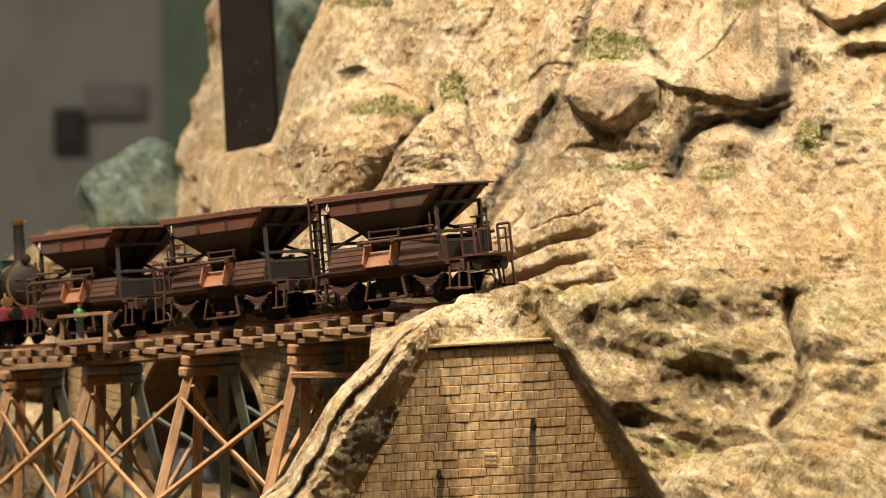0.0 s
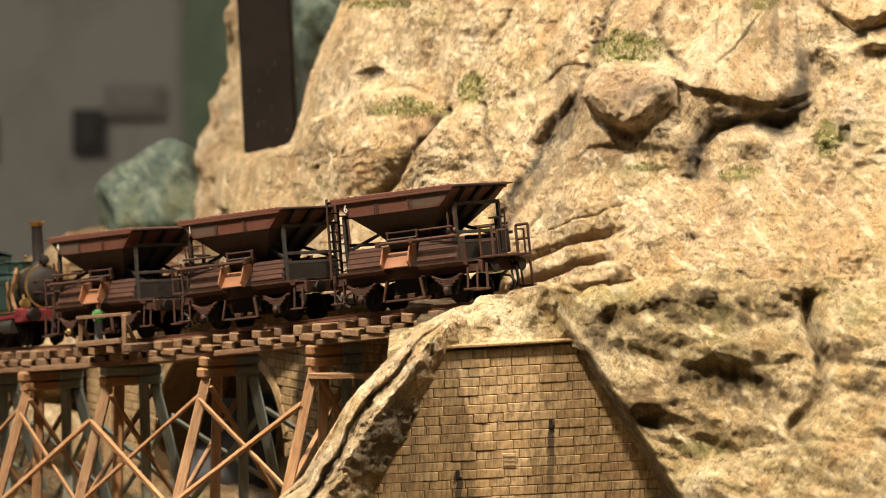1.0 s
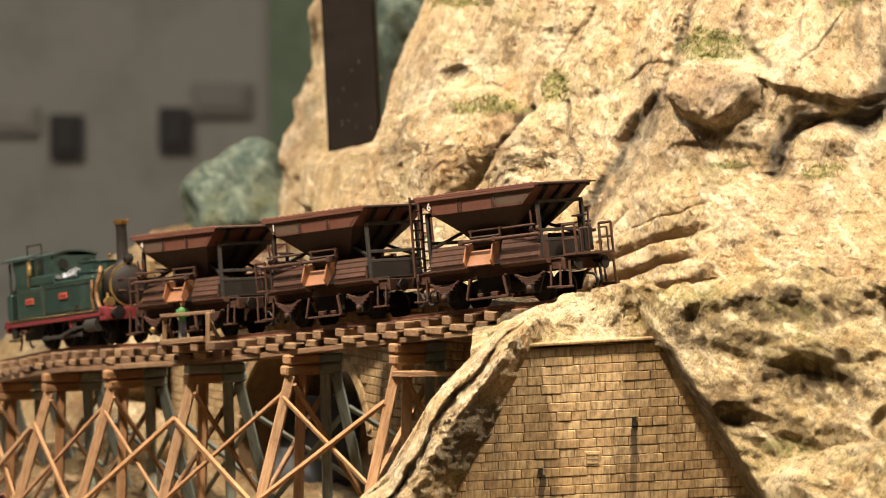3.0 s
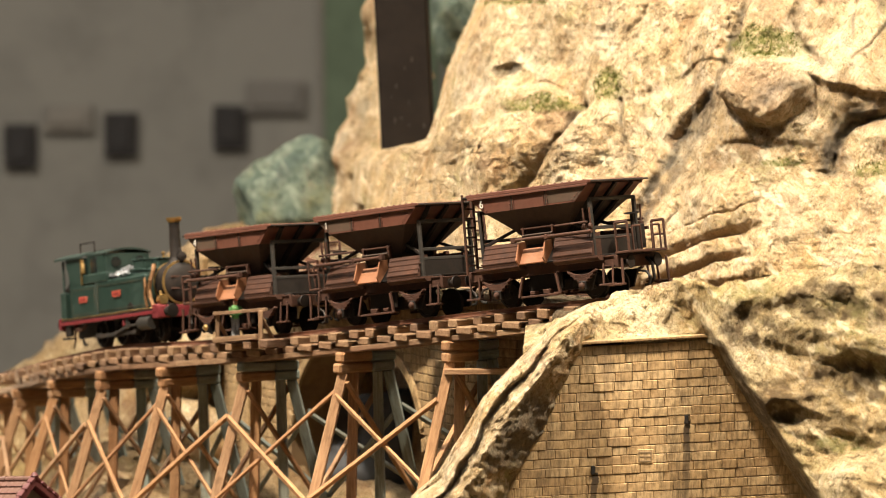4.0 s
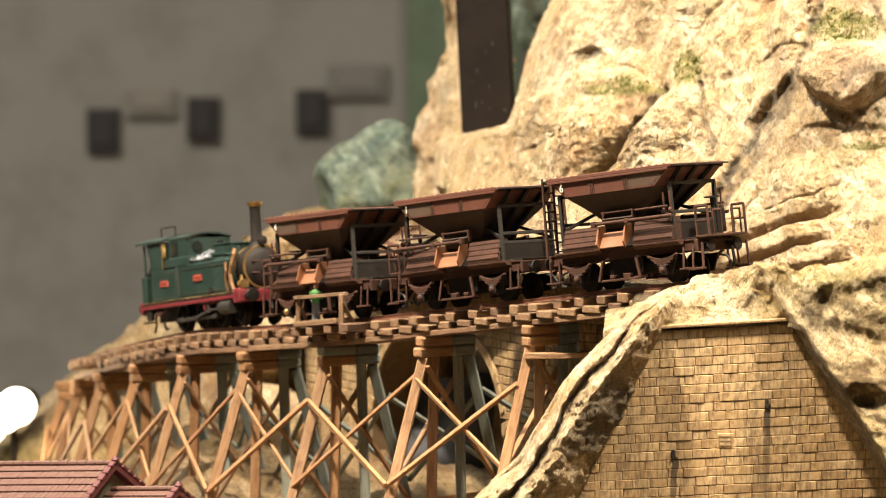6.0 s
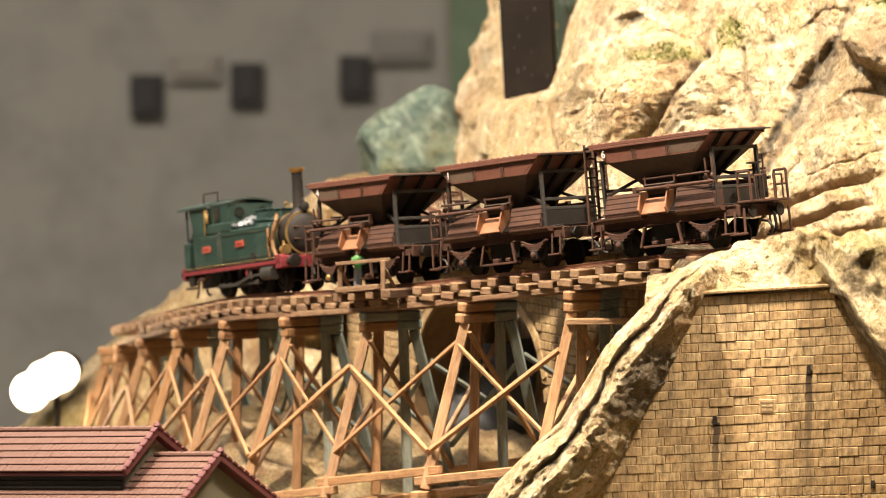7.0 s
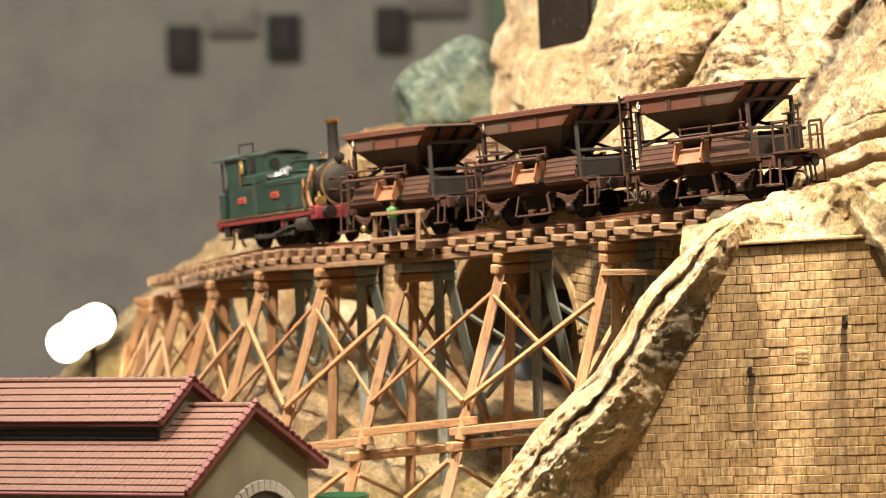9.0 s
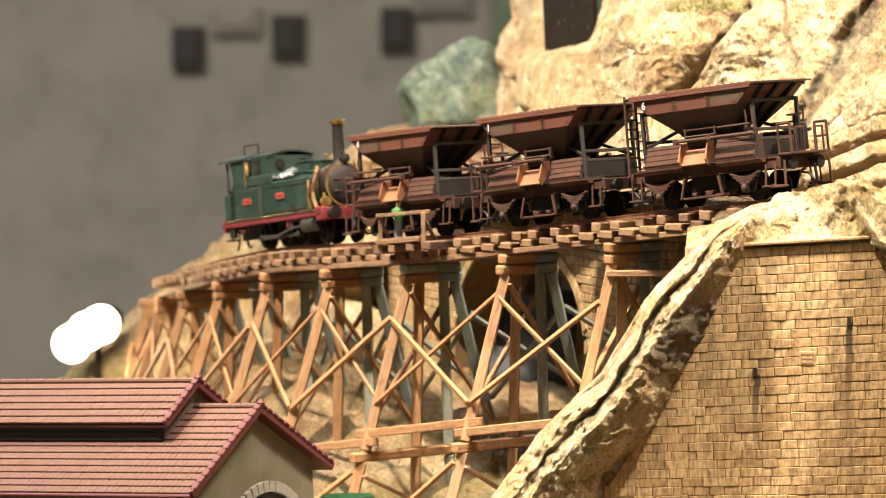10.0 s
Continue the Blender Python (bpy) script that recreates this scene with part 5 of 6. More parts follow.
            part("buffer", Shape().turned((x, y, 13.6), (sx, 0, 0), [(0, 1.9), (1.2, 1.8), (1.3, 1.2), (4.2, 1.0), (4.3, 2.9), (4.9, 2.7), (5.1, .5)], 14), BLACKS, w, smooth=True)
    part("deck", Shape().box(0, 0, 17.2, 80, 26, 1.0, .2), BLACKS, w)
    # coupling hooks
    for x in (-1, 1):
        pts = [(x * 42, 0, 9.8), (x * 46, 0, 9.0), (x * 48.2, 0, 6.4), (x * 47.2, 0, 3.8), (x * 44.8, 0, 3.4)]
        part("coupling", Shape().wire(pts, .55), HOP_GREY, w, "worn steel wire coupling hook")
    for side in (-1, 1):
        for x in (-1, 1):
            lo, hi = sorted((x * 9.6, x * 31.5))
            b = Shape()
            extrude_x(b, [(side * 11, 17.6), (side * 18.0, 17.6), (side * 18.2, 18.8), (side * 15.2, 26.6), (side * 11, 27.0)][::side], lo, hi - (1.5 if x > 0 else 0))
            part("locker", b, FRAME, w, "ribbed brown side locker")
            for z in (19.0, 21.0, 23.2, 25.4):
                part("locker_rib", Shape().box((lo + hi) / 2, side * (18.15 - (z - 18.8) * .385), z, abs(hi - lo) - 1.2, .6, .6, .1), FRAME, w)
            k = Shape()
            extrude_x(k, [(side * 12, 15.2), (side * 16.6, 15.2), (side * 18.2, 16.6), (side * 18.2, 17.4), (side * 12, 17.4)][::side], lo - (3 if x < 0 else 0), hi + (3 if x > 0 else 0))
            part("skirt", k, FRAME, w)
            rv = Shape()
            for n in range(9):
                rv.box(lo + 1.2 + n * 2.4, side * 18.3, 17.0, .5, .4, .5, .1)
            tagged(part("skirt_rivets", rv, FRAME, w), kind="stuff")
            # axle guard, spring and box
            ax = x * 24.0
            g = Shape().prism([(ax - 6.5, 11), (ax - 3.2, 3.6), (ax + 3.2, 3.6), (ax + 6.5, 11)], *sorted((side * 14.2, side * 15.2)))
            part("axle_guard", g, BLACKS, w)
            sp = Shape()
            for n in range(4):
                hw = 8.0 - 1.7 * n
                for q in range(8):
                    xa, xb = -hw + hw * q / 4, -hw + hw * (q + 1) / 4
                    f = lambda t: 9.8 - .8 * n + 2.0 * (t / 8.0) ** 2
                    sp.beam((ax + xa, side * 16.4, f(xa)), (ax + xb, side * 16.4, f(xb)), 1.8, .75, .08)
            part("leaf_spring", sp, FRAME, w)
            bx = part("axle_box", Shape().box(ax, side * 16.0, 5.6, 4.0, 3.4, 4.2, .5), BLACKS, w)
            part("hub_cap", Shape().turned((ax, side * 17.6, 5.6), (0, side, 0), [(0, 1.5), (.8, 1.4), (1.3, .9), (1.4, .2)], 12), BRASS if mark == "4" else FRAME, bx, smooth=True)
        # discharge chute
        c = Shape().beam((0, side * 16.2, 23.6), (0, side * 20.6, 17.2), 14.4, .8, .15, up=(0, 0, 1))
        part("chute", c, CHUTE, w, "orange-tan discharge chute")
        for x in (-7.5, 7.5):
            ck = Shape()
            extrude_x(ck, [(side * 15.0, 22.6), (side * 20.8, 16.6), (side * 22.4, 19.2), (side * 19.6, 26.2), (side * 15.0, 26.6)][::side], x - .4, x + .4)
            part("chute_cheek", ck, CHUTE, w)
        # black plate added where there is only the dark void below the chute
        part("chute_void", Shape().box(0, side * 11.6, 16.0, 18, .8, 20), BLACKS, w)
        part("gate", Shape().beam((0, side * 12, 25.5), (0, side * 15.4, 29.5), 17, .8, .1, up=(0, 0, 1)), HOP_DARK, w)
        part("gate_bracket", Shape().box(-8.2, side * 13.8, 30.2, 1.2, 2.2, 5, .2).box(8.2, side * 13.8, 30.2, 1.2, 2.2, 5, .2).rod((-9.5, side * 14.2, 32), (9.5, side * 14.2, 32), .5), FRAME, w)
        part("operating_rod", Shape().rod((-34, side * 20.0, 27.6), (10.5, side * 20.0, 27.6), .75).box(-9, side * 20, 27.6, 1.8, 2, 2, .2).box(9.6, side * 20, 27.6, 2.2, 2.2, 2.4, .2).rod((-32, side * 20, 31.6), (-12, side * 17, 31.6), .5), FRAME, w, "rusty operating rod")
        for x in (-32, -28.5):
            part("lever", Shape().rod((x, side * 17.5, 27.5), (x - .4, side * 18.2, 37.5), .45).turned((x, side * 18, 29.8), (1, 0, 0), [(-.9, .9), (0, 1.4), (.9, .9)], 10), FRAME, w)
        # foot tray and hangers between the axles
        part("foot_tray", Shape().box(0, side * 15.5, 3.6, 21, 4.5, .9, .15).box(-3, side * 15, 5, 4, 3, 2, .3).box(5, side * 15, 5, 3, 3, 1.6, .3), FRAME, w)
        for x in (-11, 11):
            part("hanger", Shape().beam((x * 1.05, side * 17.4, 3.4), (x * .85, side * 16.6, 12), 1.2, 1.2, .15, up=(1, 0, 0)), FRAME, w)
        # foot steps
        for x in (-37.5, 37.5):
            st = Shape().rod((x - 2.6, side * 15.4, 14), (x - 2.6, side * 16.4, 5.2), .5).rod((x + 2.6, side * 15.4, 14), (x + 2.6, side * 16.4, 5.2), .5).box(x, side * 16.6, 5.0, 7.5, 3.2, .8, .15)
            part("foot_step", st, FRAME, w)
        if mark:
            d = part("lettering", text_mesh(mark, 4.6, WHITE), WHITE, w, "white painted digit")
            d.matrix_local = Matrix.LocRotScale(Vector((side * 26.4, side * 19.35, 44.2)) * K, Euler((radians(90), 0, 0 if side < 0 else radians(180))), None)
    # ladder at one end
    for y in (17.4, 10.2):
        part("ladder_rail", Shape().rod((39.6, y, 15.5), (38.4, y, 49.5), .62), FRAME, w)
    for k in range(8):
        z = 19.5 + 4.0 * k
        part("rung", Shape().rod((39.6 - .035 * (z - 15.5), 17.4, z), (39.6 - .035 * (z - 15.5), 10.2, z), .42), FRAME, w)
    # brake platform at the other end
    part("platform", Shape().box(-44.5, 0, 17.6, 8, 27, 1.0, .2), FRAME, w)
    for y in (-13, 13):
        pts = [(-48, y, 17.5), (-48, y, 30), (-41.5, y, 30), (-41.5, y, 17.5)]
        part("platform_rail", Shape().wire(pts, .6).rod((-48, y, 24), (-41.5, y, 24), .45), FRAME, w)
        part("grab_rail", Shape().wire([(-48, y * .75, 17), (-48, y * .75, 28), (-48, y * .3, 28), (-48, y * .3, 17)], .45), FRAME, w)
        part("side_frame", Shape().wire([(-45.5, y * 1.2, 15), (-45.5, y * 1.25, 4.5), (-39, y * 1.25, 4.5)], .6).box(-42.3, y * 1.28, 4.5, 8, 3, .8, .1), FRAME, w)
    part("brake_column", Shape().rod((-43.5, 3, 17), (-43.5, 3, 33), .9).turned((-43.5, 3, 33), (0, 0, 1), [(0, .8), (.3, 3.4), (.9, 3.4), (1.0, .6)], 16).box(-41.5, -4, 24, 1.6, 6, 10, .3), BLACKS, w)
    part("brake_pipe", Shape().wire([(-42, -6, 15), (-45, -6, 12), (-45.5, -6, 6), (-43, -6, 4)], .7), BLACKS, w)
    for x in (-24.0, 24.0):
        wheelset(x, 5.6, w)
    part("spill_pan", Shape().box(0, 0, 7.5, 26, 18, 5, .6), BLACKS, w)
    return w


SLIM = Matrix.Diagonal((0.95, 0.97, 1.0, 1))
hopper_wagon(ramp_pose(-136), "6", "rust-brown hopper wagon marked with a white 6", True, SLIM)
hopper_wagon(ramp_pose(-43), "1", "rust-brown hopper wagon marked with a white 1", False, SLIM)
hopper_wagon(ramp_pose(53), "4", "rust-brown hopper wagon marked with a white 4", False, SLIM)

# ---------------------------------------------------------------- tank locomotive
GREEN_P = paint("dark_green_loco_paint", (0.012, 0.031, 0.024), 0.5, wear=(0.03, 0.06, 0.048), worn=0.35, scale=60)
GREEN_ROOF = paint("green_black_roof", (0.016, 0.032, 0.026), 0.6, wear=(0.035, 0.042, 0.036), worn=0.4)
RED_P = paint("signal_red_paint", (0.15, 0.011, 0.016), 0.6, worn=0.3, wear=(0.10, 0.02, 0.02))
PLATE = paint("brick_red_plate", (0.30, 0.05, 0.03), 0.5, worn=0.2)
COAL = paint("glossy_coal", (0.16, 0.17, 0.18), 0.3, 0.2, wear=(0.3, 0.32, 0.34), worn=0.7, scale=300)
COPPER = paint("dull_brown_copper", (0.20, 0.105, 0.045), 0.5, 0.5, wear=(0.10, 0.055, 0.03), worn=0.5)
LINE = paint("dark_lining", (0.035, 0.045, 0.03), 0.5)
GLASS_D = paint("dark_window", (0.01, 0.014, 0.014), 0.1, worn=0.05)


def locomotive(m):
    w = thing("tank_locomotive", "dark green model steam tank locomotive with red frames", "model locomotive", metric(m))
    part("footplate", Shape().box(0, 0, 13.4, 98, 27, 1.6, .3), BLACKS, w)
    for y in (-1, 1):
        part("valance", Shape().box(0, y * 13.6, 12.4, 98, .8, 1.6, .15), RED_P, w, "red footplate edge")
        b = Shape()
        for k in range(46):
            b.box(-47 + 2.1 * k, y * 13.7, 14.4, .7, .6, .7, .12)
        tagged(part("edge_rivets", b, BRASS, w), kind="stuff")
    for x in (-1, 1):
        part("buffer_beam", Shape().box(x * 49.4, 0, 12.4, 1.8, 28.5, 5.4, .3), RED_P, w, "red buffer beam")
        for y in (-9.5, 9.5):
            part("buffer", Shape().turned((x * 50, y, 12.4), (x, 0, 0), [(0, 2.2), (1.6, 2.0), (1.7, 1.3), (4.4, 1.1), (4.5, 3.1), (5.2, 2.9), (5.4, .5)], 14), BLACKS, w, smooth=True)
        part("coupling", Shape().wire([(x * 50, 0, 9.8), (x * 53, 0, 9), (x * 54.5, 0, 6), (x * 53.5, 0, 3.2), (x * 51, 0, 2.6)], .6), BLACKS, w)
    for y in (-1, 1):
        # side tanks in two lengths
        t1 = part("side_tank", Shape().box(-24.5, y * 10.4, 21.4, 26, 6.6, 14.6, .5), GREEN_P, w)
        t2 = part("side_tank", Shape().box(13.4, y * 10.2, 21.9, 49.5, 6.6, 15.6, .5), GREEN_P, w)
        for t, x, l, z in ((t1, -24.5, 26, 21.4), (t2, 13.4, 49.5, 21.9)):
            ln = Shape()
            for dz in (-5.6, 5.6):
                ln.box(x, y * 13.75, z + dz, l - 3, .12, .3)
            for dx in (-1, 1):
                ln.box(x + dx * (l / 2 - 1.5), y * 13.75, z, .3, .12, 11.2)
            part("lining", ln, LINE, t)
            p = part("number_plate", Shape().box(x - (0 if l < 30 else 4), y * 13.8, z + 1.0, 8.2, .6, 2.8, .2), PLATE, t, "small red plate")
            part("plate_bar", Shape().box(x - (0 if l < 30 else 4), y * 14.12, z + 1.0, 5.4, .1, .7), RED_P, t)
        rv = Shape()
        for k in range(24):
            rv.box(-10.6 + 2.05 * k, y * 13.5, 29.0, .45, .5, .45, .1)
        tagged(part("tank_rivets", rv, GREEN_P, w), kind="stuff")
        part("tank_strap", Shape().box(-11.4, y * 13.0, 22, 1.4, 1.6, 15, .2), GREEN_ROOF, w)
        part("steam_pipe", Shape().wire([(36, y * 8, 33.6), (39.5, y * 9.6, 33.2), (41.6, y * 11.4, 30.5), (41.4, y * 12.8, 26.5), (40.4, y * 13.2, 22.5), (41.4, y * 13.2, 18.5), (43, y * 12.8, 15)], 1.0, 9), COPPER, w, "dull copper steam pipe")
        part("injector_pipe", Shape().wire([(37.5, y * 13.6, 28), (38.4, y * 13.9, 24), (37.6, y * 13.9, 20), (38.6, y * 13.6, 15)], .7, 8), COPPER, w, "dull copper pipe")
        part("splasher_hole", Shape().turned((22, y * 13.2, 15.4), (0, y, 0), [(0, 2.8), (.45, 2.8), (.45, .1)], 18), BLACKS, w)
        # open rear of the cab
        part("rear_panel", Shape().box(-46.5, y * 11.6, 20.4, 5, 3.6, 12.8, .4), GREEN_P, w)
        part("cab_post", Shape().rod((-46.5, y * 12.2, 26), (-46.5, y * 12.2, 41.5), .6), GREEN_ROOF, w)
        # cab side with its cut-out
        part("cab_side", Shape().prism([(-38, 14.2), (-24.5, 14.2), (-24.5, 41.6), (-41.5, 41.6), (-40.6, 38.5), (-38.8, 35.0), (-38, 30)], *sorted((y * 12.6, y * 13.5))), GREEN_P, w)
        part("grab_rail", Shape().wire([(-24, y * 14.2, 29), (-24, y * 14.2, 40.5)], .45), BRASS, w, "brass grab rail")
        part("safety_bell", Shape().turned((-23.4, y * 13.6, 34), (0, 0, 1), [(0, .5), (.4, 1.1), (4.4, 1.1), (5.2, .7), (6.2, .9), (6.6, .3)], 12), BRASS, w, "brass whistle", smooth=True)
        part("front_cab_side", Shape().box(-14, y * 10.9, 36.4, 17.5, 1.0, 11.0, .2), GREEN_P, w)
        part("side_window", Shape().box(-16.6, y * 11.3, 37.6, 6.4, .6, 7.0, .2), GLASS_D, w, "dark window opening")
        part("bunker_rail", Shape().box(-12, y * 11.8, 31.4, 25, 3.8, 4.2, .4), GREEN_P, w)
        part("lamp", Shape().turned((46.6, y * 10.4, 17.8), (1, 0, 0), [(-2.2, 1.6), (1.4, 1.9), (1.6, 2.3), (2.2, 2.2), (2.3, .2)], 14).box(46.4, y * 10.4, 15.4, 2.4, 2.4, 2.4, .3).rod((46, y * 10.4, 19.5), (46, y * 10.4, 21.8), .9, .6), BRASS, w, "brass buffer lamp", smooth=True)
        part("front_step", Shape().box(46, y * 12, 12.6, 5, 4, 6.2, .3), RED_P, w)
    part("rear_wall", Shape().box(-48, 0, 20.4, 1.2, 26, 12.8, .3), GREEN_P, w)
    part("bunker_back", Shape().box(-47, 0, 30, 3, 10, 2.2, .4), BLACKS, w)
    part("rear_lamp", Shape().turned((-49.2, -8, 27.6), (-1, 0, 0), [(-2, 1.7), (1, 1.9), (1.2, 2.2), (1.9, 2.0), (2, .2)], 12).box(-48.4, -8, 25, 2, 2, 3, .3).rod((-48.4, -8, 29), (-48.4, -8, 31.6), 1.2, .7), BLACKS, w, "black tail lamp", smooth=True)
    part("cab_front", Shape().box(-24.6, 0, 33, 1.0, 26.4, 17, .2), GREEN_P, w)
    part("cab_inside", Shape().box(-33, 0, 24, 12, 23, 12, .3), BLACKS, w)
    # roof, gently arched, over the cab and lower box
    roof = Shape()
    n = 12
    arc = [(-14.4 + 28.8 * k / n, 41.5 + 2.6 * (1 - (2 * k / n - 1) ** 2)) for k in range(n + 1)]
    extrude_x(roof, arc + [(y, z + 1.0) for y, z in reversed(arc)], -51.5, -23.4)
    part("cab_roof", roof, GREEN_ROOF, w, "dull green-black arched roof")
    box = Shape()
    arc = [(-11.6 + 23.2 * k / n, 41.9 + 2.0 * (1 - (2 * k / n - 1) ** 2)) for k in range(n + 1)]
    extrude_x(box, arc + [(y, z + .8) for y, z in reversed(arc)], -23.8, -4.2)
    part("front_cab_roof", box, GREEN_ROOF, w)
    part("front_cab_wall", Shape().box(-5.2, 0, 36.4, 1.0, 22, 11.2, .2), GREEN_P, w)
    for y in (-6, 6):
        part("front_window", Shape().turned((-4.6, y, 38.2), (1, 0, 0), [(0, 2.4), (.5, 2.4), (.5, .1)], 14), GLASS_D, w, "dark round window")
    part("roof_rail", Shape().wire([(-34, -9, 43), (-34, -9, 48.4), (-19.5, -9, 48.4), (-19.5, -9, 43)], .35), BLACKS, w)
    # boiler, deck and fittings
    part("boiler", Shape().turned((-24, 0, 25), (1, 0, 0), [(0, 9.2), (63, 9.2)], 28), GREEN_P, w, smooth=True)
    part("boiler_deck", Shape().box(19, 0, 31.2, 37, 15, 2.6, .6).box(30, 0, 30.0, 18, 22, 1.6, .4), GREEN_P, w)
    heap = Shape()
    cr = random.Random(17)
    for k in range(190):
        x, y = cr.uniform(-9, 11.5), cr.uniform(-11.5, 10)
        z = 31.6 + 3.6 * max(0, 1 - ((x - 3) / 7) ** 2) * max(0, 1 - (y / 10) ** 2)
        e = cr.uniform(1.0, 2.3)
        heap.block(pose(x, y, z, cr.uniform(0, 360), cr.uniform(0, 360), cr.uniform(0, 360)), (e, e * .8, e * .7), .25)
    tagged(part("coal", heap, COAL, w, "glossy grey coal"), kind="stuff")
    part("sand_box", Shape().box(17.5, 0, 34.6, 11, 12, 5.6, .5).box(17.5, 0, 37.5, 11.8, 12.8, .7, .2), GREEN_P, w)
    part("steam_dome", Shape().box(30.5, 0, 34.2, 6.8, 9, 4.8, .5).box(30.5, 0, 36.8, 7.4, 9.6, .6, .2), GREEN_P, w)
    part("safety_valve", Shape().rod((30.5, 0, 37), (30.5, 0, 38.6), .5).turned((30.5, 0, 38.6), (0, 0, 1), [(0, .3), (.5, .9), (1.1, .9), (1.5, .3)], 10), BRASS, w, "brass safety valve", smooth=True)
    part("boiler_pipe", Shape().wire([(12, -7.5, 32.9), (24, -7.8, 32.9), (36, -8, 31.5), (39, -9.2, 27)], .45).wire([(36, 8, 32), (39, 9, 27)], .45), GREEN_P, w)
    part("smokebox", Shape().turned((38.6, 0, 25), (1, 0, 0), [(0, 9.6), (8.6, 9.6)], 28).box(42.5, 0, 17.5, 8, 15, 7, .4), BLACKS, w, smooth=True)
    for x in (38.4, 46.8):
        part("smokebox_ring", Shape().turned((x, 0, 25), (1, 0, 0), [(0, 9.9), (.8, 9.9), (.8, 9.0), (0, 9.0)], 28), BRASS, w, "brass band", smooth=True)
    part("smokebox_door", Shape().turned((47.4, 0, 25), (1, 0, 0), [(0, 9.2), (.7, 8.4), (1.6, 6.2), (2.2, 3.0), (2.3, .2)], 26), BLACKS, w, smooth=True)
    part("door_hinge", Shape().box(49.2, 0, 27.6, .6, 13, .8, .1).box(49.2, 0, 22.4, .6, 13, .8, .1).rod((49.4, 0, 25), (51, 0, 25), .6).rod((50.6, -2, 24), (50.6, 2, 26), .3), FRAME, w)
    part("top_lamp", Shape().turned((47.5, 0, 36.6), (1, 0, 0), [(-1.8, 1.5), (.9, 1.8), (1.4, 2.1), (1.9, .2)], 12).box(47, 0, 34.6, 2, 2, 2, .2).rod((47, 0, 38), (47, 0, 40.4), .9, .5), BLACKS, w, smooth=True)
    part("chimney", Shape().turned((42.6, 0, 33.5), (0, 0, 1), [(0, 4.6), (.8, 4.0), (1.8, 3.1), (3.2, 2.7), (17.5, 2.35), (18.6, 2.6)], 20), BLACKS, w, "tall black chimney", smooth=True)
    part("chimney_cap", Shape().turned((42.6, 0, 51.8), (0, 0, 1), [(0, 2.4), (.5, 2.9), (1.8, 3.5), (2.3, 3.5), (2.3, 2.3), (.6, 2.0)], 20), BRASS, w, "copper chimney cap", smooth=True)
    # chassis plates, wheels and rods
    for y in (-6, 6):
        part("frame_plate", Shape().box(0, y, 9, 92, 1.2, 7.4, .2), BLACKS, w)
    for x, r in ((-16, 6.6), (4, 6.6), (22, 6.6)):
        wheelset(x, r, w, True)
    wheelset(41, 4.8, w, True)
    for y in (-1, 1):
        part("coupling_rod", Shape().beam((-16, y * 11.6, 5.0), (22, y * 11.6, 5.0), 1.0, 1.7, .2).rod((-16, y * 10, 5), (-16, y * 12.4, 5), 1.2).rod((4, y * 10, 5), (4, y * 12.4, 5), 1.3).rod((22, y * 10, 5), (22, y * 12.4, 5), 1.2), HOP_GREY, w)
        part("cylinder", Shape().rod((30, y * 12.2, 8.2), (41, y * 12.2, 8.2), 3.1, n=18).box(35.5, y * 10.5, 10.5, 11, 5, 4, .4), HOP_GREY, w, smooth=True)
        part("piston_rod", Shape().rod((14, y * 12.4, 7.6), (30, y * 12.4, 8.2), .6).beam((4, y * 12.6, 5.2), (16, y * 12.6, 7.7), .9, 1.4, .2).box(17, y * 12.4, 9.4, 3, 1.6, 5.4, .3), HOP_GREY, w)
        part("valve_link", Shape().box(13.5, y * 12.8, 10.6, 1.8, 1.0, 5.2, .3).beam((13.5, y * 12.8, 11), (29, y * 12.4, 11), .7, 1.0, .1), RED_P, w, "red valve gear link")
        part("rear_step", Shape().box(-43, y * 12.4, 9.5, 5, 2, 6, .3).box(-43, y * 13, 5.6, 5.6, 4, .8, .1), BLACKS, w)
        part("injector", Shape().wire([(-38, y * 12, 10), (-30, y * 12, 9.2), (-26, y * 12, 11)], .8).box(-33, y * 12.2, 9.2, 4, 2, 2.2, .4), FRAME, w)
        part("guard_iron", Shape().wire([(-46, y * 8, 10), (-46.6, y * 8, 4.5), (-48.5, y * 8, 1.2)], .5), FRAME, w)
    part("ash_pan", Shape().box(-6, 0, 8.5, 30, 10, 9, .6), BLACKS, w)
    return w


locomotive(ramp_pose(170) @ Matrix.Diagonal((1.1, 1.04, 1.05, 1)))


# ---------------------------------------------------------------- engine shed
TILE = paint("red_clay_model_tiles", (0.15, 0.075, 0.054), 0.6, wear=(0.12, 0.052, 0.04), worn=0.5, scale=120)
FASCIA = paint("dark_red_bargeboard", (0.12, 0.03, 0.03), 0.55, worn=0.3, wear=(0.14, 0.03, 0.03))
LIMEWASH = paint("ochre_limewash", (0.17, 0.15, 0.10), 0.9, wear=(0.07, 0.062, 0.042), worn=0.8, scale=40)
LOUVRE = paint("black_louvre", (0.012, 0.013, 0.013), 0.5, worn=0.3, wear=(0.05, 0.05, 0.045))
GREY_STONE = paint("grey_arch_stone", (0.30, 0.28, 0.24), 0.85, worn=0.5, wear=(0.2, 0.18, 0.15))
SHED = metric(pose(-200, -190, -69.2, 0, -3.2, -27) @ Matrix.Translation((0, 0, 68)))
shed = thing("engine_shed", "model engine shed with red tiled roofs and ochre walls", "building", SHED)
LONG, HALF, TOP, EAVE, FOOT = 230.0, 50.0, -68.0, -97.0, -178.0
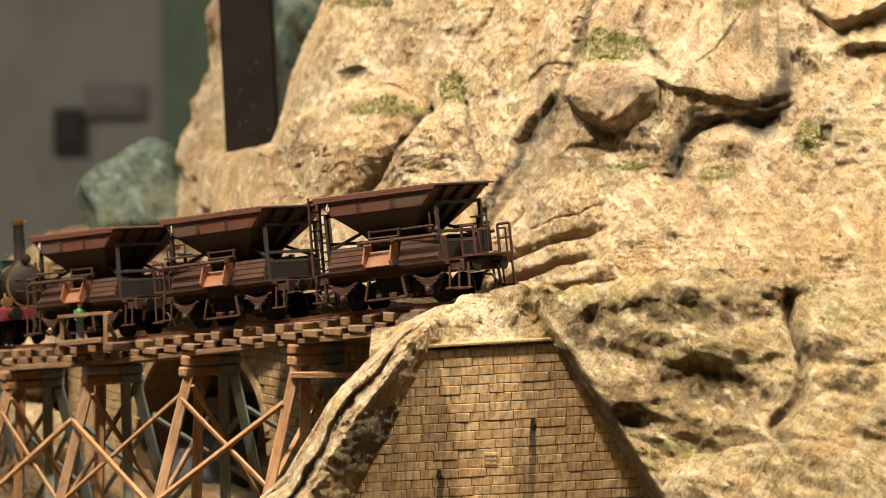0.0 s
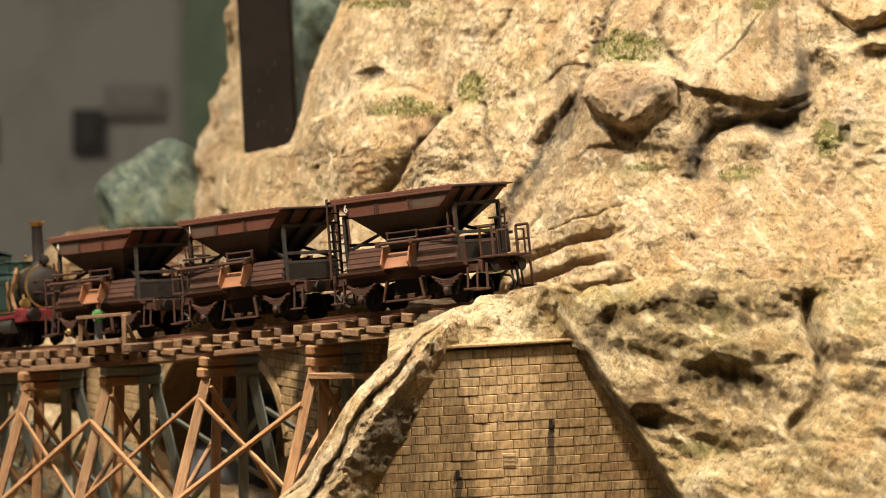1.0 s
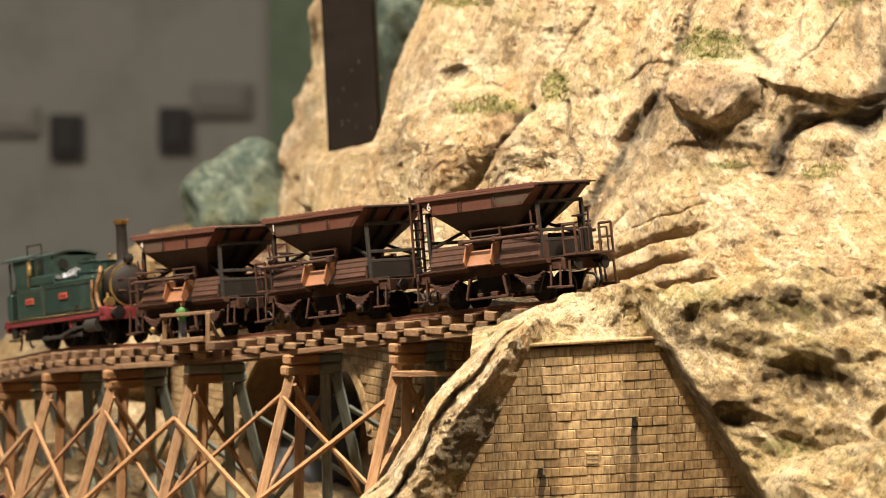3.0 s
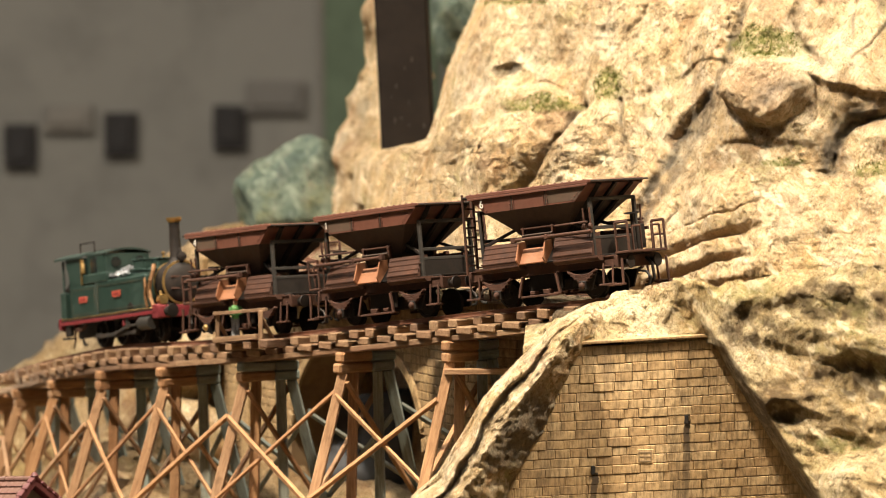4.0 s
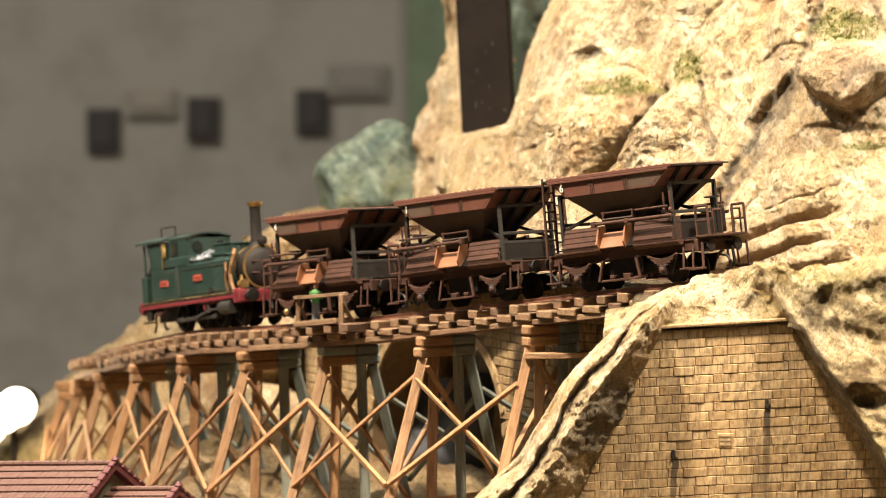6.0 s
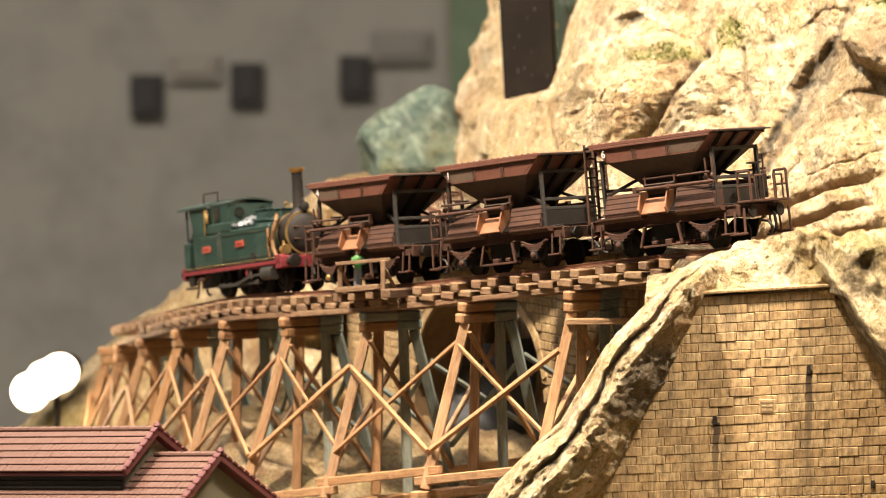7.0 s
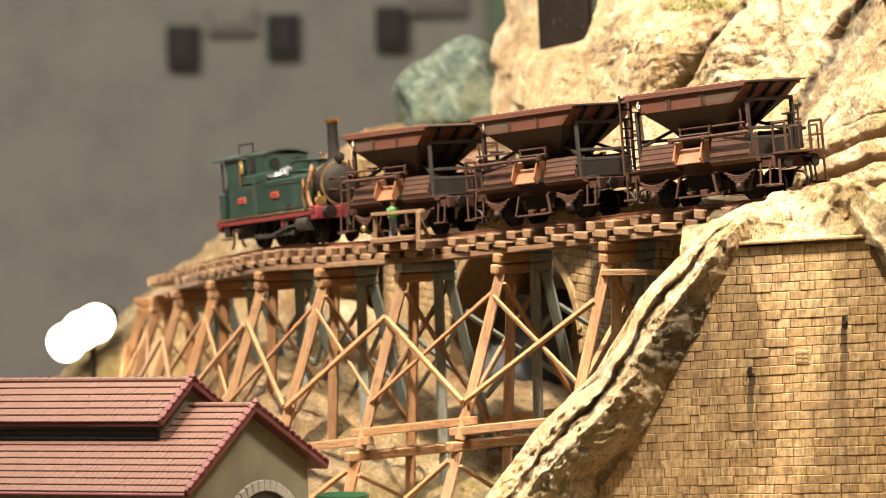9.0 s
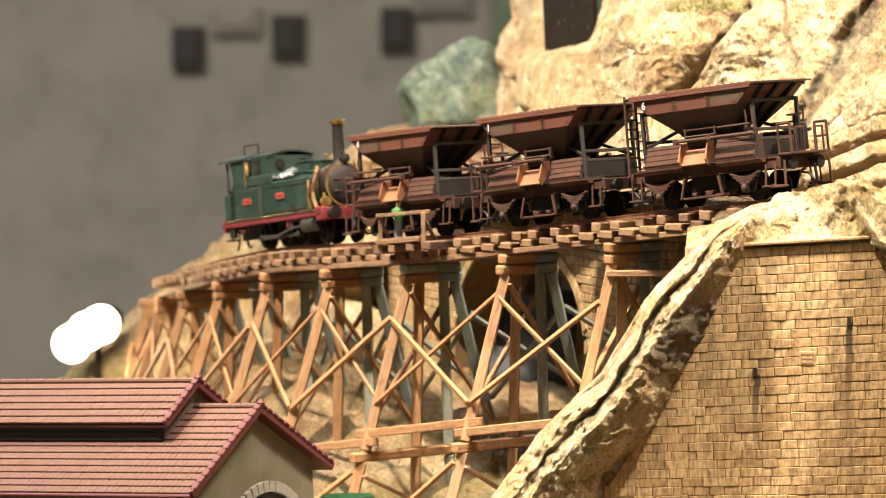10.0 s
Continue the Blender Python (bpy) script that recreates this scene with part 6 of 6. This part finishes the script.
C_HALF, C_TOP, C_EAVE, C_END = 23.5, -57.5, -72.0, -30.0
part("gable_wall", Shape().add(*(lambda o: ([(x, y, z) for x in (-7.5, -4.5) for y, z in o], [(0, 1, 2, 3, 4), (9, 8, 7, 6, 5)] + [(i, i + 5, (i + 1) % 5 + 5, (i + 1) % 5) for i in range(5)]))
     ([(-43, FOOT), (43, FOOT), (43, EAVE + 2.2), (0, TOP - 2.4), (-43, EAVE + 2.2)])), LIMEWASH, shed, "stained ochre plaster gable")
for y in (-41.5, 41.5):
    part("side_wall", Shape().box(-LONG / 2 - 8, y, (FOOT + EAVE) / 2, LONG - 2, 3, EAVE - FOOT - .6), LIMEWASH, shed)
# arched opening in the gable: recess, ring and keystones
rec = Shape()
arc = [(7 + 29 * math.cos(math.pi * k / 24), -132.6 + 29 * math.sin(math.pi * k / 24)) for k in range(25)]
extrude_x(rec, [(36, FOOT)] + arc + [(-22, FOOT)], -4.4, -4.2)
door = part("arched_doorway", rec, LOUVRE, shed, "dark arched doorway")
for k in range(23):
    t = math.pi * (k + .5) / 23
    m = Matrix.Translation((-3.9, 7 + 31.3 * math.cos(t), -132.6 + 31.3 * math.sin(t))) @ Matrix.Rotation(t, 4, "X")
    part("arch_stone", Shape().block(m, (2.0, 4.6, 3.85), .25), GREY_STONE, shed, "grey arch stone")
TS = random.Random(41)
tile_mesh = {}
tile_left = [300]
spare = Shape()


def tiled(x0, x1, half, top, eave, side, lower=None):
    """One roof slope laid with lapped tiles in courses."""
    run, rise = half, top - eave
    slope = math.hypot(run, rise)
    ang = math.atan2(rise, run)
    n = int(round(slope / 4.35))
    step = slope / n
    board = Shape()
    o = [(0, top - .9), (side * half, eave - .9), (side * half, eave - 2.0), (0, top - 2.0)]
    extrude_x(board, o if side < 0 else o[::-1], x0, x1)
    part("roof_board", board, FASCIA, shed)
    for k in range(n):
        d = (k + .5) * step
        y, z = side * d * math.cos(ang), top - d * math.sin(ang)
        x = x1 - 1.3
        while x > x0:
            m = Matrix.Translation((x + TS.uniform(-.06, .06), y, z - .25)) @ Matrix.Rotation(-side * ang + side * .15, 4, "X")
            if tile_left[0] > 0 and side < 0 and x > x1 - 42:
                if "t" not in tile_mesh:
                    tile_mesh["t"] = Shape().block(Matrix.Identity(4), (2.5, step + .9, .75), .16).mesh("roof_tile", TILE)
                ob = part("roof_tile", tile_mesh["t"], TILE, shed)
                mm = m.copy()
                mm.translation *= K
                ob.matrix_local = mm
                tile_left[0] -= 1
            else:
                spare.block(m, (2.5, step + .9, .75), .16)
            x -= 2.62


for side in (-1, 1):
    tiled(-LONG, 0, HALF, TOP, EAVE, side)
    tiled(-LONG, C_END, C_HALF, C_TOP, C_EAVE, side)
tagged(part("far_roof_tiles", spare, TILE, shed), kind="stuff")
for x0, x1, z in ((C_END, .6, TOP), (-LONG, C_END + .6, C_TOP)):
    x = x1
    while x > x0:
        part("ridge_tile", Shape().rod((x, 0, z + .1), (x - 4.6, 0, z + .1), 1.45, 1.2, 10), TILE, shed)
        x -= 4.5
for half, top, eave, x, back in ((HALF, TOP, EAVE, .5, 1), (C_HALF, C_TOP, C_EAVE, C_END + .5, 1)):
    for side in (-1, 1):
        b = Shape().beam((x, 0, top - .6), (x, side * (half + .5), eave - .7), 1.6, 3.4, .25, up=(0, 0, 1))
        d = math.hypot(half, top - eave)
        n = int(d / 4.3)
        for k in range(n):
            t = (k + .5) / n
            b.block(Matrix.Translation((x + .2, side * half * t, top + (eave - top) * t + 1.1)) @ Matrix.Rotation(-side * math.atan2(top - eave, half), 4, "X"), (2.6, 3.7, 1.2), .25)
        part("bargeboard", b, FASCIA, shed, "dark red bargeboard with verge tiles")
    part("finial", Shape().turned((x + .6, 0, top + .5), (0, 0, 1), [(0, 1.3), (1.0, 1.7), (1.8, 1.2), (2.6, .4)], 10), FASCIA, shed, smooth=True)
for side in (-1, 1):
    part("gutter", Shape().rod((-LONG, side * (HALF + .8), EAVE - 1.4), (0, side * (HALF + .8), EAVE - 1.4), .9), FASCIA, shed)
    part("eave_board", Shape().box(-LONG / 2 - 4, side * 46.5, EAVE - 1.2, LONG - 8, 7, 1.0), LIMEWASH, shed)
    lv = part("clerestory", Shape().box((-LONG + C_END) / 2 - 1, side * 20.6, -76.8, LONG + C_END - 3, 1.4, 9.4, .1), LOUVRE, shed, "black louvred clerestory side")
    for k in range(3):
        part("slat", Shape().box((-LONG + C_END) / 2 - 1, side * 21.6, -74.2 - 2.3 * k, LONG + C_END - 4, .7, .8, .1), LOUVRE, lv)
part("clerestory_gable", Shape().add(*(lambda o: ([(x, y, z) for x in (C_END - 5, C_END - 3) for y, z in o], [(0, 1, 2, 3, 4), (9, 8, 7, 6, 5)] + [(i, i + 5, (i + 1) % 5 + 5, (i + 1) % 5) for i in range(5)]))
     ([(-20, -84), (20, -84), (20, C_EAVE + 1.5), (0, C_TOP - 2.2), (-20, C_EAVE + 1.5)])), LIMEWASH, shed)

# ---------------------------------------------------------------- green tender beside the shed
TGREEN = paint("mid_green_tender_paint", (0.04, 0.13, 0.06), 0.4, wear=(0.08, 0.16, 0.08), worn=0.3)
tender = thing("model_tender", "green riveted model tender parked by the shed", "model tender", metric(pose(-163.5, -198, -181, 0, 0, 14)))
tub = Shape()
for k in range(24):
    t0_, t1_ = 2 * math.pi * k / 24, 2 * math.pi * (k + 1) / 24
    for (r0, z0_), (r1, z1_) in (((1.0, 14), (1.0, 72)), ((1.0, 72), (1.08, 77)), ((1.03, 77), (.95, 72)), ((.95, 72), (.95, 60))):
        tub.add([(10 * r0 * math.cos(t0_), 8 * r0 * math.sin(t0_), z0_), (10 * r0 * math.cos(t1_), 8 * r0 * math.sin(t1_), z0_),
                 (10 * r1 * math.cos(t1_), 8 * r1 * math.sin(t1_), z1_), (10 * r1 * math.cos(t0_), 8 * r1 * math.sin(t0_), z1_)], [(0, 1, 2, 3)])
part("tank", tub, TGREEN, tender, smooth=True)
part("floor", Shape().turned((0, 0, 58), (0, 0, 1), [(0, 7.4), (1, 7.4)], 20), LOUVRE, tender)
rv = Shape()
for k in range(40):
    t = 2 * math.pi * k / 40
    rv.box(10.5 * math.cos(t), 8.4 * math.sin(t), 73.5, .5, .5, .5, .1)
tagged(part("rivets", rv, BRASS, tender), kind="stuff")
part("chassis", Shape().box(0, 0, 11.5, 30, 18, 6, .5), BLACKS, tender)
for x in (-8, 8):
    wheelset(x, 5.2, tender)
tr_ = lone("shed_siding", Shape().box(0, 0, -1.6, 120, 1.2, 2).box(0, 16.5, -1.6, 120, 1.2, 2), RUST, "rusty siding rails by the shed", "track", metric(pose(-166, -206, -180.6, 0, 0, 14)), "structure")

# ---------------------------------------------------------------- dark post on the cliff ledge
POST = paint("dark_stained_post", (0.012, 0.009, 0.0075), 0.6, wear=(0.022, 0.016, 0.012), worn=0.5, scale=25)
POST.node_tree.nodes["Principled BSDF"].inputs["Specular IOR Level"].default_value = 0.15
post = thing("wooden_post", "dark brown stained square post on a cliff ledge", "post")
part("shaft", Shape().block(pose(-98, 318, 58, 0, -2.6, 0) @ Matrix.Translation((0, 0, 200)), (27, 27, 400), 1.2), POST, post)
part("plinth", Shape().box(-98, 318, 57.4, 29, 29, 2.4, .6), ROCK, post, "cream plinth")
nick = Shape()
nr = random.Random(7)
for k in range(9):
    nick.box(-98 + nr.uniform(-9, 9), 304.4, 85 + nr.uniform(-16, 22), nr.uniform(.4, 1.2), .3, nr.uniform(1, 4), .05)
tagged(part("paint_nicks", nick, HOP_GREY, post, "pale paint nicks"), kind="stuff")
lone("cliff_ledge", Shape().block(pose(-104, 330, 40, 0, 4, 8), (44, 60, 33), 6), ROCK, "cream rock ledge under the post", "rock", kind="structure")

# ---------------------------------------------------------------- workman figure
def figure(m):
    sh = Shape()
    ends = []

    def mark(i):
        ends.append((len(sh.f), i))
    sh.rod((-.9, 0, 0), (-.7, 0, 9.4), 1.15, 1.4, 10).rod((1.2, .4, 0), (.7, 0, 9.4), 1.15, 1.4, 10)
    sh.box(-1.0, -.7, .5, 1.8, 3.2, 1.0, .3).box(1.2, -.3, .5, 1.8, 3.2, 1.0, .3)
    mark(0)
    sh.turned((0, 0, 8.8), (0, -.05, 1), [(0, 1.9), (2.4, 2.1), (5.2, 2.5), (6.3, 1.9), (6.8, .9)], 12)
    sh.rod((-2.4, 0, 14.4), (-3.0, -.8, 11.4), .85, .8, 8).rod((-3.0, -.8, 11.4), (-.8, -2.3, 11.0), .8, .65, 8)
    sh.rod((2.4, 0, 14.4), (3.0, -.8, 11.4), .85, .8, 8).rod((3.0, -.8, 11.4), (.8, -2.4, 11.4), .8, .65, 8)
    mark(1)
    sh.turned((0, -.2, 15.4), (0, -.1, 1), [(0, .7), (.6, .9), (1.4, 1.25), (2.4, 1.3), (3.2, .9)], 12)
    mark(2)
    sh.turned((0, -.4, 18.0), (0, -.15, 1), [(0, 1.4), (.7, 1.35), (1.3, .9), (1.5, .2)], 12).box(0, -1.7, 18.2, 1.8, 1.4, .35, .1)
    mark(3)
    me = sh.mesh("workman_figure", paint("slate_trousers", (0.10, 0.11, 0.12), 0.8), True)
    for c in (paint("green_jacket", (0.05, 0.20, 0.05), 0.7), paint("model_skin_paint", (0.55, 0.32, 0.22), 0.7), paint("red_cap", (0.45, 0.06, 0.04), 0.7)):
        me.materials.append(c)
    at = 0
    for end, i in ends:
        for k in range(at, end):
            me.polygons[k].material_index = i
        at = end
    ob = new("workman_figure", me)
    ob.matrix_world = metric(m)
    tagged(ob, "tiny painted workman figurine in green jacket and red cap", "figurine")


figure(Matrix.Translation(ramp_track(52, -18.2, 0.6)) @ pose(0, 0, 0, 0, 0, 20) @ Matrix.Scale(0.9, 4))

# ---------------------------------------------------------------- no-entry sign by the loop track
sign = thing("track_sign", "small white square track sign with red border", "sign", metric(pose(-24.5, -28, 5.0, 0, 0, 8)))
part("pole", Shape().rod((0, 0, -2), (0, 0, 9), .35), HOP_GREY, sign)
board = part("board", Shape().box(0, 0, 9.5, 6.6, .5, 6.8, .1), WHITE, sign)
part("border", Shape().box(0, -.35, 12.7, 6.8, .3, .5).box(0, -.35, 6.3, 6.8, .3, .5).box(-3.2, -.35, 9.5, .5, .3, 6.9).box(3.2, -.35, 9.5, .5, .3, 6.9).beam((-3, -.36, 6.6), (3, -.36, 12.4), .3, .5, 0, up=(0, 1, 0)), RED_P, board, "red border and diagonal bar")
part("pictogram", Shape().box(-.2, -.34, 9.6, 3.6, .2, 1.3).box(-1.4, -.34, 10.7, 1.2, .2, 1.2).box(1.1, -.34, 10.6, .6, .2, 1.2).box(0, -.34, 7.7, 3.6, .2, .5), BLACKS, board, "black engine pictogram")

# ---------------------------------------------------------------- bright spot lamp low on the far left
GLOW = bpy.data.materials.new("lamp_glow")
GLOW.use_nodes = True
gb = GLOW.node_tree.nodes["Principled BSDF"]
gb.inputs["Emission Color"].default_value = (1.0, 0.86, 0.62, 1)
gb.inputs["Emission Strength"].default_value = 4.0
spot = thing("spot_lamp", "glowing cluster of spot lamps behind the rocky slope", "lamp", metric(pose(-358, 352, -91, 0, 0, 0) @ Matrix.Scale(0.92, 4)))
for k, (x, z) in enumerate(((-9, -6), (0, 1), (8, 5))):
    part("bulb", Shape().turned((x, -4, z), (0, -1, 0), [(-14, 3), (-8, 8), (-2, 11), (3, 11.5), (8, 9), (11, 4), (11.5, .3)], 20), GLOW, spot, "glowing bulb", smooth=True)
    part("housing", Shape().turned((x, 4, z), (0, 1, 0), [(0, 9), (2, 10), (26, 8), (30, 3)], 18), BLACKS, spot, smooth=True)
part("stand", Shape().rod((2, 20, -6), (2, 20, -230), 1.8), BLACKS, spot)

bulb = bpy.data.lights.new("spot_lamp_light", "POINT")
bulb.energy, bulb.color, bulb.shadow_soft_size = 0.25, (1.0, 0.84, 0.58), 0.006
new("spot_lamp_light", bulb).matrix_world = metric(pose(-360, 322, -90))

# ---------------------------------------------------------------- moss and grass tufts
def tufts():
    r = random.Random(77)
    sh = Shape()
    gx, gz = np.where(CLIFF_GRASS > 0.25)
    pick = r.sample(range(len(gx)), min(1500, len(gx)))
    for k in pick:
        p = Vector(CLIFF_P[gx[k], gz[k]].tolist())
        for _ in range(2):
            d = Vector((r.uniform(-1, 1), r.uniform(-1.6, -.1), r.uniform(.4, 1.4))).normalized() * r.uniform(.9, 2.4)
            s = Vector((r.uniform(-.3, .3), r.uniform(-.1, .1), r.uniform(-.2, .2)))
            q = p + Vector((r.uniform(-.6, .6), .3, r.uniform(-.6, .6)))
            sh.add([q - s, q + s, q + d], [(0, 1, 2)])
    ob = lone("grass_tufts", sh, MOSS, "short moss-green static grass on the cliff", "grass", kind="stuff")


MOSS = paint("moss_green_fibre", (0.16, 0.20, 0.035), 0.9, wear=(0.28, 0.27, 0.06), worn=0.7, scale=120)
tufts()

# ---------------------------------------------------------------- the hall round the layout
PLASTER = paint("grey_hall_wall", (0.345, 0.322, 0.28), 0.9, worn=0.25, wear=(0.30, 0.282, 0.245), scale=3, bump=0.05)
HALL_FLOOR = paint("grey_hall_floor", (0.22, 0.20, 0.18), 0.6, worn=0.3, wear=(0.15, 0.14, 0.13), scale=4, bump=0.05)
room = Matrix.Identity(4)
lone("floor", Shape().box(0, 500, -50, 8200, 8200, 100), HALL_FLOOR, "grey hall floor", "floor", room, "structure")
lone("ceiling", Shape().box(0, 500, 3050, 8200, 8200, 100), PLASTER, "pale hall ceiling", "ceiling", room, "structure")
lone("wall_north", Shape().box(0, 2700, 1500, 8200, 200, 2998), PLASTER, "warm grey exhibition wall", "wall", room, "structure")
lone("wall_south", Shape().box(0, -3600, 1500, 8200, 200, 2998), PLASTER, "grey hall wall", "wall", room, "structure")
lone("wall_east", Shape().box(4000, -450, 1500, 200, 6098, 2998), PLASTER, "grey hall wall", "wall", room, "structure")
lone("wall_west", Shape().box(-4000, -450, 1500, 200, 6098, 2998), PLASTER, "grey hall wall", "wall", room, "structure")
BOARD = paint("painted_baseboard", (0.08, 0.07, 0.06), 0.7)
base = thing("layout_base", "dark boxed timber base under the model landscape", "table", room)
part("frame", Shape().box(-300, 240, 850, 2390, 1310, 80, 4), BOARD, base)
for x in (-1400, 800):
    for y in (-330, 820):
        part("leg", Shape().box(x, y, 405, 70, 70, 808, 4), BOARD, base)
part("front_board", Shape().box(-300, -412, 945, 2390, 12, 150, 2), BOARD, base)

# dark square pictures, captions and a green banner on the far wall
BLACK = paint("black_print", (0.04, 0.036, 0.035), 0.7, worn=0.1)
GREYP = paint("grey_print", (0.265, 0.243, 0.215), 0.8, worn=0.1)
PALEP = paint("pale_grey_panel", (0.315, 0.288, 0.25), 0.8, worn=0.2, scale=6)
GREEN = paint("green_banner_cloth", (0.18, 0.235, 0.15), 0.85, worn=0.3, wear=(0.25, 0.31, 0.21), scale=5)
LEAF = paint("leaf_green_print", (0.06, 0.15, 0.04), 0.8, worn=0.2)


def framed(x, z, w, h, material, label):
    ob = thing("wall_picture", label, "picture", Matrix.Translation((x * K, 2.6, z * K)), "pictures on the far wall")
    part("board", Shape().box(0, -9, 0, w, 14, h, 2), material, ob)
    part("frame", Shape().box(0, -6, h / 2 + 3, w + 12, 12, 6).box(0, -6, -h / 2 - 3, w + 12, 12, 6).box(w / 2 + 3, -6, 0, 6, 12, h).box(-w / 2 - 3, -6, 0, 6, 12, h), material, ob)


for x, z in ((-394, 1218), (-510, 1210.5), (-617, 1198.5)):
    framed(x, z, 22, 34, BLACK, "small dark square picture on the grey wall")
framed(-346, 1250, 50, 22, GREYP, "grey caption panel on the grey wall")
framed(-566, 1228, 40, 16, PALEP, "faint caption panel on the grey wall")
banner = thing("hanging_banner", "grey-green cloth banner with leaf print on the wall", "banner", Matrix.Translation((-0.235, 2.59, 1.52)))
part("cloth", Shape().box(0, 0, 0, 124, 4, 640, .5), GREEN, banner)
part("edge", Shape().box(-61, -3, 0, 5, 3, 640, .5), PALEP, banner)
br = random.Random(9)
for k in range(9):
    part("leaf_print", Shape().turned((br.uniform(-34, 40), -2.5, -290 + 62 * k), (0, -1, 0), [(0, br.uniform(10, 20)), (.6, br.uniform(8, 18)), (.7, .5)], 9), LEAF, banner)
